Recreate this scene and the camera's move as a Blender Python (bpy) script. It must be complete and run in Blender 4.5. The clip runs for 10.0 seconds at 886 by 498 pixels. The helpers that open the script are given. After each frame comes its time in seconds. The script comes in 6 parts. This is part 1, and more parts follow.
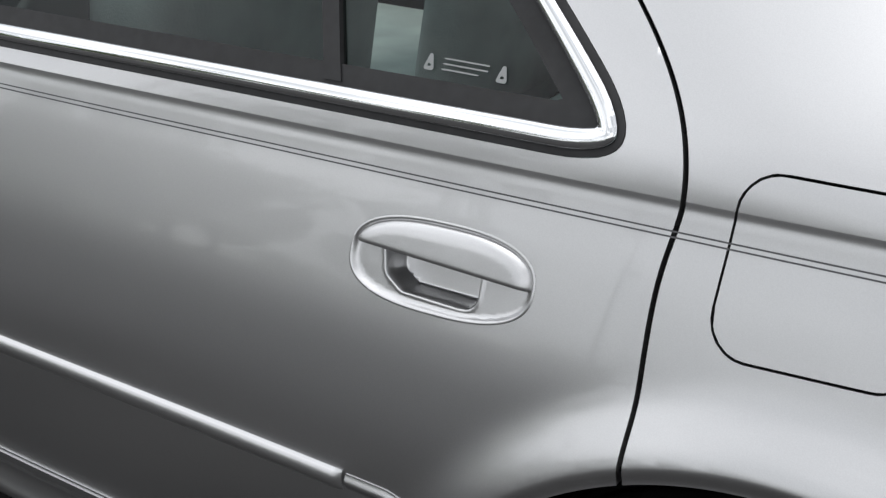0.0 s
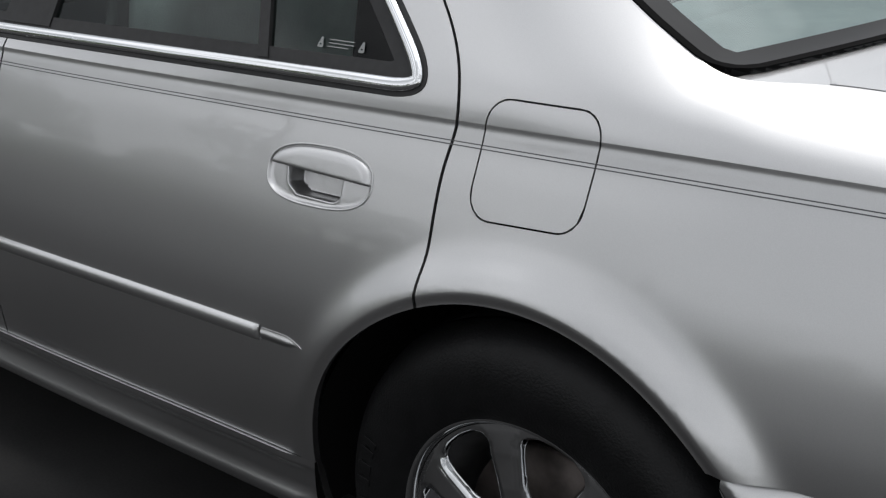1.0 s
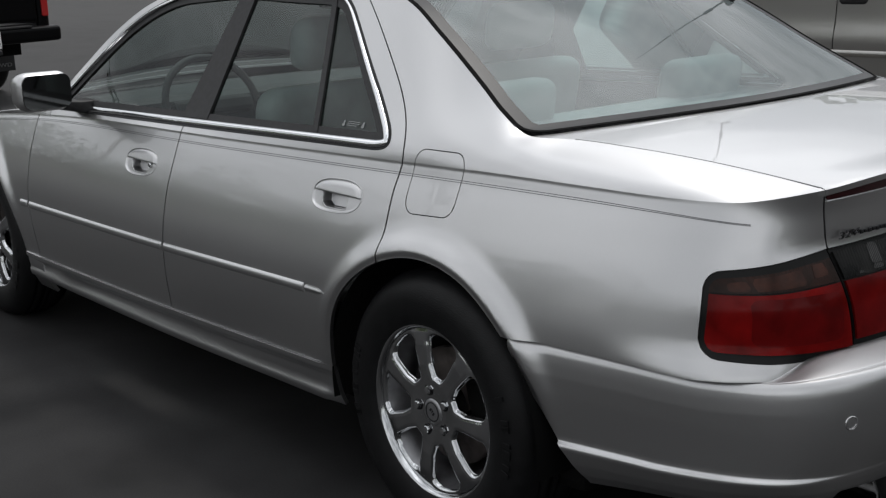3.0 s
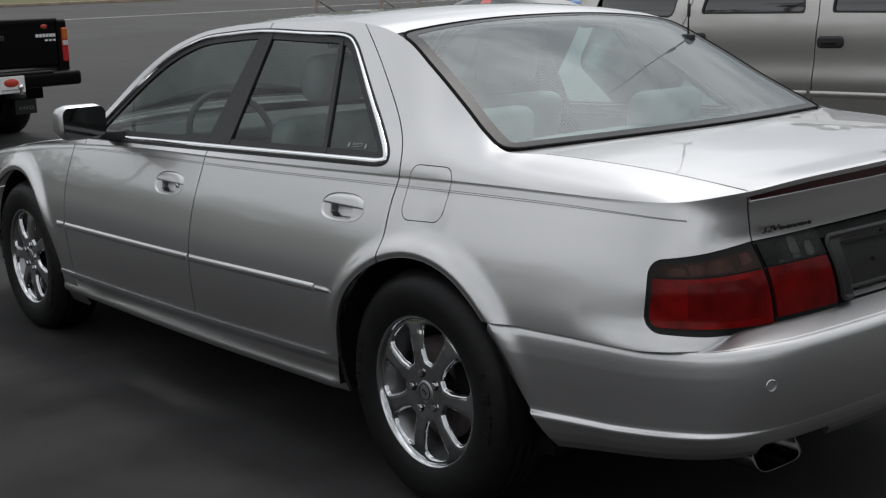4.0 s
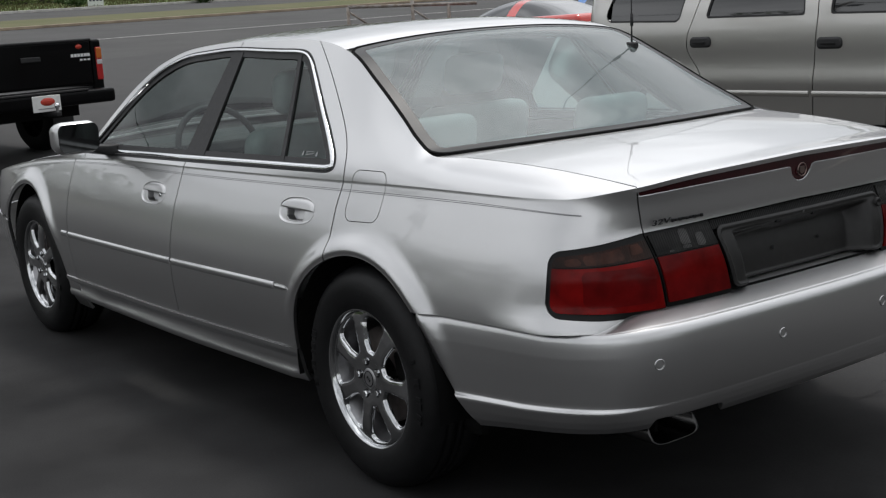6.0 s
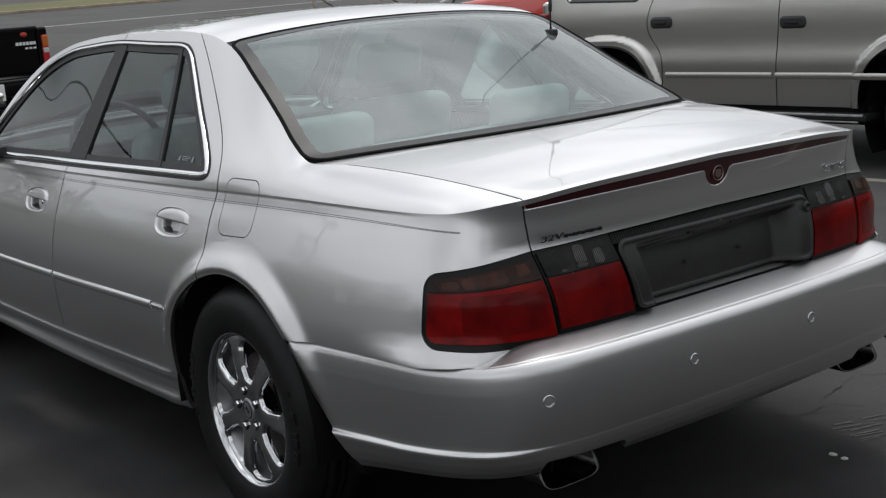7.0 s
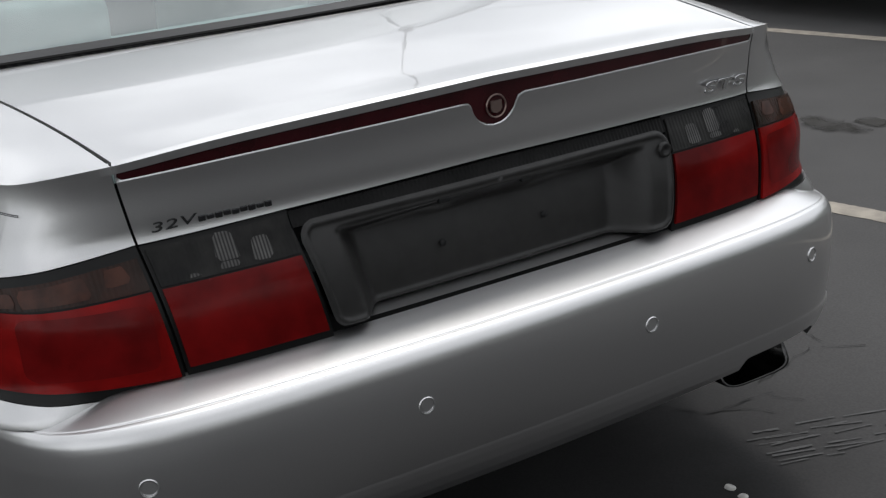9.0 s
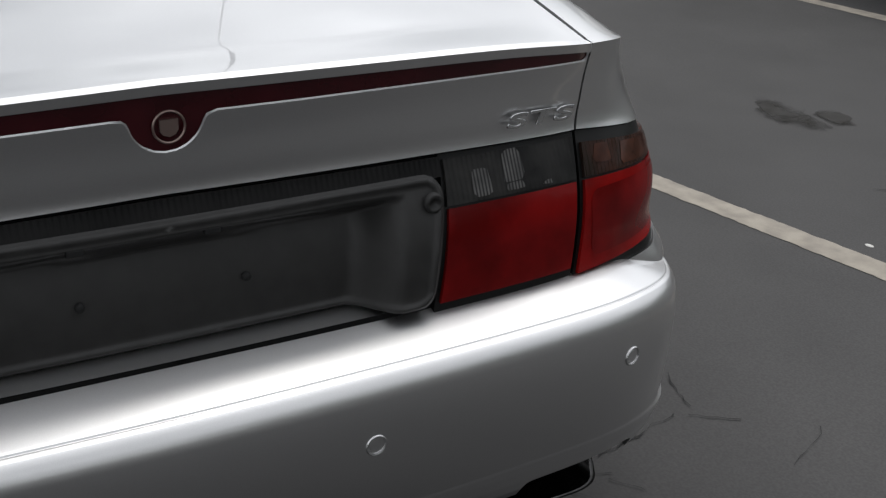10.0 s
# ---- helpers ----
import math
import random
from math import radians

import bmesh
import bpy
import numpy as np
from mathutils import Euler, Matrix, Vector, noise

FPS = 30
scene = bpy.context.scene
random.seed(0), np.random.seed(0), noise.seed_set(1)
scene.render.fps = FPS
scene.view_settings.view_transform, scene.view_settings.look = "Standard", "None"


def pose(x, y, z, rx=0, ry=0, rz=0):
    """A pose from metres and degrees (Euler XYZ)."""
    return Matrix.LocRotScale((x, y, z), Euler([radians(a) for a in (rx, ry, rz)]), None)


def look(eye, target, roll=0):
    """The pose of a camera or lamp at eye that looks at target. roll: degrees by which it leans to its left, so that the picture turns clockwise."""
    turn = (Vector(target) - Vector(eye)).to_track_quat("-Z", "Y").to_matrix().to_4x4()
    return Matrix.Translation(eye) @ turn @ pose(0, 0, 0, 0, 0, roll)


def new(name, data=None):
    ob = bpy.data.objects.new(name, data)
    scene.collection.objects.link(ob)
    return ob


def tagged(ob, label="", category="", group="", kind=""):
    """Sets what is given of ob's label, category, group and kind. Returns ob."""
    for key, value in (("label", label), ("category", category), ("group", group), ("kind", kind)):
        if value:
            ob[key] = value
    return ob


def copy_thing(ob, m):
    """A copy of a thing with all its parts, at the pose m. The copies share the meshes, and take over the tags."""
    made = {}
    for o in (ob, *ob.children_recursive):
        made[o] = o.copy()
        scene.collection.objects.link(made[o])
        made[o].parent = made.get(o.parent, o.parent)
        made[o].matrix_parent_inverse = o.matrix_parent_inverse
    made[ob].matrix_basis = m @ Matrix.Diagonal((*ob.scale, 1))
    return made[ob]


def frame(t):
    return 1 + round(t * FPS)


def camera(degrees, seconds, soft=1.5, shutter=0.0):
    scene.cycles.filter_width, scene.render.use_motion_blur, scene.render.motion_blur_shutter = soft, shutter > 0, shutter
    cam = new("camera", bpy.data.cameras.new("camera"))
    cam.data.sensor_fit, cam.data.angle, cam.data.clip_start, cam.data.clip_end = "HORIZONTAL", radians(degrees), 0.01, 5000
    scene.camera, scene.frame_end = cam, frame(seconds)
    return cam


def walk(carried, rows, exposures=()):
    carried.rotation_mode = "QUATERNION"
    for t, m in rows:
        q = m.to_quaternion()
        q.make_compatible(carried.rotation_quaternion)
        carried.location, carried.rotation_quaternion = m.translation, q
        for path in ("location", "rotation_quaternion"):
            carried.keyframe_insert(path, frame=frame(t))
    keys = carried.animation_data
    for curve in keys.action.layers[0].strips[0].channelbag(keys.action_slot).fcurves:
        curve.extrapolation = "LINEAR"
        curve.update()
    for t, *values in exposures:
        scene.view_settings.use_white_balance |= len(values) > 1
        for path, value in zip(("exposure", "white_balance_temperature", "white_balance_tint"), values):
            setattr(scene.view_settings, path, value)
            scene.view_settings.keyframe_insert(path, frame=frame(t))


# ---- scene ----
cam = camera(39.1, 10.0, soft=1.3)
PATH = [
    (0, (0.259, -1.703, 1.354), (-0.809, -0.26, 0.473), -2.3),
    (0.5, (0.554, -1.835, 1.318), (-0.67, -0.472, 0.516), -0.6),
    (1, (0.884, -2.016, 1.336), (-0.359, -0.614, 0.635), -2.0),
    (1.5, (1.204, -2.199, 1.398), (-0.056, -0.817, 0.687), -1.9),
    (2, (1.592, -2.289, 1.378), (0.243, -0.959, 0.737), -3.0),
    (2.5, (1.876, -2.443, 1.38), (0.438, -1.154, 0.862), -4.2),
    (2.7, (2.017, -2.533, 1.414), (0.548, -1.27, 0.919), -2.9),
    (3.8, (2.56, -2.865, 1.401), (1.01, -1.668, 0.996), -2.7),
    (4, (2.616, -2.928, 1.398), (1.097, -1.687, 1.009), -2.3),
    (4.5, (2.771, -3.046, 1.41), (1.275, -1.779, 1.016), -1.6),
    (5, (2.955, -3.014, 1.411), (1.406, -1.803, 1.045), -3.1),
    (5.5, (3.058, -2.958, 1.407), (1.48, -1.78, 1.056), -3.7),
    (5.7, (3.066, -2.921, 1.405), (1.49, -1.747, 1.038), -3.9),
    (6.8, (2.982, -2.483, 1.412), (1.394, -1.327, 1.033), -3.6),
    (7, (2.934, -2.374, 1.408), (1.367, -1.199, 1.004), -4.6),
    (7.5, (2.927, -2.046, 1.408), (1.332, -0.931, 0.946), -1.2),
    (8, (2.831, -1.767, 1.391), (1.243, -0.679, 0.847), -3.2),
    (8.5, (2.641, -1.448, 1.384), (1.058, -0.394, 0.766), -3.1),
    (9, (2.529, -1.058, 1.339), (0.891, -0.107, 0.699), -5.6),
    (9.5, (2.338, -0.728, 1.376), (0.729, 0.187, 0.618), -1.8),
    (10, (2.194, -0.395, 1.34), (0.606, 0.529, 0.549), 1.6),
]
walk(cam, [(t, look(eye, target, roll)) for t, eye, target, roll in PATH],
     [(0, .22), (.5, -.17), (1.0, -.29), (1.5, -.29), (2.5, -.30), (4.0, -.33), (5.5, -.23), (7.5, -.09), (8.5, .03), (9.0, .09), (10.0, .01)])

# ---- light: bright overcast sky, soft sun high beyond the cars ----
SUN_EL, SUN_AZ = radians(68), radians(325)
world = bpy.data.worlds.new("overcast_sky")
scene.world = world
world.use_nodes = True
wt = world.node_tree
wt.nodes.clear()


def wnode(kind, **kw):
    n = wt.nodes.new(kind)
    for k, v in kw.items():
        n.inputs[k].default_value = v
    return n


w_out = wt.nodes.new("ShaderNodeOutputWorld")
w_bg = wnode("ShaderNodeBackground", Strength=0.17)
w_sky = wt.nodes.new("ShaderNodeTexSky")
w_sky.sky_type, w_sky.sun_disc = "NISHITA", False
w_sky.sun_elevation, w_sky.sun_rotation = SUN_EL, SUN_AZ
w_geo = wt.nodes.new("ShaderNodeTexCoord")
w_map = wt.nodes.new("ShaderNodeMapping")
w_map.inputs["Scale"].default_value = (1.0, 1.0, 2.2)
w_noise = wnode("ShaderNodeTexNoise", Scale=2.6, Detail=7.0, Roughness=0.55)
w_ramp = wt.nodes.new("ShaderNodeValToRGB")
w_ramp.color_ramp.elements[0].position, w_ramp.color_ramp.elements[0].color = 0.40, (4.2, 4.3, 4.4, 1)
w_ramp.color_ramp.elements[1].position, w_ramp.color_ramp.elements[1].color = 0.63, (10.5, 10.6, 10.75, 1)
w_mix = wt.nodes.new("ShaderNodeMix")
w_mix.data_type = "RGBA"
w_mix.inputs["Factor"].default_value = 0.88
wt.links.new(w_geo.outputs["Generated"], w_map.inputs["Vector"])
wt.links.new(w_map.outputs[0], w_noise.inputs["Vector"])
wt.links.new(w_noise.outputs["Fac"], w_ramp.inputs["Fac"])
wt.links.new(w_sky.outputs[0], w_mix.inputs["A"])
wt.links.new(w_ramp.outputs[0], w_mix.inputs["B"])
w_dot = wt.nodes.new("ShaderNodeVectorMath")
w_dot.operation = "DOT_PRODUCT"
w_dot.inputs[1].default_value = (math.sin(SUN_AZ) * math.cos(SUN_EL), math.cos(SUN_AZ) * math.cos(SUN_EL), math.sin(SUN_EL))
w_pow = wt.nodes.new("ShaderNodeMath")
w_pow.operation, w_pow.use_clamp, w_pow.inputs[1].default_value = "POWER", True, 4.0
w_max = wt.nodes.new("ShaderNodeMath")
w_max.operation, w_max.inputs[1].default_value = "MAXIMUM", 0.0
w_glow = wt.nodes.new("ShaderNodeMath")
w_glow.operation, w_glow.inputs[1].default_value, w_glow.inputs[2].default_value = "MULTIPLY_ADD", 0.95, 0.70
w_dot2 = wt.nodes.new("ShaderNodeVectorMath")
w_dot2.operation, w_dot2.inputs[1].default_value = "DOT_PRODUCT", (-.10, -.95, .30)
w_max2 = wt.nodes.new("ShaderNodeMath")
w_max2.operation, w_max2.inputs[1].default_value = "MAXIMUM", 0.0
w_thin = wt.nodes.new("ShaderNodeMath")
w_thin.operation, w_thin.inputs[1].default_value = "MULTIPLY_ADD", 0.13
w_scale = wt.nodes.new("ShaderNodeVectorMath")
w_scale.operation = "SCALE"
wt.links.new(w_geo.outputs["Generated"], w_dot.inputs[0])
wt.links.new(w_dot.outputs["Value"], w_max.inputs[0])
wt.links.new(w_max.outputs[0], w_pow.inputs[0])
wt.links.new(w_pow.outputs[0], w_glow.inputs[0])
wt.links.new(w_mix.outputs["Result"], w_scale.inputs[0])
wt.links.new(w_geo.outputs["Generated"], w_dot2.inputs[0])
wt.links.new(w_dot2.outputs["Value"], w_max2.inputs[0])
wt.links.new(w_max2.outputs[0], w_thin.inputs[0])
wt.links.new(w_glow.outputs[0], w_thin.inputs[2])
wt.links.new(w_thin.outputs[0], w_scale.inputs["Scale"])
wt.links.new(w_scale.outputs[0], w_bg.inputs["Color"])
wt.links.new(w_bg.outputs[0], w_out.inputs[0])
sun_data = bpy.data.lights.new("sun", "SUN")
sun_data.energy, sun_data.angle, sun_data.color = 1.4, radians(11), (1.0, 0.97, 0.93)
sun = new("sun", sun_data)
sun.matrix_world = look((0, 0, 0), (-math.sin(SUN_AZ) * math.cos(SUN_EL), -math.cos(SUN_AZ) * math.cos(SUN_EL), -math.sin(SUN_EL)))


# ---- materials ----
def mat(name, col, rough=0.5, metal=0.0, coat=0.0, spec=0.5, var=0.0, vscale=8.0, bump=0.0, bscale=120.0, trans=0.0, ior=1.45, col2=None, coat_rough=0.03, detail=4.0, emit=0.0, pscale=0.0):
    m = bpy.data.materials.new(name)
    m.use_nodes = True
    nt = m.node_tree
    b = nt.nodes["Principled BSDF"]
    b.inputs["Base Color"].default_value = (*col, 1)
    b.inputs["Roughness"].default_value = rough
    b.inputs["Metallic"].default_value = metal
    b.inputs["Coat Weight"].default_value = coat
    b.inputs["Coat Roughness"].default_value = coat_rough
    b.inputs["Specular IOR Level"].default_value = spec
    b.inputs["Transmission Weight"].default_value = trans
    b.inputs["IOR"].default_value = ior
    tc = nt.nodes.new("ShaderNodeTexCoord")
    if var or col2:
        n = nt.nodes.new("ShaderNodeTexNoise")
        n.inputs["Scale"].default_value, n.inputs["Detail"].default_value = vscale, detail
        mx = nt.nodes.new("ShaderNodeMix")
        mx.data_type = "RGBA"
        c2 = col2 or tuple(c * (1 - var) for c in col)
        c1 = col if col2 else tuple(min(1, c * (1 + var)) for c in col)
        mx.inputs["A"].default_value, mx.inputs["B"].default_value = (*c1, 1), (*c2, 1)
        rp = nt.nodes.new("ShaderNodeValToRGB")
        rp.color_ramp.elements[0].position, rp.color_ramp.elements[1].position = 0.35, 0.65
        nt.links.new(tc.outputs["Object"], n.inputs["Vector"])
        nt.links.new(n.outputs["Fac"], rp.inputs["Fac"])
        nt.links.new(rp.outputs[0], mx.inputs["Factor"])
        nt.links.new(mx.outputs["Result"], b.inputs["Base Color"])
    if bump:
        n2 = nt.nodes.new("ShaderNodeTexNoise")
        n2.inputs["Scale"].default_value, n2.inputs["Detail"].default_value = bscale, 3.0
        bp = nt.nodes.new("ShaderNodeBump")
        bp.inputs["Strength"].default_value, bp.inputs["Distance"].default_value = bump, 0.01
        nt.links.new(tc.outputs["Object"], n2.inputs["Vector"])
        nt.links.new(n2.outputs["Fac"], bp.inputs["Height"])
        nt.links.new(bp.outputs[0], b.inputs["Normal"])
    return m


PAINT = mat("silver_paint", (0.615, 0.614, 0.617), 0.365, 1.0, coat=1.0, var=0.03, vscale=900, coat_rough=0.02)
BLACK_TRIM = mat("black_trim", (0.018, 0.018, 0.019), 0.55, var=0.2, vscale=60)
PLASTIC = mat("grey_black_plastic", (0.011, 0.0112, 0.0115), 0.6, spec=.3, var=0.15, vscale=40, bump=0.1, bscale=900)
RECESS_PLASTIC = mat("recess_plastic", (0.0165, 0.016, 0.0157), 0.45, spec=.42, var=0.15, vscale=40, bump=0.08, bscale=900)
# near-black for liners and underbody, and for the shade put into open gaps
SHADOW_LINER = mat("gap_and_liner_black", (0.006, 0.006, 0.006), 0.95, spec=.1)
CHROME = mat("chrome", (0.85, 0.86, 0.87), 0.07, 1.0)
SATIN = mat("satin_edge", (0.72, 0.72, 0.73), 0.35, 1.0)
DARK_CHROME = mat("dark_badge", (0.03, 0.03, 0.032), 0.25, 0.6)
RUBBER = mat("tyre_rubber", (0.0065, 0.0065, 0.007), 0.5, spec=0.28, var=0.25, vscale=30, bump=0.15, bscale=300)


def glass_mat(name, tint, ior=1.5, veil=0.0):
    """A thin pane: see-through with a tint, mirror-like by Fresnel, with a pale veil for hazy sky sheen."""
    m = bpy.data.materials.new(name)
    m.use_nodes = True
    nt = m.node_tree
    nt.nodes.clear()
    o, mx, t, g, f = (nt.nodes.new(k) for k in ("ShaderNodeOutputMaterial", "ShaderNodeMixShader", "ShaderNodeBsdfTransparent", "ShaderNodeBsdfGlossy", "ShaderNodeFresnel"))
    t.inputs[0].default_value = (*tint, 1)
    g.inputs["Roughness"].default_value = 0.0
    f.inputs["IOR"].default_value = ior
    nt.links.new(f.outputs[0], mx.inputs[0])
    nt.links.new(t.outputs[0], mx.inputs[1])
    nt.links.new(g.outputs[0], mx.inputs[2])
    # pale diffuse share: the haze of mirrored sky, put into the colour
    df, m2 = nt.nodes.new("ShaderNodeBsdfDiffuse"), nt.nodes.new("ShaderNodeMixShader")
    df.inputs["Color"].default_value = (.52, .60, .60, 1)
    m2.inputs[0].default_value = veil
    nt.links.new(mx.outputs[0], m2.inputs[1])
    nt.links.new(df.outputs[0], m2.inputs[2])
    nt.links.new(m2.outputs[0], o.inputs[0])
    return m


GLASS = glass_mat("tinted_glass", (0.60, 0.71, 0.68), 1.42)
CLEAR_GLASS = glass_mat("clear_green_glass", (0.76, 0.88, 0.86), 1.45)
REAR_GLASS = glass_mat("green_tinted_glass", (0.56, 0.80, 0.79), 2.0, .17)
FRIT = mat("black_ceramic_glass", (0.011, 0.011, 0.0113), 0.35, coat=0.12, spec=.25, coat_rough=0.05)
RED_LENS = mat("red_lens", (0.16, 0.0038, 0.0037), 0.22, coat=0.07, var=0.38, vscale=11, spec=.12)
RED_DEEP = mat("deep_red_lens", (0.11, 0.003, 0.0032), 0.22, coat=0.08, var=0.38, vscale=10, spec=.12)
RED_CORE = mat("red_lens_core", (0.11, 0.003, 0.0033), 0.25, coat=0.1, var=0.3, vscale=12, spec=.12)
DARK_RED = mat("dark_red_lens", (0.035, 0.004, 0.006), 0.2, coat=0.6, var=0.2, vscale=14, spec=.2)
SMOKE_AMBER = mat("smoked_amber_lens", (0.014, 0.009, 0.007), 0.2, coat=0.15, col2=(0.034, 0.014, 0.010), vscale=18, spec=.12)
LAMP_BLACK = mat("lamp_surround", (0.005, 0.005, 0.005), 0.35, spec=.25)
SMOKE_STRIP = mat("smoked_strip_lens", (0.005, 0.005, 0.005), 0.3, col2=(0.009, 0.0088, 0.0088), vscale=18, spec=.10)
SMOKE_CLEAR = mat("smoked_clear_lens", (0.008, 0.008, 0.008), 0.2, coat=0.1, col2=(0.022, 0.0215, 0.0205), vscale=20, spec=.08)
for m in (SMOKE_CLEAR, SMOKE_AMBER, SMOKE_STRIP):
    nt = m.node_tree
    r_tc, r_wave, r_bump = nt.nodes.new("ShaderNodeTexCoord"), nt.nodes.new("ShaderNodeTexWave"), nt.nodes.new("ShaderNodeBump")
    r_wave.bands_direction = "Y"
    r_wave.inputs["Scale"].default_value = 42.0
    r_bump.inputs["Strength"].default_value, r_bump.inputs["Distance"].default_value = .35, .002
    nt.links.new(r_tc.outputs["Object"], r_wave.inputs["Vector"])
    nt.links.new(r_wave.outputs["Fac"], r_bump.inputs["Height"])
    nt.links.new(r_bump.outputs[0], nt.nodes["Principled BSDF"].inputs["Normal"])
RIB_CLEAR = mat("ribbed_reflector", (0.024, 0.024, 0.023), 0.25, coat=.2, spec=.2)
RIB_AMBER = mat("amber_reflector", (0.026, 0.011, 0.008), 0.25, coat=.15, col2=(0.060, 0.022, 0.014), vscale=30, spec=.15)
nt = RIB_CLEAR.node_tree
r_tc, r_wave, r_chk, r_mul, r_mix = (nt.nodes.new(k) for k in ("ShaderNodeTexCoord", "ShaderNodeTexWave", "ShaderNodeTexNoise", "ShaderNodeMath", "ShaderNodeMix"))
r_wave.bands_direction = "Y"
r_wave.inputs["Scale"].default_value = 62.0
r_chk.inputs["Scale"].default_value = 38.0
r_mul.operation, r_mix.data_type = "MULTIPLY", "RGBA"
r_mix.inputs["A"].default_value, r_mix.inputs["B"].default_value = (.012, .012, .012, 1), (.13, .125, .12, 1)
nt.links.new(r_tc.outputs["Object"], r_wave.inputs["Vector"])
nt.links.new(r_tc.outputs["Object"], r_chk.inputs["Vector"])
nt.links.new(r_wave.outputs["Fac"], r_mul.inputs[0])
nt.links.new(r_chk.outputs["Fac"], r_mul.inputs[1])
nt.links.new(r_mul.outputs[0], r_mix.inputs["Factor"])
nt.links.new(r_mix.outputs["Result"], nt.nodes["Principled BSDF"].inputs["Base Color"])
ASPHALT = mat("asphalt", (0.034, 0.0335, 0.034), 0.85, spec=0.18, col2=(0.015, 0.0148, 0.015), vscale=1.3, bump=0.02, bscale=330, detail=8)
# tone by position: paler towards the road at -x and beyond y 0.45
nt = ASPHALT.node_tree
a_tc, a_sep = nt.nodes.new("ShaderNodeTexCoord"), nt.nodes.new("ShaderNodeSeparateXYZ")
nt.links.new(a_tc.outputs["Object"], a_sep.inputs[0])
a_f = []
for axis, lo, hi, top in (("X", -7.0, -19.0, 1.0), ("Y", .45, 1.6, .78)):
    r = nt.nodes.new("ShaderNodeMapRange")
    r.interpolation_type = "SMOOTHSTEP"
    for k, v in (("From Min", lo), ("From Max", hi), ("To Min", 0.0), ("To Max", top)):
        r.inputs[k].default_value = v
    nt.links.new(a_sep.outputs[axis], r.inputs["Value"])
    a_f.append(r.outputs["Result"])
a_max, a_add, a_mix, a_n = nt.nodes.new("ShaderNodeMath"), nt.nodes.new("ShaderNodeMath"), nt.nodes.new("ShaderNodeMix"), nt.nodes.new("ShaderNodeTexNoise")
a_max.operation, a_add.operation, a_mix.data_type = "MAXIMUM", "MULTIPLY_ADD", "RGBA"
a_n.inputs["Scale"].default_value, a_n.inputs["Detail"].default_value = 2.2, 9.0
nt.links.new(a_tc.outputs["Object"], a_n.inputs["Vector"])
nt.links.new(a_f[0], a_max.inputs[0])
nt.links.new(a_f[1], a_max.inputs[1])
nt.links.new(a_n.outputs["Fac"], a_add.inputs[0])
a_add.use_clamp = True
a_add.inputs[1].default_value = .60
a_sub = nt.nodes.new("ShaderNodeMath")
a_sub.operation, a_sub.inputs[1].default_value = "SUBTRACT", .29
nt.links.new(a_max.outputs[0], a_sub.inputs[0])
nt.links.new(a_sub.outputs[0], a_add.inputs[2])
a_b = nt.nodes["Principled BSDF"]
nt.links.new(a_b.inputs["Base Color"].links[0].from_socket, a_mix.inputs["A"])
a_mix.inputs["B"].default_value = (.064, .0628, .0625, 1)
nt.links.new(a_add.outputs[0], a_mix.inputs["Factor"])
# aggregate speckle
a_s, a_sr, a_sm = nt.nodes.new("ShaderNodeTexNoise"), nt.nodes.new("ShaderNodeMapRange"), nt.nodes.new("ShaderNodeMix")
a_s.inputs["Scale"].default_value, a_s.inputs["Detail"].default_value = 170.0, 3.0
for k, v in (("From Min", .35), ("From Max", .65), ("To Min", .90), ("To Max", 1.10)):
    a_sr.inputs[k].default_value = v
a_sm.data_type, a_sm.blend_type = "RGBA", "MULTIPLY"
a_sm.inputs["Factor"].default_value = 1.0
nt.links.new(a_tc.outputs["Object"], a_s.inputs["Vector"])
nt.links.new(a_s.outputs["Fac"], a_sr.inputs["Value"])
nt.links.new(a_mix.outputs["Result"], a_sm.inputs["A"])
nt.links.new(a_sr.outputs["Result"], a_sm.inputs["B"])
nt.links.new(a_sm.outputs["Result"], a_b.inputs["Base Color"])
LEATHER = mat("grey_leather", (0.42, 0.43, 0.43), 0.6, var=0.1, vscale=12, bump=0.1, bscale=200)
DARK_INTERIOR = mat("dark_interior", (0.05, 0.05, 0.052), 0.7, var=0.15, vscale=15)
PINSTRIPE = mat("pinstripe", (0.09, 0.09, 0.095), 0.3)


# ---- mesh helpers ----
def part(name, data, material, parent=None, label=""):
    """Links a bmesh or mesh as one object under a thing or a part."""
    if isinstance(data, bmesh.types.BMesh):
        me = bpy.data.meshes.new(name)
        data.to_mesh(me)
        data.free()
    else:
        me = data
    me.materials.append(material)
    ob = new(name, me)
    ob.parent = parent
    if label:
        ob["label"] = label
    return ob


def thing(name, label, category, at=(0, 0, 0), group="", kind="", rz=0):
    ob = new(name)
    ob.empty_display_size = 0.2
    ob.matrix_world = pose(*at, 0, 0, rz)
    return tagged(ob, label, category, group, kind)


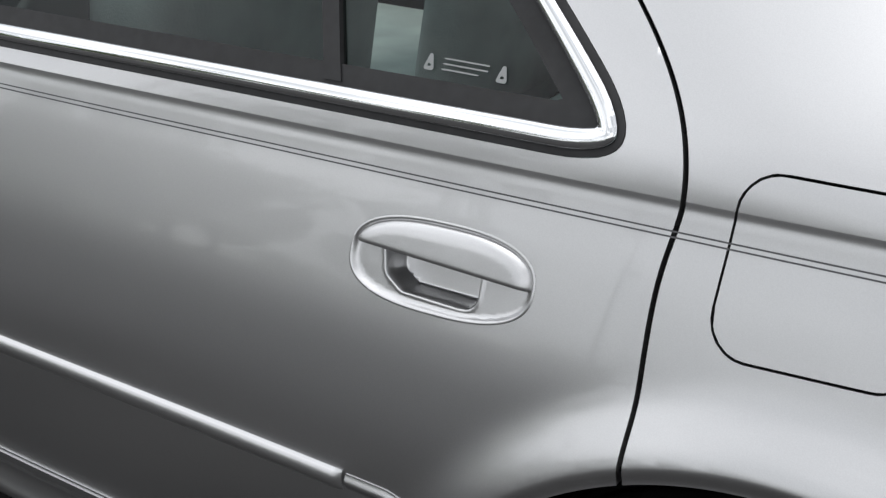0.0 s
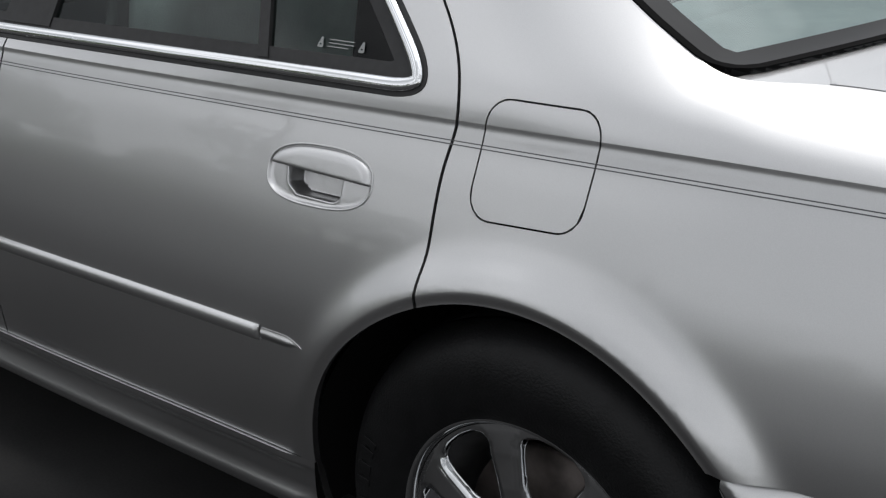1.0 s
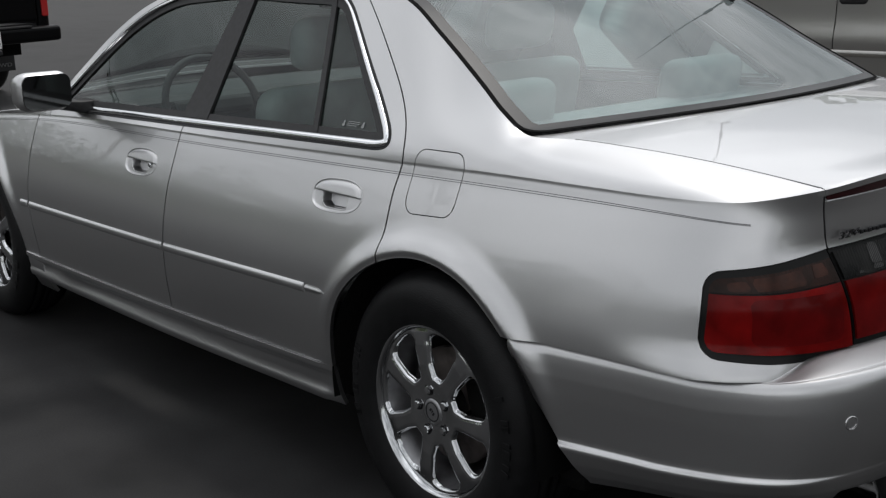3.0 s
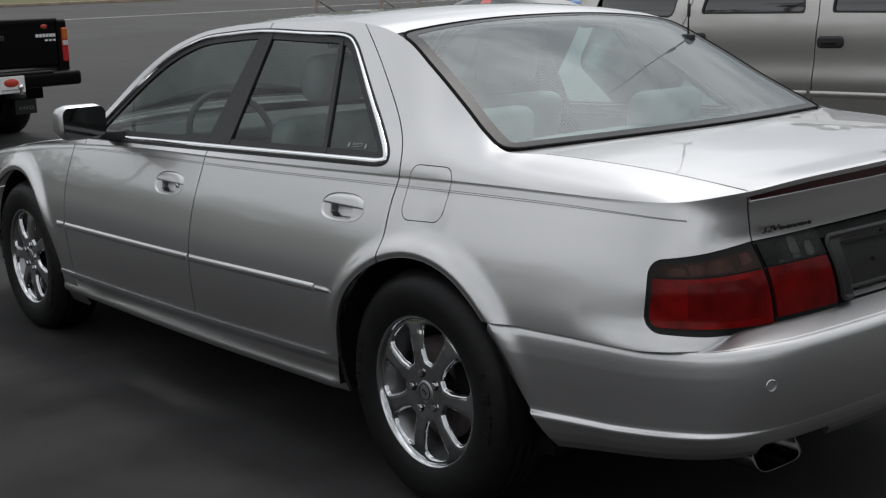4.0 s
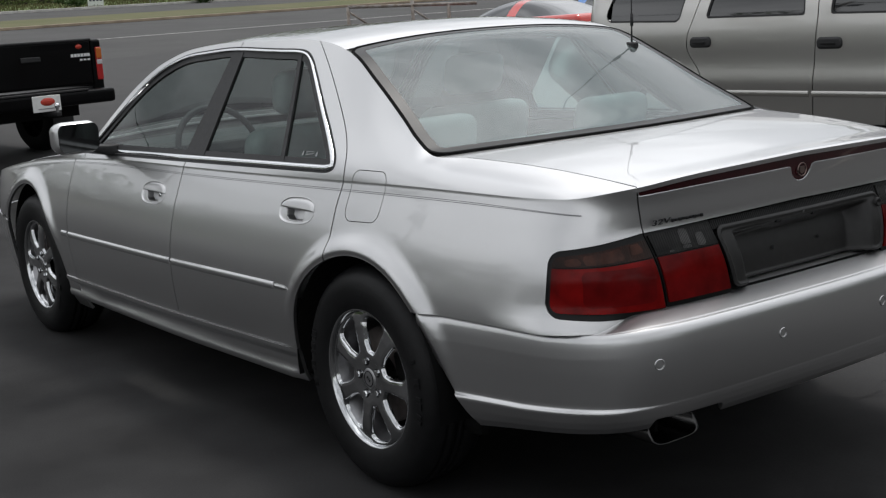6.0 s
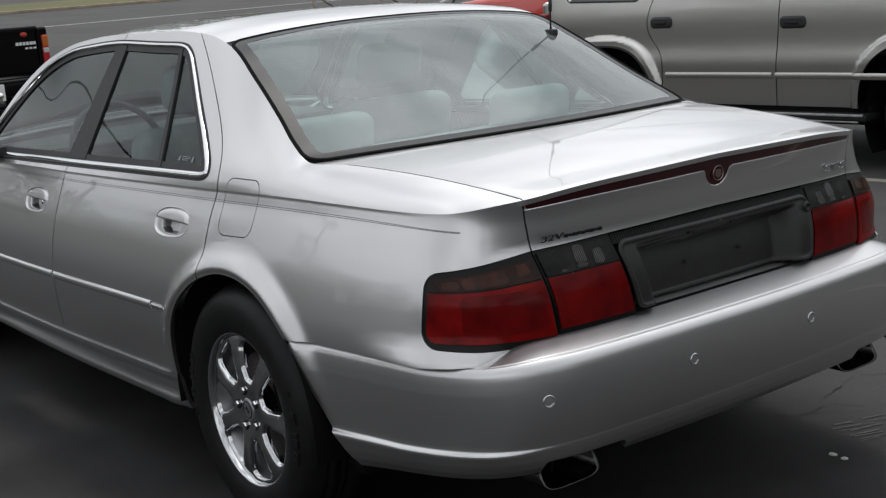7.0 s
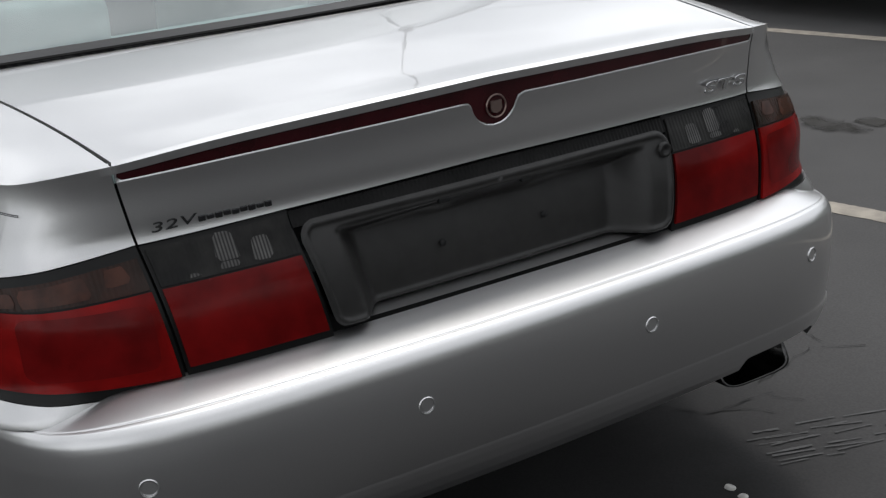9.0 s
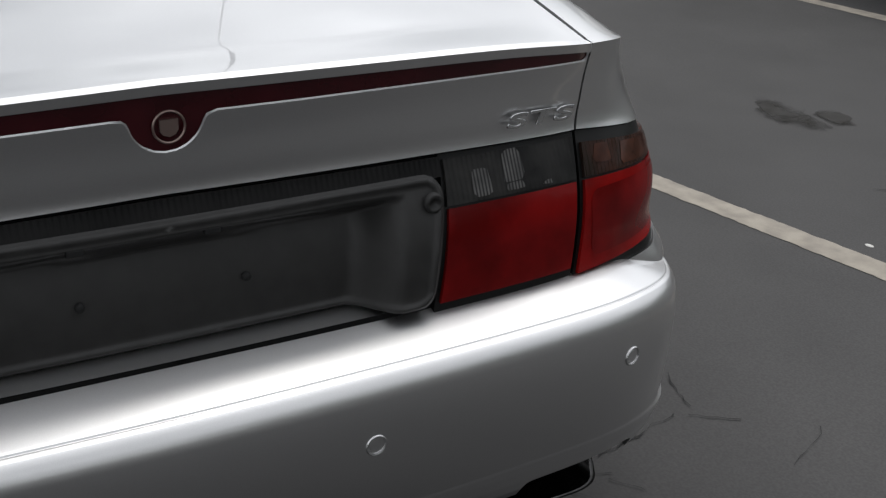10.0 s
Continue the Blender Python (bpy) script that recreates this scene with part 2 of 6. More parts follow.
def spline(xs, ys):
    """A natural cubic spline through a few control points."""
    xs, ys = np.array(xs, float), np.array(ys, float)
    n, h = len(xs), np.diff(xs)
    a, r = np.eye(n), np.zeros(n)
    for k in range(1, n - 1):
        a[k, k - 1:k + 2] = h[k - 1], 2 * (h[k - 1] + h[k]), h[k]
        r[k] = 6 * ((ys[k + 1] - ys[k]) / h[k] - (ys[k] - ys[k - 1]) / h[k - 1])
    m = np.linalg.solve(a, r)

    def f(x):
        x = np.clip(np.asarray(x, float), xs[0], xs[-1])
        k = np.clip(np.searchsorted(xs, x, side="right") - 1, 0, n - 2)
        d, e, hk = x - xs[k], xs[k + 1] - x, h[k]
        return (m[k] * e ** 3 + m[k + 1] * d ** 3) / (6 * hk) + (ys[k] / hk - m[k] * hk / 6) * e + (ys[k + 1] / hk - m[k + 1] * hk / 6) * d
    return f


def smooth(a, b, x):
    t = np.clip((np.asarray(x, float) - a) / (b - a), 0, 1)
    return t * t * (3 - 2 * t)


def steps(a, b, d):
    return np.linspace(a, b, max(2, int(round(abs(b - a) / d)) + 1))


def sd_poly(x, z, pts, r=0.0):
    """Signed distance to a polygon grown by r: negative inside."""
    x, z = np.asarray(x, float), np.asarray(z, float)
    d, sgn = np.full(x.shape, 1e9), np.ones(x.shape)
    n = len(pts)
    for i in range(n):
        ax, az = pts[i]
        bx, bz = pts[i - 1]
        ex, ez, wx, wz = bx - ax, bz - az, x - ax, z - az
        t = np.clip((wx * ex + wz * ez) / (ex * ex + ez * ez), 0, 1)
        d = np.minimum(d, (wx - ex * t) ** 2 + (wz - ez * t) ** 2)
        c1, c2, c3 = z >= az, z < bz, ex * wz > ez * wx
        sgn = np.where((c1 & c2 & c3) | (~c1 & ~c2 & ~c3), -sgn, sgn)
    return sgn * np.sqrt(d) - r


INWARD = []  # surfaces whose u x v points inwards


def sheet(fn, us, vs, keeps=(), cuts=(), off=0.0):
    """Points, normals and faces of the surface fn(u, v), trimmed where a keep function of the points is negative and cut along the
    zero lines of the cuts. off: a distance along the normal, or a function of the points."""
    sign = -1.0 if fn in INWARD else 1.0
    uu, vv = np.meshgrid(us, vs, indexing="ij")
    uv = np.stack([uu.ravel(), vv.ravel()], 1)
    nu, nv = len(us), len(vs)
    ids = np.arange(nu * nv).reshape(nu, nv)
    polys = [list(q) for q in np.stack([ids[:-1, :-1], ids[1:, :-1], ids[1:, 1:], ids[:-1, 1:]], -1).reshape(-1, 4).tolist()]
    pts = fn(uv[:, 0], uv[:, 1])
    for f, both in [(k, False) for k in keeps] + [(c, True) for c in cuts]:
        val = f(pts)
        val = np.where(np.abs(val) < 2e-5, 0.0, val)
        pos = val >= 0
        out, todo, edges = [], [], {}
        for p in polys:
            k = sum(bool(pos[i]) for i in p)
            if k == len(p) or (both and k == 0):
                out.append(p)
            elif k:
                todo.append(p)
                for i, a in enumerate(p):
                    b = p[i - 1]
                    if pos[a] != pos[b]:
                        edges.setdefault((min(a, b), max(a, b)), 0)
        if not todo:
            polys = out
            continue
        keys = list(edges)
        ea, eb = np.array(keys).T
        lo, hi, fl, fh = uv[ea].copy(), uv[eb].copy(), val[ea].copy(), val[eb].copy()
        for _ in range(4):
            t = np.clip(fl / np.where(fl == fh, 1, fl - fh), 0.0, 1.0)
            mid = lo + (hi - lo) * t[:, None]
            fm = f(fn(mid[:, 0], mid[:, 1]))
            same = (fm >= 0) == (fl >= 0)
            lo[same], fl[same] = mid[same], fm[same]
            hi[~same], fh[~same] = mid[~same], fm[~same]
        base = len(uv)
        for k, e in enumerate(keys):
            edges[e] = base + k
        uv = np.vstack([uv, mid])
        pts = np.vstack([pts, fn(mid[:, 0], mid[:, 1])])
        pos = np.concatenate([pos, np.ones(len(keys), bool)])
        for p in todo:
            for want in ((True, False) if both else (True,)):
                q = []
                for i, a in enumerate(p):
                    b = p[i - 1]
                    if pos[a] != pos[b]:
                        q.append(edges[(min(a, b), max(a, b))])
                    if pos[a] == want:
                        q.append(a)
                if len(q) > 2:
                    out.append(q)
        polys = out
    used = sorted({i for p in polys for i in p})
    remap = {i: k for k, i in enumerate(used)}
    polys = [[remap[i] for i in p] for p in polys]
    uv = uv[used]

    def full(u, v):
        p = fn(u, v)
        return p

    e = 0.0015
    u, v = uv[:, 0], uv[:, 1]
    pts = full(u, v)

    def normals(g):
        du = g(np.minimum(u + e, us.max()), v) - g(np.maximum(u - e, us.min()), v)
        dv = g(u, np.minimum(v + e, vs.max())) - g(u, np.maximum(v - e, vs.min()))
        n = np.cross(du, dv)
        return n / np.maximum(np.linalg.norm(n, axis=1), 1e-12)[:, None]
    nr = normals(full)
    if callable(off) or off:
        def moved(uu_, vv_):
            p = full(uu_, vv_)
            du = full(np.minimum(uu_ + e, us.max()), vv_) - full(np.maximum(uu_ - e, us.min()), vv_)
            dv = full(uu_, np.minimum(vv_ + e, vs.max())) - full(uu_, np.maximum(vv_ - e, vs.min()))
            n = np.cross(du, dv)
            n /= np.maximum(np.linalg.norm(n, axis=1), 1e-12)[:, None]
            d = off(p) if callable(off) else off
            return p + n * (np.ones(len(p)) * d * sign)[:, None]
        pts, nr = moved(u, v), normals(moved)
    return pts, nr * sign, polys



def panel(name, sheets, material, parent, label="", flange=0.012, mirror=False):
    """One mesh from trimmed sheets, with their outlines turned inwards."""
    vs, ns, fs = [], [], []
    for pts, nr, polys in sheets:
        pts, nr = pts.copy(), nr.copy()
        # faces wind so that they agree with the normals
        if polys:
            p = max(polys, key=len) if len(polys) < 3 else polys[len(polys) // 2]
            gn = np.cross(pts[p[1]] - pts[p[0]], pts[p[2]] - pts[p[1]])
            if gn @ nr[p[0]] < 0:
                polys = [q[::-1] for q in polys]
        if mirror:
            pts[:, 1] *= -1
            nr[:, 1] *= -1
            polys = [q[::-1] for q in polys]
        base = len(vs)
        vs += pts.tolist()
        ns += nr.tolist()
        fs += [[i + base for i in q] for q in polys]
        if flange:
            seen = {}
            for q in polys:
                for i, a in enumerate(q):
                    b = q[(i + 1) % len(q)]
                    seen[(a, b)] = 1
            for a, b in list(seen):
                if (b, a) not in seen and np.linalg.norm(pts[b] - pts[a]) > 8e-4:
                    k = len(vs)
                    side = np.cross(pts[b] - pts[a], (nr[a] + nr[b]) / 2)
                    side = side / max(np.linalg.norm(side), 1e-9)
                    vs += [pts[a].tolist(), (pts[a] - nr[a] * flange).tolist(), (pts[b] - nr[b] * flange).tolist(), pts[b].tolist()]
                    ns += [side.tolist()] * 4
                    fs.append([k, k + 1, k + 2, k + 3])
    me = bpy.data.meshes.new(name)
    me.from_pydata(vs, [], fs)
    me.polygons.foreach_set("use_smooth", [True] * len(fs))
    me.update()
    me.normals_split_custom_set_from_vertices(ns)
    return part(name, me, material, parent, label)


def box_bm(x0, x1, y0, y1, z0, z1, bev=0.0, seg=2, bm=None):
    bm = bm or bmesh.new()
    r = bmesh.ops.create_cube(bm, size=1, matrix=Matrix.LocRotScale(((x0 + x1) / 2, (y0 + y1) / 2, (z0 + z1) / 2), None, (x1 - x0, y1 - y0, z1 - z0)))
    if bev:
        es = {e for v in r["verts"] for e in v.link_edges}
        bmesh.ops.bevel(bm, geom=list(es), offset=bev, segments=seg, affect="EDGES", profile=0.5)
    return bm


def revolve(profile, n=64, axis="y", bm=None, smooth_=True):
    """Turns (radius, offset) points about an axis through the origin."""
    bm = bm or bmesh.new()
    rings = []
    for k in range(n):
        a = 2 * math.pi * k / n
        c, s = math.cos(a), math.sin(a)
        rings.append([bm.verts.new((r * c, o, r * s) if axis == "y" else ((o, r * c, r * s) if axis == "x" else (r * c, r * s, o))) for r, o in profile])
    for k in range(n):
        p, q = rings[k], rings[(k + 1) % n]
        for i in range(len(profile) - 1):
            f = bm.faces.new((p[i], q[i], q[i + 1], p[i + 1]))
            f.smooth = smooth_
    bmesh.ops.recalc_face_normals(bm, faces=bm.faces)
    return bm


def tube(points, radius, n=8, bm=None, closed=False):
    """A round bar along points."""
    bm = bm or bmesh.new()
    pts = [Vector(p) for p in points]
    rings = []
    for i, p in enumerate(pts):
        d = (pts[min(i + 1, len(pts) - 1)] - pts[max(i - 1, 0)]).normalized()
        a = d.orthogonal().normalized() if i == 0 else (a - d * a.dot(d)).normalized()
        b = d.cross(a)
        rr = radius[i] if isinstance(radius, (list, tuple)) else radius
        rings.append([bm.verts.new(p + (a * math.cos(2 * math.pi * k / n) + b * math.sin(2 * math.pi * k / n)) * rr) for k in range(n)])
    for p, q in zip(rings, rings[1:]):
        for k in range(n):
            f = bm.faces.new((p[k], p[(k + 1) % n], q[(k + 1) % n], q[k]))
            f.smooth = True
    bm.faces.new(rings[0][::-1])
    bm.faces.new(rings[-1])
    return bm


def glide_curve(xs, ys):
    """A smooth curve through control points that never overshoots them."""
    xs, ys = np.array(xs, float), np.array(ys, float)
    h, d = np.diff(xs), np.diff(ys) / np.diff(xs)
    m = np.concatenate([[d[0]], np.zeros(len(d) - 1), [d[-1]]])
    for k in range(1, len(d)):
        if d[k - 1] * d[k] > 0:
            a, b = 2 * h[k] + h[k - 1], h[k] + 2 * h[k - 1]
            m[k] = (a + b) / (a / d[k - 1] + b / d[k])

    def f(x):
        x = np.clip(np.asarray(x, float), xs[0], xs[-1])
        k = np.clip(np.searchsorted(xs, x, side="right") - 1, 0, len(h) - 1)
        t = (x - xs[k]) / h[k]
        return ys[k] * (1 + 2 * t) * (1 - t) ** 2 + h[k] * m[k] * t * (1 - t) ** 2 + ys[k + 1] * t * t * (3 - 2 * t) + h[k] * m[k + 1] * t * t * (t - 1)
    return f


# ---- ground: flat under the cars, rising gently towards the road ----
def ground_z(x, y):
    t = -x - 4.5
    return 0.0437 * (math.sqrt(t * t + 2.0) + t) / 2


bm = bmesh.new()
gx = [-400, -250, -160, -110, -80, -62, -50, -42, -36, -30, -25, -20, -16, -13, -11, -9, -8, -7, -6, -5, -4, -3, -2, -1, 0, 2, 5, 10, 20, 40, 90, 200, 400]
gy = [-400, -200, -90, -40, -15, -5, 0, 5, 15, 40, 90, 200, 400]
gv = [[bm.verts.new((x, y, ground_z(x, y) - 0.05)) for y in gy] for x in gx]
for i in range(len(gx) - 1):
    for j in range(len(gy) - 1):
        bm.faces.new((gv[i][j], gv[i + 1][j], gv[i + 1][j + 1], gv[i][j + 1])).smooth = True
for v in bm.verts:
    v.co.z += 0.05
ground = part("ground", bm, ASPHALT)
tagged(ground, "dark worn asphalt car lot, paler towards the road and far side, with faint cracks and stains", "ground", kind="structure")

# ---- the silver sedan ----
# plan of the body at z 0.70 (x, half width), and of the bumper at z 0.52
BODY_PLAN = [(-3.94, 0), (-3.92, .25), (-3.84, .53), (-3.70, .735), (-3.46, .842), (-3.1, .885), (-2.6, .905), (-1.9, .915), (-1.2, .915), (-.6, .900), (0, .885),
             (.3, .865), (.5, .842), (.68, .812), (.79, .775), (.868, .712), (.916, .61), (.943, .43), (.953, .2), (.955, 0)]
BUMPER_PLAN = [(.1, .900), (.25, .888), (.4, .869), (.6, .838), (.75, .815), (.863, .782), (.949, .727), (.997, .645), (1.023, .50), (1.037, .22), (1.041, 0)]


def plan_curve(pts):
    full = pts + [(x, -w) for x, w in pts[-2::-1]]
    s = np.concatenate([[0], np.cumsum(np.hypot(*np.diff(np.array(full), axis=0).T))])
    fx, fw = spline(s, [p[0] for p in full]), spline(s, [p[1] for p in full])
    return fx, fw, s[len(pts) - 1]


BX, BW, BMID = plan_curve(BODY_PLAN)
PX, PW, PMID = plan_curve(BUMPER_PLAN)
_s = np.linspace(0, BMID, 4000)


def s_of_x(x):
    """Place along the body plan, on the near side, at this x."""
    return np.interp(x, BX(_s), _s)


ARCH_R, ARCH_F = (0.0, 0.335, 0.384), (-2.85, 0.335, 0.405)
side_in = spline([.18, .26, .345, .45, .57, .64, .70, .76, .82, .87, .905, .93, .96], [.07, .024, .006, -.009, -.016, -.011, 0, .0152, .0365, .0560, .0695, .0755, .0795])
rear_in = spline([.60, .65, .70, .77, .81, .835, .86, .90, .93, .95, .97], [-.003, -.003, 0, .018, .037, .047, .0465, .043, .0375, .033, .027])
front_in = spline([.2, .45, .6, .7, .8, .9], [.05, -.01, -.01, 0, .04, .15])
crease_x = spline([-3.94, -3.6, -3.2, -2.8, -2.4, -1.9, -1.05, -.145, .225, .546, .74, .83, .885, .920], [.685, .735, .799, .849, .8785, .901, .912, .9245, .9285, .9240, .9225, .9275, .9375, .946])
edge_y = spline([0, .3, .5, .594], [.969, .9635, .955, .946])
bar_ref = spline([0, .3, .5, .594], [.961, .957, .951, .946])
groove = spline([-.02, 0, .0025, .005, .0075, .012, .018, .03, .08], [0, 0, .0003, .0007, .0008, .0004, .0001, .0, 0.0])
BUMP_TOP = lambda x: np.interp(x, [.2, .32, .55, .75, .9, 1.0, 1.05], [.588, .592, .592, .590, .599, .611, .614])
S_CORNER = float(np.interp(-.594, -BW(_s[2000:]), _s[2000:]))


def crease_z(s):
    s = np.where(s > BMID, 2 * BMID - s, s)
    return np.where(s < S_CORNER, crease_x(np.minimum(BX(s), .920)), edge_y(np.abs(BW(s))))


def arch_gap(p, arch):
    cx, cz, r = arch
    return np.hypot(p[:, 0] - cx, p[:, 2] - cz) - r


def body(s, v):
    """The body side, round the tail; v metres below the crease."""
    s, v = np.asarray(s, float), np.asarray(v, float)
    x, w, z = BX(s), BW(s), crease_z(s) - v
    h = 1e-3
    tx, tw = BX(np.minimum(s + h, 2 * BMID)) - BX(np.maximum(s - h, 0)), BW(np.minimum(s + h, 2 * BMID)) - BW(np.maximum(s - h, 0))
    ln = np.hypot(tx, tw)
    nx, nw = -tw / ln, tx / ln
    k = nx * nx
    inset = (1 - k) * (side_in(z) + groove(v) * (1 - smooth(.55, .8, x))) + k * np.where(nx > 0, rear_in(z), front_in(z))
    inset = inset - 4 * k * (1 - k) * .012 * smooth(.66, .74, z) * (1 - .8 * smooth(.80, .93, z)) * (x > 0)
    # the quarter flares out to meet the bumper
    flare = np.clip(1 - smooth(0, .075, z - BUMP_TOP(x)), 0, 1) ** 1.5
    inset = inset - .026 * flare * smooth(.50, .84, x) * (1 - smooth(.5, .9, k))
    for cx, cz, r in (ARCH_R, ARCH_F):
        d = np.hypot(x - cx, z - cz) - r
        inset = inset - (1 - k) * (0.022 * np.exp(-(np.maximum(d, 0) / .049) ** 3) - .007 * (1 - smooth(-.001, .019, d))) * (.12 + .88 * smooth(.40, .64, z)) * smooth(.30, .42, z)
    return np.stack([x - nx * inset, -(w - nw * inset), z], -1)


INWARD.append(body)

# upper edge of the body sides: hood edge, windscreen pillar, roof rail, rear window edge, boot lid edge
K2X = [-3.94, -3.4, -2.94, -2.5, -2.29, -2.09, -1.86, -1.70, -1.50, -1.15, -.75, -.55, -.37, -.2, 0, .1, .2, .3, .44, .6, .76, .885]
k2w = glide_curve(K2X, [.40, .70, .76, .79, .80, .770, .710, .66, .62, .605, .595, .592, .604, .636, .676, .702, .714, .670, .650, .629, .608, .594])
k2z = glide_curve(K2X, [.685, .765, .838, .890, .930, 1.042, 1.195, 1.279, 1.329, 1.349, 1.350, 1.337, 1.297, 1.212, 1.098, 1.044, 1.002, .999, .9925, .981, .963, .945])
_kx = np.linspace(-3.94, .885, 1200)


def soft_curve(f, n=25):
    y = np.pad(f(_kx), n, mode="edge")
    k = np.hanning(n)
    y = np.convolve(y, k / k.sum(), mode="same")[n:-n]
    # ends stay where they are
    e = np.clip(np.minimum(_kx - _kx[0], _kx[-1] - _kx) / .1, 0, 1)
    y = y * e + f(_kx) * (1 - e)
    return lambda x: np.interp(x, _kx, y)


k2w, k2z = soft_curve(k2w), soft_curve(k2z)
belt_w = spline([-3.94, -3.0, -2.3, -1.9, -1.2, -.6, -.23, 0, .3, .5, .7, .885], [.45, .834, .843, .832, .823, .816, .810, .799, .764, .736, .701, .594])
belt_z = spline([-3.94, -3.0, -2.3, -1.9, -1.2, -.6, -.23, 0, .3, .5, .7, .885], [.685, .828, .907, .922, .938, .950, .958, .975, .980, .970, .957, .945])
belt_k = lambda x: 1.0 + 4.5 * (1 - smooth(-.45, .15, x))


def upper(s, t):
    """From the crease (t 0) over the belt line to the upper edge (t 1)."""
    s, t = np.asarray(s, float), np.asarray(t, float)
    p0 = body(s, np.zeros_like(s))
    x = p0[..., 0]
    w0, z0 = -p0[..., 1], p0[..., 2]
    xx = np.clip(x, -3.94, .885)
    w2, z2, w1, z1, k = k2w(xx), k2z(xx), belt_w(xx), belt_z(xx), belt_k(xx)
    a, b, c = (1 - t) ** 2, 2 * t * (1 - t) * k, t * t
    d = a + b + c
    return np.stack([x, -(a * w0 + b * w1 + c * w2) / d, (a * z0 + b * z1 + c * z2) / d], -1)


car = thing("sedan", "silver four-door sedan with chrome wheels parked on asphalt", "car")

gap_c = spline([.60, .70, .80, .875, .92, .96, 1.04, 1.145, 1.25, 1.345], [-.150, -.146, -.150, -.149, -.143, -.148, -.203, -.323, -.455, -.585])
gap_b = spline([.30, .45, .57, .77, .88, .95, 1.35], [-1.245, -1.232, -1.222, -1.211, -1.209, -1.210, -1.100])
GAP = 0.0026
R_ = lambda p: arch_gap(p, ARCH_R)
F_ = lambda p: arch_gap(p, ARCH_F)
rear_of_c = lambda p: p[:, 0] - gap_c(p[:, 2]) - GAP
fore_of_c = lambda p: gap_c(p[:, 2]) - p[:, 0] - GAP
rear_of_b = lambda p: p[:, 0] - gap_b(p[:, 2]) - GAP
fore_of_b = lambda p: gap_b(p[:, 2]) - p[:, 0] - GAP
# side window outline
# the curve runs from the lower front corner up the pillar, along the roof and down to the rear corner
_dlo = [(-2.245, .908), (-2.10, 1.007), (-1.93, 1.121), (-1.757, 1.2295), (-1.644, 1.279), (-1.526, 1.310), (-1.392, 1.322), (-1.153, 1.3325), (-.947, 1.3265), (-.757, 1.3205), (-.672, 1.317),
        (-.622, 1.308), (-.5395, 1.2555), (-.385, 1.1275), (-.31, 1.069), (-.250, 1.0205)]
_ds = np.concatenate([[0], np.cumsum(np.hypot(*np.diff(np.array(_dlo), axis=0).T))])
_dx, _dz = spline(_ds, [p[0] for p in _dlo]), spline(_ds, [p[1] for p in _dlo])
_dc = Vector((-.148, .940))
_da, _db = Vector((-.250, 1.0205)), Vector((-.275, .9384))
DLO = [(float(_dx(u)), float(_dz(u))) for u in np.linspace(0, _ds[-1], 110)]
DLO += [tuple(_da * (1 - t) ** 2 + _dc * 2 * t * (1 - t) + _db * t * t) for t in np.linspace(.1, 1, 12)]
DLO += [(-.275 - k * .17, .9384 - .00265 * k) for k in range(1, 12)]
dlo = lambda p: sd_poly(p[:, 0], p[:, 2], DLO, -.001)
SILL_Z = lambda x: np.interp(x, [-2.3, -1.05, -.35], [.349, .359, .366])
above_sill = lambda p: p[:, 2] - SILL_Z(p[:, 0]) - .0013
# fuel flap
FLAP = [(-.065, .846), (.037, .850), (.041, .926), (-.062, .926)]
flap = lambda p: sd_poly(p[:, 0], p[:, 2], FLAP, 0.034)
# tail lamps, on the side/rear: outlines over (half width, z)
LAMP_X = 0.738


def lamp_d(p):
    """Positive inside the outline of the outer tail lamp."""
    aw, z, x = np.abs(p[:, 1]), p[:, 2], p[:, 0]
    # length along the wrapped corner
    l = (x - LAMP_X) * .75 + (.79 - aw) * .75
    zz = .67 + (z - .67) * .123 / (.123 + np.clip(l, 0, .4) * .13)
    return -sd_poly(l, zz, [(.035, .67), (.9, .67), (.9, .758), (.045, .758)], .035)


VB = np.concatenate([[0, .0025, .005, .0075, .010, .0125, .016, .022, .03, .04], np.arange(.055, .74, .02)])
VBF = np.concatenate([VB[:10], np.arange(.05, .74, .009)])
S_TAIL = S_CORNER - 0.003
sx = lambda a, b, d=.02: steps(float(s_of_x(a)), float(s_of_x(b)), d)
TT = np.linspace(0, 1, 22)
split_gap = lambda p: np.abs(p[:, 1]) - np.interp(p[:, 2], [.60, .64, .83, .945], [.552, .553, .577, .5945]) - .0025
over_bumper = lambda p: p[:, 2] - BUMP_TOP(p[:, 0]) - .003



def handle_d(cx, cz):
    """Signed distance to the oval outline of a door handle."""
    def f(p):
        n, a, b = 2.6, .105, .0425
        u, w = np.abs(p[:, 0] - cx) / a + 1e-6, np.abs(p[:, 2] - cz - (p[:, 0] - cx) * .03) / b + 1e-6
        q = (u ** n + w ** n) ** (1 / n)
        grad = np.hypot(u ** (n - 1) * q ** (1 - n) / a, w ** (n - 1) * q ** (1 - n) / b)
        return (q - 1) / grad
    return f


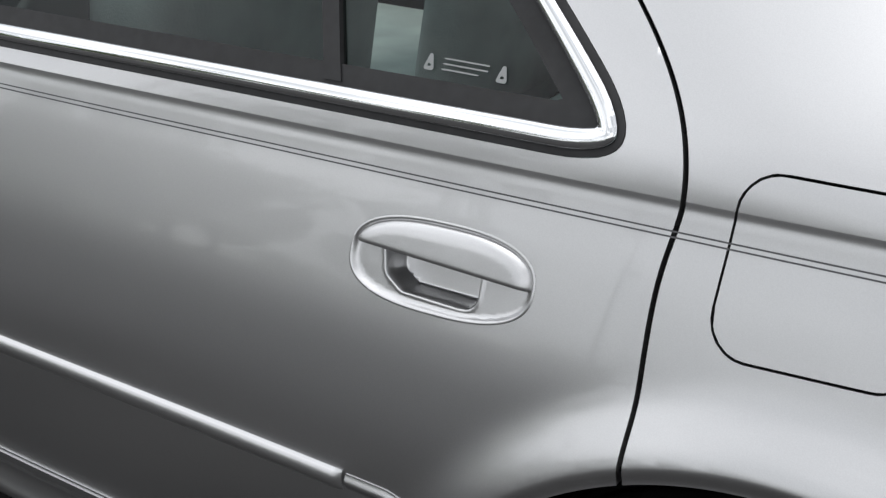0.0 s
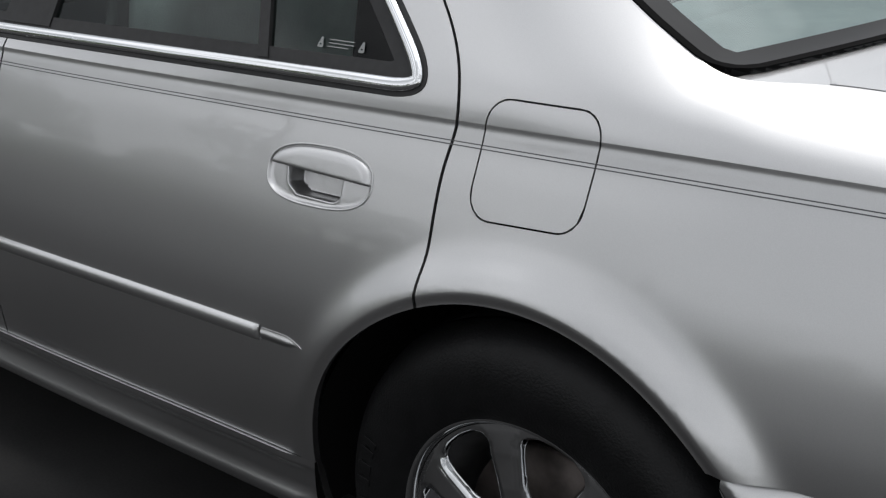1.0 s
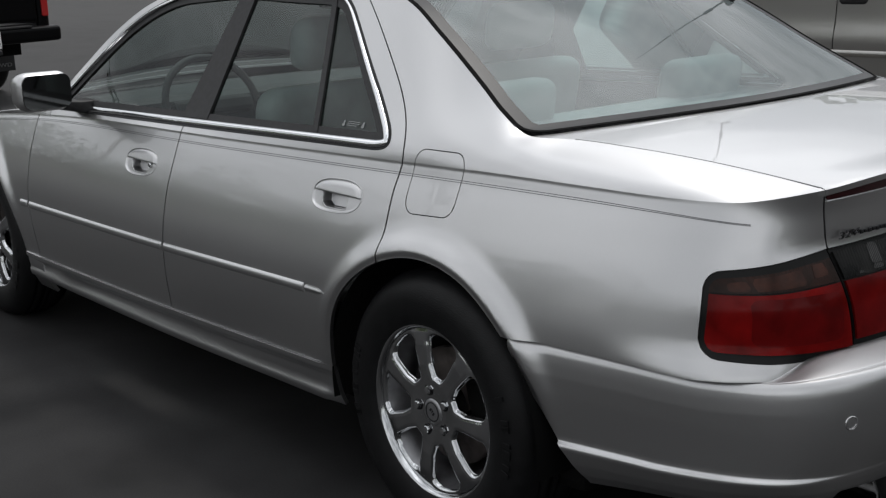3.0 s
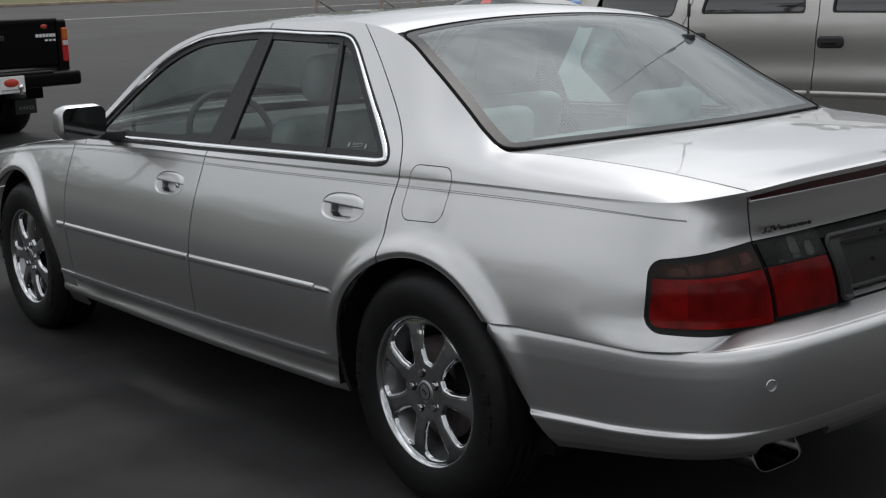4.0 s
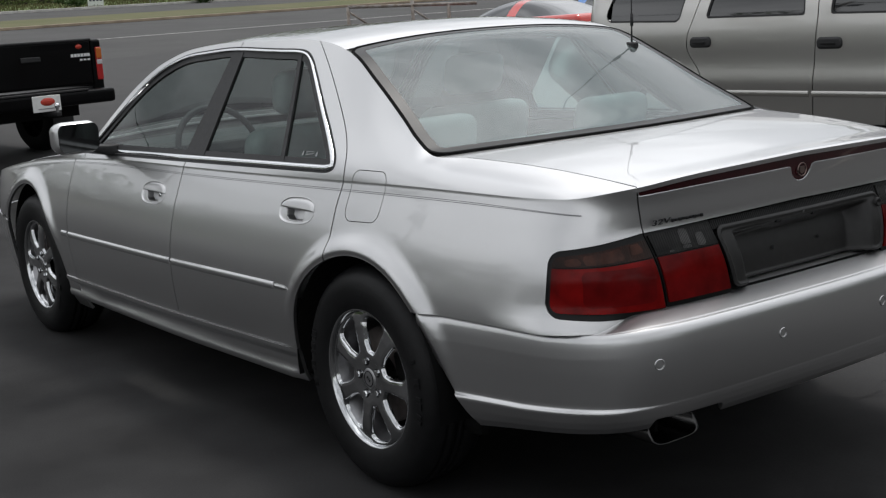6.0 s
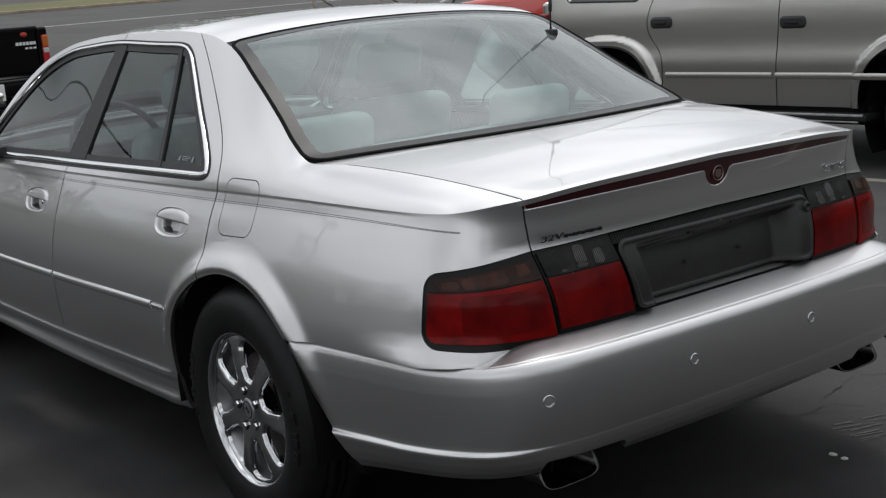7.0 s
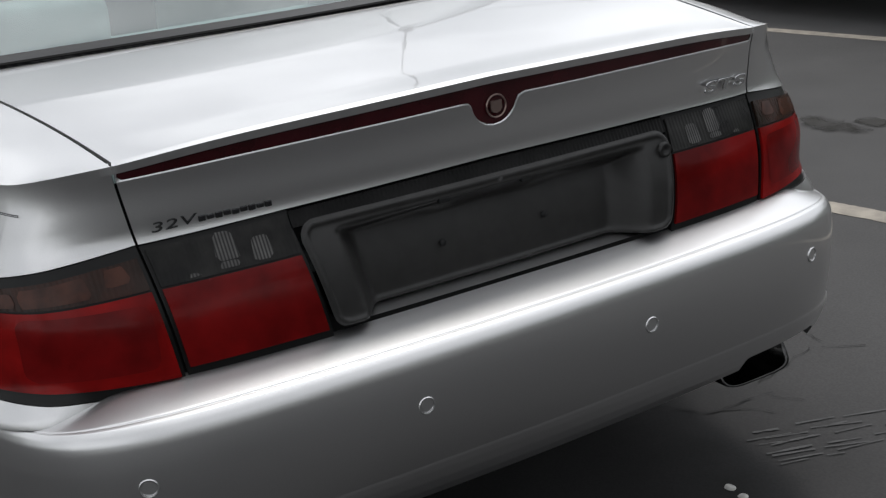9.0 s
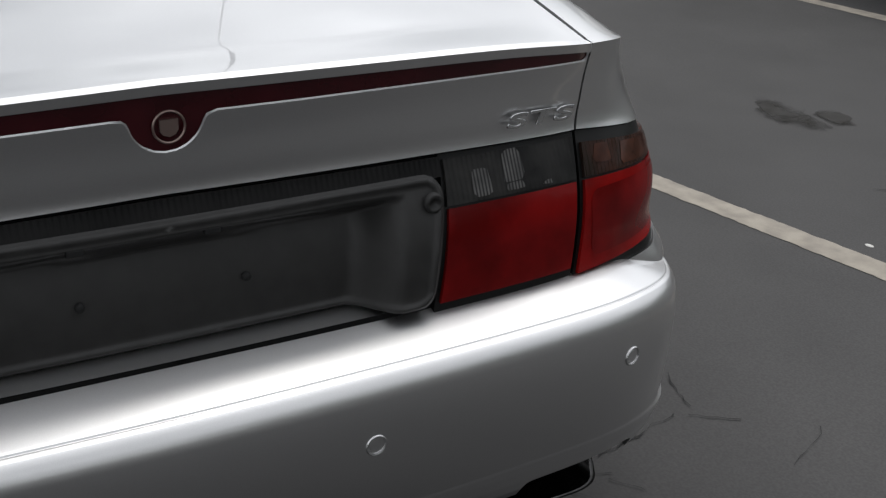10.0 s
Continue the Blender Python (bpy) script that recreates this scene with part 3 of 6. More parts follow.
handle_r, handle_f = handle_d(-.369, .819), handle_d(-1.412, .802)
for mirror in (False, True):
    # rear quarter panel with the roof pillar
    q_low = sheet(body, sx(-.45, .6, .009), VBF, [R_, rear_of_c, over_bumper, lambda p: flap(p) - .0012], [lambda p, c=c: R_(p) - c for c in (.003, .006, .009, .013, .018)])
    q_low2 = sheet(body, steps(float(s_of_x(.6)), S_CORNER + .06, .012), VB, [over_bumper, lambda p: -lamp_d(p) - .001, split_gap])
    q_up = sheet(upper, steps(float(s_of_x(-.62)), S_TAIL, .012), TT, [rear_of_c, lambda p: flap(p) - .0012])
    # the point of the fin: keep its normals upright
    tip_ = (q_up[0][:, 0] > .86) & (q_up[1][:, 2] < .4)
    q_up[1][tip_] = (0, -.3, .954)
    panel("quarter_panel", [q_low, q_low2, q_up], PAINT, car, mirror=mirror)
    f_low = sheet(body, sx(-.15, .12, .008), VB, [lambda p: -flap(p) - .0012])
    f_up = sheet(upper, sx(-.15, .12, .008), TT, [lambda p: -flap(p) - .0012])
    if not mirror:
        panel("fuel_flap", [f_low, f_up], PAINT, car)
    # doors
    d_low = sheet(body, np.concatenate([sx(-1.30, -.50), sx(-.49, -.10, .009)]), VBF, [R_, fore_of_c, rear_of_b, above_sill, handle_r], [lambda p, c=c: R_(p) - c for c in (.003, .006, .009, .013, .018)])
    d_up = sheet(upper, sx(-1.30, -.10, .014), np.linspace(0, 1, 40), [fore_of_c, rear_of_b, dlo])
    panel("rear_door", [d_low, d_up], PAINT, car, mirror=mirror)
    e_low = sheet(body, sx(-2.302, -1.15, .012), VBF, [F_, fore_of_b, above_sill, lambda p: p[:, 0] + 2.30, handle_f])
    e_up = sheet(upper, sx(-2.20, -1.05, .014), np.linspace(0, 1, 40), [fore_of_b, dlo])
    panel("front_door", [e_low, e_up], PAINT, car, mirror=mirror)
    # front fender
    n_low = sheet(body, sx(-3.70, -2.28, .010), VBF, [F_, lambda p: -2.306 - p[:, 0], lambda p: p[:, 2] - np.interp(p[:, 0], [-3.7, -3.2, -3.1, -2.3], [.56, .54, .2, .2])], [lambda p, c=c: F_(p) - c for c in (.003, .006, .009, .013, .018)])
    n_up = sheet(upper, sx(-3.70, -2.205), TT[::2])
    panel("front_fender", [n_low, n_up], PAINT, car, mirror=mirror)
    # rocker panel
    rock = sheet(body, sx(-2.46, -.27), np.concatenate([VB, []]), [lambda p: SILL_Z(p[:, 0]) - .0007 - p[:, 2], lambda p: p[:, 2] - .250, lambda p: -.378 - p[:, 0], lambda p: R_(p) - .002, F_], [lambda p, c=c: p[:, 2] - c for c in (.258, .266, .274, .282, .335, .341, .347, .353)],
                 off=lambda p: -.006 + smooth(-.375, -.46, p[:, 0]) * (.014 * smooth(.300, .272, p[:, 2]) * smooth(.246, .258, p[:, 2]) + .0105 * smooth(-.034, -.014, p[:, 2] - SILL_Z(p[:, 0]))))
    panel("rocker_panel", [rock], PAINT, car, mirror=mirror, flange=.012)

# ---- boot lid: deck and rear face ----
DECK_V = np.concatenate([np.linspace(0, .9, 30), np.linspace(.91, 1, 10)])
_ty = np.linspace(S_CORNER, 2 * BMID - S_CORNER, 200)
_tp = body(_ty, np.zeros_like(_ty))
edge_x = lambda y: np.interp(y, _tp[:, 1], _tp[:, 0])
edge_z = lambda y: np.interp(y, _tp[:, 1], _tp[:, 2])
GLASS_BX = lambda u: .205 + .115 * (1 - u * u)


def deck(v, u):
    v, u = np.asarray(v, float), np.asarray(u, float)
    xg = .30 + (.885 - .30) * v
    y = u * (k2w(xg) - .0065)
    xf = GLASS_BX(u) + .012 + .075 * u * u
    x = xf + (edge_x(y) - xf) * v
    crown = (1 - u * u)
    z1 = edge_z(y)
    z = (k2z(xg) + .013 * crown) * (1 - smooth(.8, 1, v)) + (k2z(xg) - k2z(.885) + z1) * smooth(.8, 1, v)
    return np.stack([x, y, z], -1)


inside_split = lambda p: -split_gap(p) - .004
# the red light bar across the lid, with a rounded drop in the middle
def bar_d(p):
    """Positive inside the light bar."""
    y, z = p[:, 1], p[:, 2] - (bar_ref(np.abs(p[:, 1])) - .961)
    low = np.interp(np.abs(y), [0, .16, .36, .58], [.932, .932, .934, .937])
    band = np.minimum(np.minimum(.956 - z, z - low), .589 - np.abs(y))
    fill = .014
    bowl = .043 - np.hypot(y - .008, z - .931)
    # rounded join between band and bowl
    a, b = band, np.minimum(bowl, .956 - z)
    hmix = np.clip(.5 + .5 * (a - b) / fill, 0, 1)
    return b + (a - b) * hmix + fill * hmix * (1 - hmix)


lid_low = lambda p: p[:, 2] - np.interp(np.abs(p[:, 1]), [0, .345, .60], [.8375, .8335, .828])
ST = steps(S_CORNER - .01, 2 * BMID - S_CORNER + .01, .012)
VT = np.concatenate([np.arange(0, .14, .006)])
l_rear = sheet(body, ST, VT, [inside_split, lid_low, lambda p: -bar_d(p) - .0012])
l_top = sheet(deck, DECK_V, np.linspace(-1, 1, 61))
lid = panel("boot_lid", [l_rear, l_top], PAINT, car)
bar = sheet(body, ST, VT, [inside_split, bar_d], off=-.0025)
panel("brake_light_bar", [bar], DARK_RED, lid, "dark red light bar across the lid")
low_side = lambda p: .948 - (p[:, 2] - (bar_ref(np.abs(p[:, 1])) - .961))
panel("bar_edge", [sheet(body, ST, VT, [inside_split, lambda p: bar_d(p) + .0012, lambda p: .0004 - bar_d(p), low_side], off=lambda p: .0002 - .0016 * np.clip((bar_d(p) + .0012) / .0016, 0, 1))], SATIN, lid, "thin bright edge below the light bar", flange=0)

# black strip added under the lid's edges: the gap's shade put into colour
for sg in (-1, 1):
    xs_ = np.linspace(.30, .80, 24)
    part("lid_gap_strip", tube([(x, sg * (float(k2w(x)) - .004), float(k2z(x)) - .017) for x in xs_], .008, 8), SHADOW_LINER, car)

# ---- lamps ----
for mirror in (False, True):
    SL = steps(float(s_of_x(.62)), S_CORNER + .05, .008)
    VL = np.arange(.06, .36, .008)
    zdiv = lambda p: p[:, 2] - np.interp(np.abs(p[:, 1]), [.34, .57, .80], [.770, .768, .757])
    lamp = panel("tail_lamp", [sheet(body, SL, VL, [lamp_d, split_gap], off=-.003)], LAMP_BLACK, car, "red and smoked tail lamp with black surround", mirror=mirror)
    ins = lambda p: lamp_d(p) - .0125
    gp = lambda p: split_gap(p) - .0055
    panel("red_lens", [sheet(body, SL, VL, [ins, gp, lambda p: -zdiv(p) - .0015], off=.002)], RED_LENS, lamp, "red lens", mirror=mirror)
    core = lambda p: -sd_poly(np.abs(p[:, 1]), p[:, 2], [(.60, .675), (.735, .675), (.735, .735), (.60, .735)], .016)
    panel("lens_core", [sheet(body, SL, VL, [core], off=.0028)], RED_CORE, lamp, "darker middle of the red lens", mirror=mirror, flange=0)
    panel("smoked_lens", [sheet(body, SL, VL, [ins, gp, lambda p: zdiv(p) - .0015], off=.002)], SMOKE_AMBER, lamp, "smoked amber lens", mirror=mirror)
    for poly in ([(.655, .774), (.735, .768), (.735, .785), (.66, .796)], [(.60, .786), (.63, .783), (.625, .810), (.61, .808)], [(.745, .768), (.762, .766), (.760, .776), (.747, .780)]):
        spot = lambda p: np.minimum(-sd_poly(np.abs(p[:, 1]), p[:, 2], poly, .003), ins(p) - .003)
        panel("amber_reflector", [sheet(body, SL, VL, [spot], off=.0028)], RIB_AMBER, lamp, "amber reflector behind smoked lens", mirror=mirror, flange=0)
    # inner lamp, on the lid
    plate_edge = lambda p: np.abs(p[:, 1]) - np.interp(p[:, 2], [.645, .77, .81], [.329, .350, .356])
    SI = steps(S_CORNER - .03, BMID - .30, .008)
    inner = panel("lid_lamp", [sheet(body, SI, VL, [inside_split, plate_edge, lambda p: -lid_low(p) - .002, lambda p: p[:, 2] - .634], off=-.004)], LAMP_BLACK, lid, mirror=mirror)
    panel("red_lens", [sheet(body, SI, VL, [lambda p: inside_split(p) - .0055, lambda p: plate_edge(p) - .006, lambda p: -zdiv(p) - .0015, lambda p: p[:, 2] - .651], off=.001)], RED_DEEP, inner, "red lens", mirror=mirror)
    panel("clear_lens", [sheet(body, SI, VL, [lambda p: inside_split(p) - .0055, lambda p: plate_edge(p) - .004, lambda p: zdiv(p) - .0015, lambda p: -lid_low(p) - .008], off=.001)], SMOKE_CLEAR, inner, "smoked clear ribbed lens", mirror=mirror)
    for y0, y1, z0, z1 in ((.395, .425, .776, .806), (.445, .478, .786, .822), (.446, .476, .776, .783), (.505, .535, .774, .777)):
        spot = lambda p: -sd_poly(np.abs(p[:, 1]), p[:, 2], [(y0, z0), (y1, z0), (y1 - .004, z1), (y0 + .004, z1)], .001)
        panel("ribbed_reflector", [sheet(body, SI, VL, [spot], off=.0018)], RIB_CLEAR, inner, "pale ribbed reflector behind smoked lens", mirror=mirror, flange=0)
SP = steps(BMID - .40, BMID + .40, .010)
VP = np.arange(.09, .34, .006)
mid_plate = lambda p: -plate_edge(p)
panel("lamp_strip", [sheet(body, SP, VP, [lambda p: mid_plate(p) - .0, lambda p: -lid_low(p) - .004, lambda p: p[:, 2] - .806], off=-.001)], SMOKE_STRIP, lid, "smoked lens strip above the plate recess")
PLATE = [(-.302, .675), (.302, .675), (.324, .786), (-.324, .786)]
pl_sd = lambda p: sd_poly(p[:, 1], p[:, 2], PLATE, .026)


def recess(p):
    ay, z = np.abs(p[:, 1]), p[:, 2]
    side = np.interp(z, [.65, .79], [.225, .245])
    deep = (1 - smooth(0, 1, (ay - side) / .055)) * (1 - smooth(.788, .795, z))
    rim = np.exp(-((pl_sd(p) + .007) / .0045) ** 2)
    return .003 + .005 * rim - .060 * deep


panel("plate_recess", [sheet(body, SP, VP, [lambda p: -pl_sd(p), lambda p: p[:, 2] - .6515], [lambda p, c=c: pl_sd(p) + c for c in (.003, .007, .011, .015)], off=recess)], RECESS_PLASTIC, lid, "empty black plastic number plate recess")

# ---- rear bumper ----
def bumper(s, v):
    """v 0..1 lower lip, 1..2 face, 2..3 shelf."""
    s, v = np.asarray(s, float), np.asarray(v, float)
    x, w = PX(s), PW(s)
    h = 1e-3
    tx, tw = PX(np.minimum(s + h, 2 * PMID)) - PX(np.maximum(s - h, 0)), PW(np.minimum(s + h, 2 * PMID)) - PW(np.maximum(s - h, 0))
    ln = np.hypot(tx, tw)
    nx, nw = -tw / ln, tx / ln
    k = nx * nx
    zb = np.interp(x, [.38, .50, .60, .82, .93, 1.0], [.280, .294, .306, .330, .343, .350])
    zl, zt = np.interp(x, [.35, .44, .66, .9, 1.04], [.375, .378, .385, .404, .416]), BUMP_TOP(x)
    side_l = np.interp(v, [0, .25, .5, .75, .9, 1.0], [.030, .018, .0105, .0048, .0014, .002])
    tail_l = np.interp(v, [0, .25, .5, .75, .92, 1.0], [.041, .0305, .0240, .0194, .0172, .0171])
    vf = np.clip(v - 1, 0, 1)
    ins_l = side_l * (1 - k) + tail_l * k
    side_f = np.interp(vf, [0, .012, .05, .12, .3, .5, .7, .85, .93, .97, 1], [.002, .0075, .0085, .0075, .005, .002, 0, .001, .003, .006, .010])
    tail_f = .0005 + np.where(vf < .68, .036, .050) * (vf - .68) ** 2 + .011 * (np.clip(vf - .86, 0, 1) / .14) ** 2.5
    vs_ = np.clip(v - 2, 0, 1)
    depth = .012 + .068 * k ** .6
    inset = np.where(v <= 1, ins_l, side_f * (1 - k) + tail_f * k) + vs_ * depth
    z = np.where(v <= 1, zb + (zl - zb) * v, zl + (zt - zl) * vf) + vs_ * (.004 + .025 * k ** .7) - k * .0018 * np.exp(-((vs_ - .12) / .018) ** 2)
    d = np.hypot(x, z - .335) - .384
    inset = inset - (1 - k) * (.022 * np.exp(-(np.maximum(d, 0) / .049) ** 3) - .007 * (1 - smooth(-.001, .019, d))) * (.12 + .88 * smooth(.40, .64, z)) * smooth(.30, .45, z)
    return np.stack([x - nx * inset, -(w - nw * inset), z], -1)


def pipe_notch(p):
    return np.where(p[:, 1] < 0, sd_poly(-p[:, 1], p[:, 2], [(.405, .20), (.650, .20), (.638, .362), (.445, .362)], .014), sd_poly(p[:, 1], p[:, 2], [(.435, .20), (.655, .20), (.642, .362), (.46, .362)], .014))


def bumper_arch(p):
    low = p[:, 0] - np.interp(p[:, 2], [.25, .30, .33, .38, .44, .48, .55], [.500, .478, .453, .420, .385, .356, .30])
    return np.minimum(arch_gap(p, ARCH_R), low)


VBU = np.concatenate([np.linspace(0, 1, 12), [1.012, 1.03, 1.05, 1.085, 1.12, 1.16, 1.2, 1.24], np.linspace(1.28, 1.8, 14), [1.85, 1.9, 1.935, 1.955, 1.975, 1.99], [2, 2.03, 2.06, 2.085, 2.10, 2.11, 2.12, 2.13, 2.14, 2.155, 2.19, 2.25], np.linspace(2.35, 3, 6)])
bump = panel("rear_bumper", [sheet(bumper, np.concatenate([steps(0, .46, .008), steps(.47, 2 * PMID - .47, .016), steps(2 * PMID - .46, 2 * PMID, .008)]), VBU, [bumper_arch, pipe_notch, lambda p: p[:, 0] - .1], [lambda p, c=c: arch_gap(p, ARCH_R) - c for c in (.004, .008, .013, .02)])], PAINT, car)

# the shelf runs on under the plate recess
_sp = np.linspace(0, 2 * PMID, 800)
shelf_in = bumper(np.interp(np.linspace(-.29, .29, 25), -PW(_sp), _sp), np.full(25, 3.0))
bm = bmesh.new()
sv_rows = [[bm.verts.new((e[0] + dx, e[1], e[2] + dz)) for dx, dz in ((.006, -.0022), (0, -.0003), (-.03, .0040), (-.095, .0085))] for e in shelf_in]
for p, q in zip(sv_rows, sv_rows[1:]):
    for i in range(3):
        bm.faces.new((p[i], p[i + 1], q[i + 1], q[i])).smooth = True
bmesh.ops.recalc_face_normals(bm, faces=bm.faces)
bmesh.ops.solidify(bm, geom=list(bm.faces), thickness=.003)
part("bumper_shelf", bm, PAINT, bump)

# parking sensors
for yy, zz in ((-.652, .522), (-.2325, .523), (.204, .526), (.609, .537)):
    sp = float(np.interp(yy, -PW(np.linspace(0, 2 * PMID, 800)), np.linspace(0, 2 * PMID, 800)))
    col = bumper(np.full(60, sp), np.linspace(1.1, 1.9, 60))
    sv_ = float(np.interp(zz, col[:, 2], np.linspace(1.1, 1.9, 60)))
    pc = bumper(np.array([sp]), np.array([sv_]))[0]
    pd = bumper(np.array([sp + .01]), np.array([sv_]))[0] - bumper(np.array([sp - .01]), np.array([sv_]))[0]
    nrm = Vector((pd[1], -pd[0], 0)).normalized()
    nrm = nrm if nrm.x > 0 else -nrm
    bm = revolve([(.0001, .0004), (.0088, .0004), (.0094, -.0030), (.0108, -.0030), (.0116, .0016), (.0132, .0020), (.0144, .0008), (.0150, -.0025)], 32, "x", smooth_=False)
    ob = part("parking_sensor", bm, PAINT, bump, "round parking sensor")
    ob.matrix_world = Matrix.Translation(pc) @ nrm.to_track_quat("X", "Z").to_matrix().to_4x4()


# ---- side glass, trims, handles ----
chrome_w = lambda p: np.interp(p[:, 2], [.96, 1.02, 1.2, 1.29], [.017, .015, .010, .0065])
TG = np.linspace(0, 1, 60)


def front_edge_b(z):
    return np.interp(z, [.95, 1.31], [-1.250, -1.155])


def rear_edge_b(z):
    return np.interp(z, [.95, 1.30], [-1.096, -1.076])


def div_x(z):
    return np.interp(z, [.96, 1.31], [-.530, -.675])


for mirror in (False, True):
    SW = sx(-2.16, -.16, .012)
    trim = panel("window_seal", [sheet(upper, SW, TG, [lambda p: -dlo(p) - .0005, lambda p: dlo(p) + .0075], off=.0012)], BLACK_TRIM, car, "black rubber window seal", mirror=mirror)
    hump = lambda p: .0015 + .006 * np.sqrt(np.clip(1 - ((-dlo(p) - .007 - chrome_w(p) / 2) / (chrome_w(p) / 2 + .0005)) ** 2, 0, 1))
    panel("chrome_trim", [sheet(upper, SW, TG, [lambda p: -dlo(p) - .007, lambda p: dlo(p) + .007 + chrome_w(p)],
                                [lambda p, c=c: -dlo(p) - .007 - chrome_w(p) * c for c in (.1, .25, .4, .5, .56, .62, .68, .75, .9)], off=hump)], CHROME, car, "bright chrome window surround", mirror=mirror)
    frame_in = lambda p: -dlo(p) - .007 - chrome_w(p)
    panel("window_frame", [sheet(upper, SW, TG, [frame_in, lambda p: .020 - frame_in(p)], off=-.003),
                           sheet(upper, sx(-1.26, -1.02, .012), TG, [lambda p: frame_in(p) - .004, lambda p: p[:, 0] - front_edge_b(p[:, 2]), lambda p: rear_edge_b(p[:, 2]) - p[:, 0]], off=-.001),
                           sheet(upper, sx(-.74, -.42, .012), TG, [lambda p: frame_in(p) - .004, lambda p: .011 - np.abs(p[:, 0] - div_x(p[:, 2]))], off=-.001)], BLACK_TRIM, car, "matt black window frame", mirror=mirror)
    panes = [(lambda p: front_edge_b(p[:, 2]) - p[:, 0] + .004, -2.16, -1.15), (lambda p: np.minimum(p[:, 0] - rear_edge_b(p[:, 2]) + .004, div_x(p[:, 2]) - p[:, 0]), -1.16, -.4), (lambda p: p[:, 0] - div_x(p[:, 2]), -.74, -.16)]
    for keep, xa, xb in panes:
        g = panel("side_window", [sheet(upper, sx(xa, xb, .03), np.linspace(0, 1, 30), [lambda p: frame_in(p) - .012, keep], off=-.008)], GLASS, car, "tinted side window", flange=0, mirror=mirror)
        g.visible_shadow = False
    # moulding along the doors
    mz = lambda x: np.interp(x, [-2.45, -1.2, -.45], [.553, .565, .571])
    for xa, xb in ((-2.296, -1.228), (-1.216, -.463), (-2.385, -2.312)):
        vm = np.arange(.25, .40, .006)
        md = lambda p: .0125 - np.abs(p[:, 2] - mz(p[:, 0]))
        panel("side_moulding", [sheet(body, sx(xa - .01, xb + .01, .01), vm, [md, lambda p: p[:, 0] - xa, lambda p: xb - p[:, 0], lambda p: F_(p) - .01], [lambda p, c=c: md(p) - c for c in (.0015, .003, .005, .008)],
                                      off=lambda p: .001 + .0085 * np.sqrt(np.clip(1 - (1 - np.clip(md(p), 0, .0125) / .0125) ** 2.2, 0, 1)) * smooth(0, .012, np.minimum(p[:, 0] - xa, xb - p[:, 0]) + .004))], PAINT, car, "silver door moulding", mirror=mirror)
    # its sculpted end behind the strip
    ex = lambda p: .0095 * smooth(-.365, -.41, p[:, 0]) - np.abs(p[:, 2] - mz(p[:, 0]))
    panel("moulding_end", [sheet(body, sx(-.46, -.36, .008), np.arange(.25, .40, .005), [ex, lambda p: p[:, 0] + .459], [lambda p, c=c: ex(p) - c for c in (.002, .004, .007)], off=lambda p: .001 + .0035 * smooth(0, .009, ex(p)))], PAINT, car, mirror=mirror)
    # pinstripes
    stripe_z = spline([-3.2, -2.4, -1.6, -.9, -.15, .108, .3, .504, .65, .815], [.778, .860, .882, .8865, .8965, .8995, .8995, .8965, .8915, .8830])
    gap_s = lambda x: .0046 - .0026 * smooth(.35, .78, x)
    for on in (0, 1):
        st = lambda p: p[:, 2] - stripe_z(p[:, 0]) - (on - .5) * gap_s(p[:, 0])
        panel("pinstripe", [sheet(body, sx(-3.2, .83, .02), np.arange(.008, .07, .004), [lambda p: st(p) + .0007, lambda p: .0007 - st(p), lambda p: .815 - p[:, 0],
                            lambda p: np.minimum(np.abs(p[:, 0] - gap_c(p[:, 2])), np.abs(p[:, 0] - gap_b(p[:, 2]))) - .004, lambda p: np.abs(p[:, 0] + 2.303) - .005, F_], off=.0007)], PINSTRIPE, car, flange=0, mirror=mirror)
    # pull handles
    for hd, cx, cz in ((handle_r, -.369, .819), (handle_f, -1.412, .802)):
        hw = lambda p: p[:, 2] - cz - (p[:, 0] - cx) * .03
        part_line = lambda p: hw(p) - .003 + (p[:, 0] - cx) * .05
        pocket = lambda p: sd_poly(p[:, 0] - cx, hw(p), [(-.056, .02), (.034, .02), (.034, -.018), (.026, -.0185), (-.036, -.0165), (-.050, -.008)], .012)
        XS, VH = sx(cx - .12, cx + .12, .0035), np.arange(.01, .19, .0035)
        lip = lambda p: .0013 * np.exp(-((hd(p) + .0018) / .0018) ** 2) - .0045 * smooth(-.002, -.008, hd(p))
        base = panel("door_handle", [sheet(body, XS, VH, [lambda p: -hd(p)], [lambda p, c=c: -hd(p) - c for c in (.0012, .0024, .004, .008)] + [lambda p, c=c: pocket(p) - c for c in (.003, .0012, .0, -.003, -.006)],
                                           off=lambda p: lip(p) + .001 * np.exp(-((pocket(p) - .0012) / .0014) ** 2) - .026 * smooth(.0005, -.007, pocket(p)))], PAINT, car, "silver pull handle in a recess", flange=.02, mirror=mirror)
        rim_ = lambda p: -hd(p) - .0035
        pad = lambda p: np.minimum(rim_(p), part_line(p) - .0008)
        round_ = lambda d, w_: np.sqrt(np.clip(1 - (1 - np.clip(d, 0, w_) / w_) ** 2, 0, 1))
        panel("grip", [sheet(body, XS, VH, [pad], [lambda p, c=c: rim_(p) - c for c in (.0015, .003, .006, .011)] + [lambda p, c=c: part_line(p) - c for c in (.0018, .003, .005)],
                             off=lambda p: -.0045 + .0100 * round_(rim_(p), .017) - .0022 * (1 - round_(part_line(p) - .0008, .0042)))], PAINT, base, flange=.016, mirror=mirror)
    lock = revolve([(.0001, .004), (.006, .004), (.0085, .003), (.009, -.002)], 20, "y")
    ob = part("key_lock", lock, CHROME, car)
    pk = body(np.array([float(s_of_x(-1.352))]), np.array([.112]))[0]
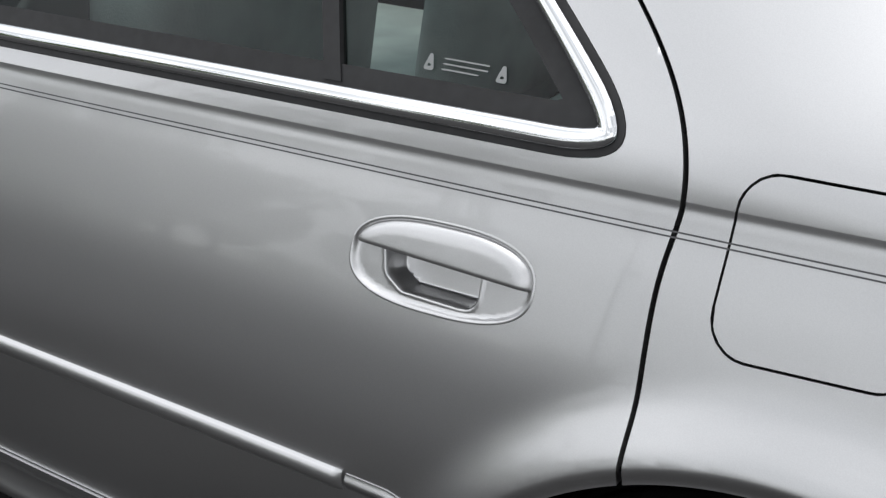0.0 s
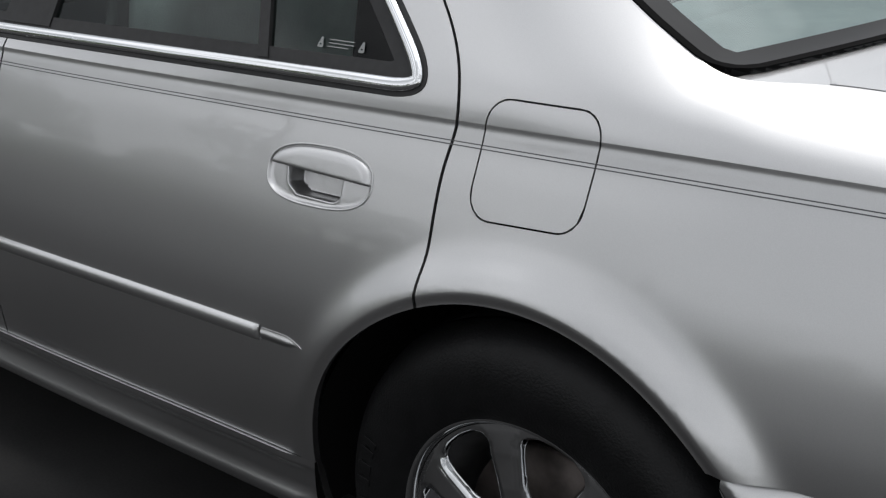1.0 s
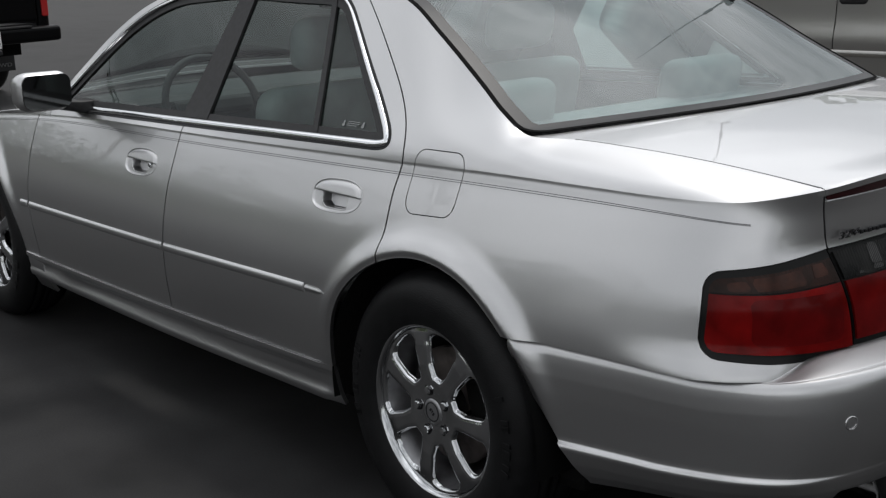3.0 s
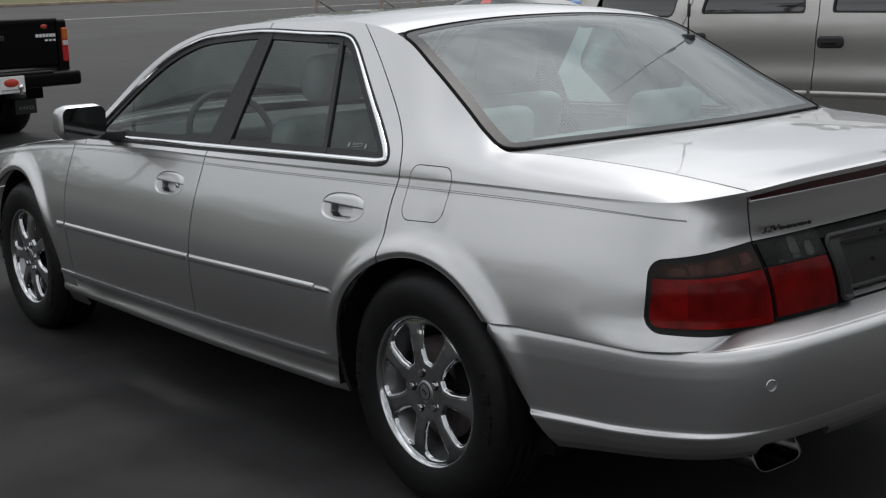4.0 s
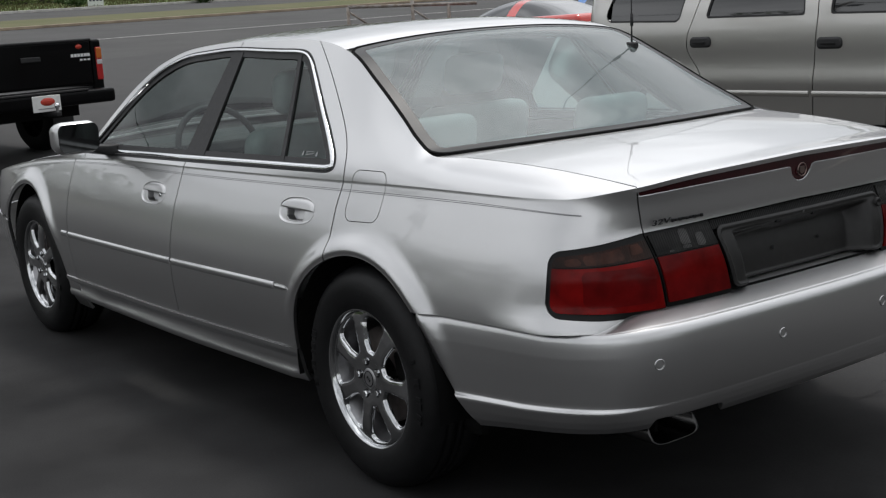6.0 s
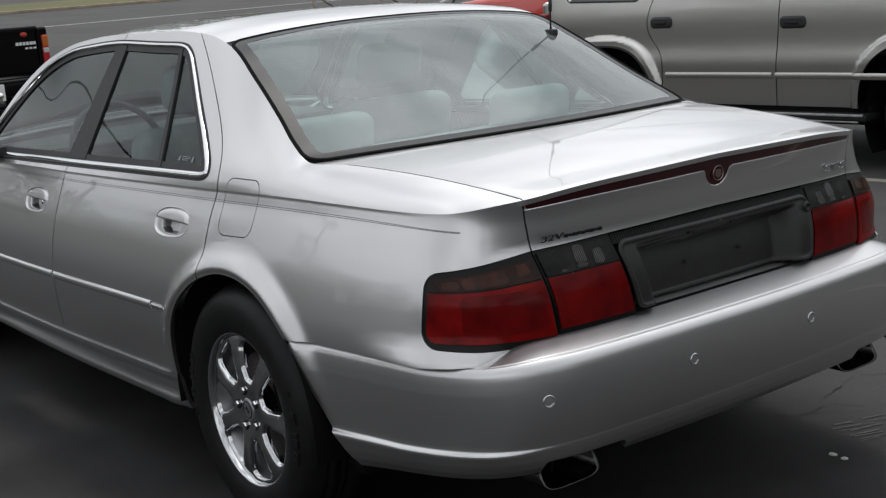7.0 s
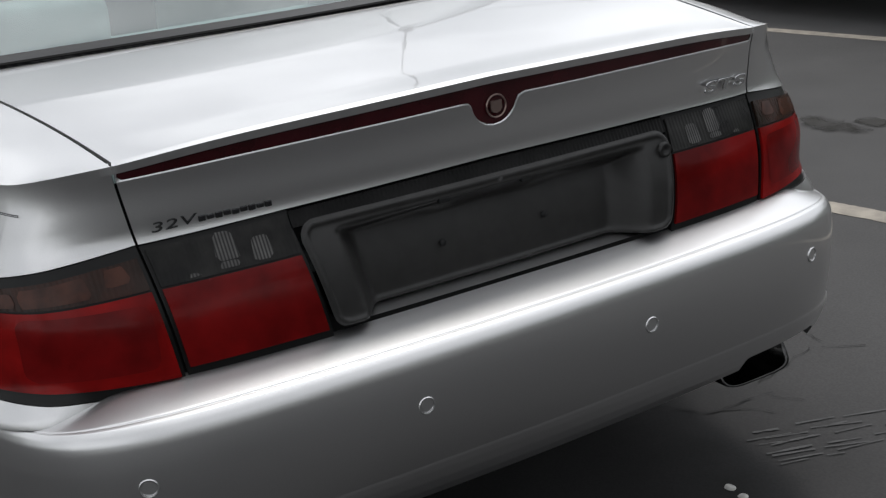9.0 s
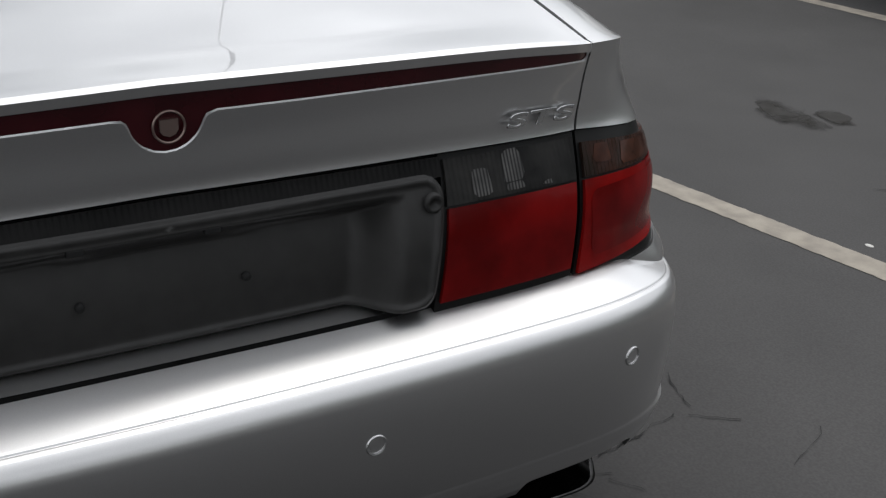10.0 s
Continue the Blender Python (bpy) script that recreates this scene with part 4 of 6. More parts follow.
    ob.matrix_world = Matrix.Translation((pk[0], (pk[1] + .002) * (-1 if mirror else 1), pk[2])) @ pose(0, 0, 0, 0, 0, 0 if mirror else 180)

MARK = mat("pale_glass_mark", (.26, .27, .27), .5)
for x0, x1, z0, z1 in ((-.4315, -.4205, .988, 1.002), (-.3495, -.3385, .988, 1.002)):
    shape = lambda p: np.minimum(-sd_poly(p[:, 0], p[:, 2], [(x0 + .002, z0 + .002), (x1 - .002, z0 + .002), ((x0 + x1) / 2, z1 - .002)], .0022), sd_poly(p[:, 0], p[:, 2], [((x0 + x1) / 2 - .001, z0 + .004), ((x0 + x1) / 2 + .001, z0 + .004), ((x0 + x1) / 2, z0 + .006)], .001))
    panel("glass_mark", [sheet(upper, sx(x0 - .01, x1 + .01, .003), np.linspace(.35, .75, 60), [shape], off=-.0055)], MARK, car, "small pale printed mark on glass", flange=0)
for k, zk in enumerate((.9995, .995, .9905)):
    line = lambda p: np.minimum(.0007 - np.abs(p[:, 2] - zk), np.minimum(p[:, 0] + .412, -.360 - p[:, 0] - .008 * (k == 2)))
    panel("glass_mark", [sheet(upper, sx(-.418, -.353, .006), np.linspace(.35, .75, 120), [line], off=-.0055)], MARK, car, flange=0)

# ---- roof, windscreen, rear window, hood ----
def roof_f(v, u):
    v, u = np.asarray(v, float), np.asarray(u, float)
    xg = -1.53 + 1.12 * v
    c = 1 - u * u
    return np.stack([xg - .13 * (1 - v) ** 2 * c, u * k2w(xg), k2z(xg) + (.034 + .002 * v) * (1 - np.abs(u) ** 2.3)], -1)


def screen_f(v, u):
    v, u = np.asarray(v, float), np.asarray(u, float)
    xg = -2.22 + .69 * v
    c = 1 - u * u
    return np.stack([xg - (.22 - .09 * v) * c, u * k2w(xg), k2z(xg) + (.030 + .004 * v) * (1 - np.abs(u) ** 2.3)], -1)


def hood_f(v, u):
    v, u = np.asarray(v, float), np.asarray(u, float)
    xg = -3.88 + 1.65 * v
    c = 1 - u * u
    return np.stack([xg - (.04 + .18 * v) * c, u * k2w(xg), k2z(xg) + (.010 + .008 * v) * c], -1)


def backlight_f(v, u):
    v, u = np.asarray(v, float), np.asarray(u, float)
    c = 1 - np.abs(u) ** 2.3
    xt = -.41
    bul = .022 * 4 * v * (1 - v)
    xe = .205 + (xt - .205) * v
    # the sides lie on the pillar's edge
    ye, ze = k2w(xe) + .001, k2z(xe) - .001
    return np.stack([xe + .115 * (1 - v) ** 1.5 * (1 - u * u) + bul * c * .5, u * ye, ze + (.014 * (1 - v) + .036 * v) * c + bul * c], -1)


INWARD.append(backlight_f)
UU = np.linspace(-1, 1, 49)
panel("roof", [sheet(roof_f, np.linspace(0, 1, 30), UU)], PAINT, car, flange=.02)
panel("hood", [sheet(hood_f, np.linspace(0, 1, 30), UU)], PAINT, car)
ws = panel("windscreen", [sheet(screen_f, np.linspace(0, 1, 16), UU)], CLEAR_GLASS, car, flange=0)
ws.visible_shadow = False


BLV, BLU = np.linspace(0, 1, 40), np.linspace(-1, 1, 81)


def backlight_border(p):
    # depth inside the outline, by the pillar edge and by the upper and lower edge
    xe = np.clip(p[:, 0], -.41, .33)
    side = k2w(np.minimum(xe, .205)) - np.abs(p[:, 1])
    u = p[:, 1] / .67
    low = (.205 + .115 * (1 - u * u) - p[:, 0]) * 1.12
    top = (p[:, 0] + .41 - .011) * 1.12
    d = np.minimum(np.minimum(side, top + .011), low)
    r = .055
    a, b = np.maximum(r - side, 0), np.maximum(r - np.minimum(low, top + .011), 0)
    return np.where((a > 0) & (b > 0), r - np.hypot(a, b), d)


rw = panel("rear_window", [sheet(backlight_f, BLV, BLU, [lambda p: backlight_border(p) - .044])], REAR_GLASS, car, "green-tinted rear window", flange=0)
rw.visible_shadow = False
panel("window_border", [sheet(backlight_f, BLV, BLU, [lambda p: .045 - backlight_border(p), lambda p: backlight_border(p) + .001], off=.001)], FRIT, car, "black ceramic border of the rear window", flange=.01)



panel("glass_seal", [sheet(backlight_f, BLV, BLU, [lambda p: .010 - backlight_border(p), lambda p: backlight_border(p) + .001], off=.003)], SHADOW_LINER, car, "black rubber seal of the rear window", flange=.008)


def cowl_f(v, u):
    # painted lip between the rear window and the lid
    v, u = np.asarray(v, float)[..., None], np.asarray(u, float)
    a, b = backlight_f(np.zeros_like(u), u), deck(np.zeros_like(u), u)
    p = a * (1 - v) + b * v
    p[..., 2] -= .0025
    return p


panel("cowl_lip", [sheet(cowl_f, np.linspace(-.25, 1.12, 6), UU)], PAINT, car, flange=.004)

# ---- near-black shell added behind the gaps to put shade in them, floor, wheel wells ----
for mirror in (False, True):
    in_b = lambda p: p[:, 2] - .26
    panel("gap_backing", [sheet(body, sx(-3.6, .80, .05), np.arange(.0, .72, .03), [lambda p: R_(p) - .006, lambda p: F_(p) - .006, in_b, handle_r, handle_f, lambda p: np.where(p[:, 0] > .15, p[:, 2] - BUMP_TOP(p[:, 0]) - .002, 1.0)], off=-.014),
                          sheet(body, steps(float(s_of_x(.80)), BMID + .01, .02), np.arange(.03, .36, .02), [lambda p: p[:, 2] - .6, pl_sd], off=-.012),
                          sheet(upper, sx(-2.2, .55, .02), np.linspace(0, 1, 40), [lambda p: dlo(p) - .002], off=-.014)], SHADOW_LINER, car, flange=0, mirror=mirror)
    sg = 1 if mirror else -1
    for cx, r in ((0, .3875), (-2.85, .4085)):
        bm = bmesh.new()
        n = 40
        ring = []
        for k in range(n + 1):
            a = math.radians(-8 + 196 * k / n)
            ring.append([bm.verts.new((cx + rr * math.cos(a), sg * yy, .335 + rr * math.sin(a))) for rr, yy in ((r, .893 if cx == 0 else .866), (r, .52), (.02, .52))])
        for p, q in zip(ring, ring[1:]):
            for i in range(2):
                bm.faces.new((p[i], q[i], q[i + 1], p[i + 1])).smooth = True
        part("wheel_well", bm, SHADOW_LINER, car)
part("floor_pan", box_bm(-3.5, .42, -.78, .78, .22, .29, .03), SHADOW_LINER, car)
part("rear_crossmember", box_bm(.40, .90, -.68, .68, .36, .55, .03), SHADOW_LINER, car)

# unseen block, added to keep light off the ground under the boot
part("under_boot_blocker", box_bm(.10, .72, -.58, .58, .23, .37, .04), SHADOW_LINER, car)

# ---- wheels ----
def wheel(cx, cy, face):
    """face -1: the spokes look to -y."""
    w = new("wheel")
    w.parent = car
    w["label"] = "chrome seven-spoke wheel with black tyre"
    ty = [(.211, -.097), (.224, -.105), (.250, -.111), (.275, -.1135), (.297, -.110), (.312, -.103), (.324, -.093), (.334, -.079), (.341, -.06), (.3432, -.052), (.338, -.051), (.338, -.045), (.3436, -.044), (.3440, -.015),
          (.339, -.014), (.339, -.008), (.3442, -.007), (.3442, .007), (.339, .008), (.339, .014), (.344, .015), (.343, .05), (.34, .07), (.325, .096), (.275, .113), (.222, .1)]
    part("tyre", revolve(ty, 96), RUBBER, w, "black rubber tyre")
    rimp = [(.205, -.066), (.212, -.080), (.2155, -.0885), (.2185, -.0955), (.2220, -.0990), (.2255, -.0998), (.2285, -.0978), (.229, -.092), (.224, -.088)]
    part("rim_lip", revolve(rimp, 96), WHEEL_CHROME, w, "polished chrome rim lip").scale = (.955, 1, .955)
    part("barrel", revolve([(.203, -.080), (.190, -.055), (.178, -.03), (.176, .09)], 64), mat_wheel_in, w).scale = (.955, 1, .955)
    nsp = 7

    def face_f(r, a):
        y = np.interp(r, [.0, .05, .085, .12, .17, .205, .214], [-.088, -.090, -.0945, -.097, -.0955, -.090, -.0875])
        return np.stack([r * np.cos(a), y, r * np.sin(a)], -1)

    def win(p):
        r, a = np.hypot(p[:, 0], p[:, 2]), np.arctan2(p[:, 2], p[:, 0])
        st = 2 * math.pi / nsp
        a = (a - math.pi / 2) % st - st / 2
        return sd_poly(r, a * r, [(.103, -.006), (.13, -.0215), (.189, -.0415), (.193, -.030), (.194, 0), (.193, .030), (.189, .0415), (.13, .0215), (.103, .006)], .011)
    aa = np.linspace(0, 2 * math.pi, 169)
    part_sheet = sheet(face_f, np.linspace(.034, .214, 29), aa, [win], [lambda p, c=c: win(p) - c for c in (.001, .002, .0035, .005, .007)], off=lambda p: -.011 * (1 - np.clip(win(p), 0, .006) / .006) ** 1.6 - .002 * (1 - smooth(.006, .014, win(p))))
    pts, nr, polys = part_sheet
    sg = -1.0 if (nr[:, 1].mean() > 0) else 1.0
    panel("spoke_face", [(pts if sg > 0 else pts, nr * sg, polys)], WHEEL_CHROME, w, "chrome seven-spoke face", flange=.035).scale = (.955, 1, .955)
    part("hub_cap", revolve([(.0001, -.0925), (.026, -.0925), (.0300, -.0915), (.0325, -.0885), (.0335, -.080)], 48), mat_cap, w, "satin centre cap")
    part("hub_emblem", revolve([(.0215, -.0925), (.0222, -.0940), (.0240, -.0940), (.0247, -.0925)], 40), DARK_CHROME, w)
    cu = bpy.data.curves.new("cap_lettering", "FONT")
    cu.body, cu.size, cu.extrude, cu.align_x = "STS", .013, .0006, "CENTER"
    tmp = bpy.data.objects.new("cap_lettering", cu)
    me = bpy.data.meshes.new_from_object(tmp)
    bpy.data.objects.remove(tmp)
    part("cap_lettering", me, DARK_CHROME, w, "dark letters").matrix_world = pose(0, 0, 0, 0, 55, 0) @ Matrix(((1, 0, 0, 0), (0, 0, -1, -.0935), (0, 1, 0, -.0045), (0, 0, 0, 1)))
    for k in range(5):
        a = math.pi / 2 + 2 * math.pi * k / 5
        bm = bmesh.new()
        rr = [(.0100, -.078), (.0100, -.0945), (.0085, -.0985), (.0001, -.0992)]
        revolve(rr, 6, "y", bm, smooth_=False)
        ob = part("wheel_nut", bm, CHROME, w)
        ob.location = (.0545 * math.cos(a), 0, .0545 * math.sin(a))
        well = revolve([(.0100, -.0922), (.0135, -.0926), (.0142, -.0915)], 24)
        o2 = part("nut_seat", well, DARK_CHROME, w)
        o2.location = ob.location
    for a0, n_ in ((-.45, 9), (2.55, 11)):
        for k in range(n_):
            o3 = part("sidewall_bar", box_bm(.274, .298, -.1150, -.1120, -.0055, .0055, .0008), RUBBER, w)
            o3.rotation_euler = (0, -(a0 + k * .062 * (1 + .25 * (k % 3 == 2))), 0)
    part("brake_disc", revolve([(.06, -.03), (.145, -.03), (.148, -.02), (.145, -.01), (.06, -.01)], 48), mat_disc, w, "grey brake disc")
    bm = box_bm(.085, .160, -.05, .0, -.07, .07, .012)
    part("brake_caliper", bm, SHADOW_LINER, w)
    w.matrix_world = pose(cx + (.010 if cx == 0 else -.015), cy, .341, 0, -12 if cx == 0 else 12, 0 if face < 0 else 180)
    return w


WHEEL_CHROME = mat("wheel_chrome", (.60, .61, .62), .10, 1.0, var=.06, vscale=25)
mat_cap = mat('satin_cap', (.40, .40, .41), .35, .9, var=.1, vscale=60)
mat_wheel_in = mat("wheel_barrel_metal", (0.30, 0.30, 0.31), 0.35, 0.9, var=0.2, vscale=20)
mat_disc = mat("brake_disc_iron", (0.10, 0.085, 0.08), 0.55, 0.5, var=0.3, vscale=25)
wheel(0, -.785, -1)
wheel(-2.85, -.785, -1)
wheel(0, .785, 1)
wheel(-2.85, .785, 1)

# ---- door mirrors ----
for sg in (-1, 1):
    bm = bmesh.new()
    bmesh.ops.create_cube(bm, size=1, matrix=Matrix.LocRotScale((-1.915, sg * .992, 1.006), None, (.13, .188, .136)))
    bmesh.ops.bevel(bm, geom=list(bm.edges), offset=.042, segments=6, affect="EDGES", profile=.5)
    for v in bm.verts:
        k = (v.co.x + 1.85) / -.13
        v.co.z = 1.008 + (v.co.z - 1.008) * (1 - .25 * max(k, 0) ** 2) + .006 * (abs(v.co.y) - .99)
        v.co.y = sg * (.992 + (abs(v.co.y) - .992) * (1 - .15 * max(k, 0) ** 2))
    for f in bm.faces:
        f.smooth = True
    mir = part("door_mirror", bm, PAINT, car, "silver door mirror")
    g = box_bm(-1.853, -1.845, -.083, .083, -.056, .056, .0)
    bmesh.ops.bevel(g, geom=[e for e in g.edges if abs(e.verts[0].co.x - e.verts[1].co.x) > .003], offset=.028, segments=6, affect="EDGES", profile=.5)
    for v in g.verts:
        v.co.y += sg * .992
        v.co.z += 1.008
    part("mirror_glass", g, mat("mirror_glass", (.09, .093, .093), .06, 1.0) if sg < 0 else bpy.data.materials["mirror_glass"], mir, "dark mirror glass")
    foot = bmesh.new()
    rows_ = [[foot.verts.new((-1.955 + dx * wd, sg * yy, zc + dz * ht)) for dx, dz in ((-1, -1), (1, -1), (1, 1), (-1, 1))] for yy, wd, zc, ht in ((.79, .070, .930, .030), (.85, .055, .938, .020), (.90, .050, .948, .016), (.95, .045, .958, .016))]
    for p, q in zip(rows_, rows_[1:]):
        for i in range(4):
            foot.faces.new((p[i], p[(i + 1) % 4], q[(i + 1) % 4], q[i]))
    foot.faces.new(rows_[0][::-1])
    foot.faces.new(rows_[-1])
    bmesh.ops.recalc_face_normals(foot, faces=foot.faces)
    bmesh.ops.bevel(foot, geom=list(foot.edges), offset=.008, segments=3, affect="EDGES", profile=.5)
    for f in foot.faces:
        f.smooth = True
    part("mirror_foot", foot, BLACK_TRIM, mir)

# ---- front end ----
panel("front_bumper", [sheet(body, steps(.02, 2 * float(s_of_x(-3.2)) - .02, .03)[: len(steps(.02, float(s_of_x(-3.2)), .03))], np.arange(0, .62, .03), [F_, lambda p: np.interp(p[:, 0], [-3.9, -3.2], [.552, .532]) - p[:, 2], lambda p: p[:, 2] - .22], off=.004)], PAINT, car)
panel("nose", [sheet(body, steps(.0, float(s_of_x(-3.68)), .03), np.arange(0, .62, .03), [lambda p: p[:, 2] - np.interp(p[:, 0], [-3.9, -3.2], [.556, .536])])], PAINT, car)
HEAD = mat("headlamp_glass", (0.62, 0.62, 0.52), 0.12, coat=1.0, var=.15, vscale=20)
panel("headlamp", [sheet(body, steps(float(s_of_x(-3.92)), float(s_of_x(-3.48)), .015), np.arange(.0, .35, .01), [lambda p: -sd_poly(p[:, 0], p[:, 2], [(-3.87, .62), (-3.58, .610), (-3.57, .69), (-3.85, .69)], .02)], off=.004)], HEAD, car, "clouded clear headlamp")

# ---- twin exhaust tips ----
PIPE = mat("exhaust_steel", (0.07, 0.069, 0.069), 0.22, 1.0, var=.2, vscale=30)
for sg in (-1, 1):
    py = -.562 if sg < 0 else .520
    bm = bmesh.new()
    n = 28
    rings = []
    for x, k in ((.62, .9), (.80, 1), (.985, 1), (.990, .97), (.985, .90), (.80, .86)):
        ring = []
        for i in range(n):
            a = 2 * math.pi * i / n
            c, s_ = math.cos(a), math.sin(a)
            yy = .087 * k * math.copysign(abs(c) ** .45, c)
            zz = .030 * k * math.copysign(abs(s_) ** .55, s_)
            ring.append(bm.verts.new((x - .042 - .014 * zz / .026 * (x > .9), py + yy, (.326 if sg < 0 else .330) + zz)))
        rings.append(ring)
    for p, q in zip(rings, rings[1:]):
        for i in range(n):
            bm.faces.new((p[i], p[(i + 1) % n], q[(i + 1) % n], q[i])).smooth = True
    bm.faces.new(rings[-1][::-1])
    bmesh.ops.recalc_face_normals(bm, faces=bm.faces)
    tip = part("exhaust_tip", bm, PIPE, car, "polished oval exhaust tip")
    part("tip_divider", box_bm(.82, .886, py - .005, py + .005, .300, .342), SHADOW_LINER, tip)
    part("tip_mouth", box_bm(.76, .83, py - .070, py + .070, .301, .341, .01), SHADOW_LINER, tip)
    part("heat_shield", box_bm(.55, .90, py - .105, py + .105, .352, .366, .006), SHADOW_LINER, car)

# ---- interior ----
def cushion(x0, x1, y0, y1, z0, z1, bev, tilt=0.0, name="seat", parent=None, m=None):
    bm = box_bm(x0, x1, y0, y1, z0, z1)
    bmesh.ops.bevel(bm, geom=list(bm.edges), offset=bev, segments=4, affect="EDGES", profile=.5)
    for v in bm.verts:
        v.co.x += tilt * (v.co.z - z0)
    for f in bm.faces:
        f.smooth = True
    return part(name, bm, m or LEATHER, parent)


cab = part("cabin_floor", box_bm(-2.3, .2, -.76, .76, .28, .34, .01), DARK_INTERIOR, car)
part("parcel_shelf", box_bm(-.28, .30, -.70, .70, .925, .955, .01), LEATHER, car, "grey parcel shelf")
part("dashboard", box_bm(-2.45, -1.95, -.74, .74, .55, .93, .06), DARK_INTERIOR, car)
part("headliner", box_bm(-1.35, -.55, -.56, .56, 1.315, 1.33, .005), LEATHER, car)
rs = cushion(-.352, -.192, -.66, .66, .725, .965, .05, .25, "rear_seat", car)
cushion(-.95, -.40, -.66, .66, .42, .56, .05, 0, "rear_seat_cushion", car)
for yy in (-.40, .40):
    cushion(-.30, -.18, yy - .15, yy + .15, .93, 1.075, .045, .2, "rear_headrest", rs)
    fs_ = cushion(-1.22, -1.06, yy - .26, yy + .26, .48, 1.03, .06, .22, "front_seat", car)
    cushion(-1.10, -.98, yy - .135, yy + .135, 1.07, 1.235, .05, .2, "headrest", fs_)
    cushion(-1.75, -1.12, yy - .26, yy + .26, .40, .56, .05, 0, "seat_cushion", fs_)
steer = revolve([(.185 + .014 * math.cos(a), .014 * math.sin(a)) for a in np.linspace(0, 2 * math.pi, 9)], 36, "x")
so_ = part("steering_wheel", steer, DARK_INTERIOR, car)
so_.matrix_world = pose(-1.80, -.40, .90, 0, -22, 0)
part("wheel_hub", box_bm(-.03, .02, -.16, .16, -.03, .03, .015), DARK_INTERIOR, so_)
part("screen_mirror", box_bm(-1.52, -1.49, -.11, .11, 1.235, 1.29, .012), DARK_INTERIOR, car)

# ---- badges ----
def text_mesh(body_text, size, depth, m, parent, at, name, shear=0.0, label="", stretch=1.0, bevel=0.0):
    cu = bpy.data.curves.new(name, "FONT")
    cu.body, cu.size, cu.extrude, cu.shear, cu.align_x = body_text, size, depth, shear, "CENTER"
    cu.space_character = 1.06
    cu.bevel_depth = bevel
    tmp = bpy.data.objects.new(name, cu)
    me = bpy.data.meshes.new_from_object(tmp)
    bpy.data.objects.remove(tmp)
    ob = part(name, me, m, parent, label)
    # text x runs to +y, text y runs to +z, faces +x
    ob.matrix_world = Matrix.Translation(at) @ Matrix(((0, 0, 1, 0), (1 * stretch, 0, 0, 0), (0, 1, 0, 0), (0, 0, 0, 1)))
    return ob


def tail_at(y, z):
    sv = float(np.interp(y, -BW(np.linspace(S_CORNER - .1, 2 * BMID - S_CORNER + .1, 900)), np.linspace(S_CORNER - .1, 2 * BMID - S_CORNER + .1, 900)))
    zz = float(crease_z(np.array([sv]))[0])
    return body(np.array([sv]), np.array([zz - z]))[0]


px = tail_at(.496, .86)
ob = text_mesh("STS", .0268, .0006, mat("badge_chrome", (.60, .61, .62), .12, 1.0), lid, (px[0] + .0034, .508, .850), "model_badge", .15, "chrome letters", 2.7, .0007)
ob.matrix_world = Matrix.Translation((px[0] + .002, .508, .850)) @ pose(0, 0, 0, -2.3, 0, 9) @ Matrix.Translation((-px[0] - .002, -.508, -.850)) @ ob.matrix_world
px = tail_at(-.52, .853)
text_mesh("32V", .0195, .0015, DARK_CHROME, lid, (px[0] + .0038, -.526, .8435), "valve_badge", .15, "dark metal letters", 2.05)
for k in range(9):
    yy = -.483 + k * .0124
    q = tail_at(yy, .852)
    part("badge_bar", box_bm(q[0], q[0] + .004, yy - .0052, yy + .0052, .8435 + .001 * (k % 2), .852 - .001 * (k % 3 == 1), .001), DARK_CHROME, lid)
# crest on the light bar: a plain ring and shield
q = tail_at(.010, .918)
ring = revolve([(.0165, .0), (.0172, .002), (.0186, .002), (.0194, 0)], 40, "x")
o1 = part("crest_ring", ring, mat("dull_crest", (.28, .21, .19), .35, .9), lid)
o1.location = (q[0] + .001, .010, .918)
sh = bmesh.new()
vv_ = [sh.verts.new((q[0] + .002, a + .010, .918 + b)) for a, b in ((-.0105, .0085), (.0105, .0085), (.0105, -.004), (.007, -.009), (0, -.0115), (-.007, -.009), (-.0105, -.004))]
sh.faces.new(vv_)
r_ = bmesh.ops.extrude_face_region(sh, geom=list(sh.faces))
for v in [g for g in r_["geom"] if isinstance(g, bmesh.types.BMVert)]:
    v.co.x -= .004
part("crest_shield", sh, bpy.data.materials["dull_crest"], lid)
# studs of the plate recess
for sg in (1,):
    q = tail_at(sg * .332, .782)
    part("recess_plug", revolve([(.0001, .004), (.006, .004), (.008, .010), (.012, .010), (.0135, .003)], 24, "x"), RECESS_PLASTIC, lid).location = (q[0] + .003, sg * .332, .782)
for yy in (-.105, .05):
    q = tail_at(yy, .80)
    part("plate_lamp", box_bm(q[0] - .006, q[0] + .004, yy - .010, yy + .010, .788, .797, .002), PLASTIC, lid)
for yy in (-.1, .098):
    q = tail_at(yy, .715)
    part("plate_stud", revolve([(.0001, .004), (.005, .004), (.006, 0)], 14, "x"), PLASTIC, lid).location = (q[0] - .054, yy, .715)

# ---- aerial on the rear window ----
at_ = Vector((-.209, .503, 1.243))
base = part("aerial_base", box_bm(at_.x - .025, at_.x + .025, at_.y - .012, at_.y + .012, at_.z - .012, at_.z + .012, .006), BLACK_TRIM, car)
bm = tube([at_, at_ + Vector((.004, .0, .10)), at_ + Vector((.02, 0, .62))], [.0035, .0025, .0013])
tube([at_ + Vector((.0032, 0, .07)), at_ + Vector((.0055, 0, .115))], .006, bm=bm)
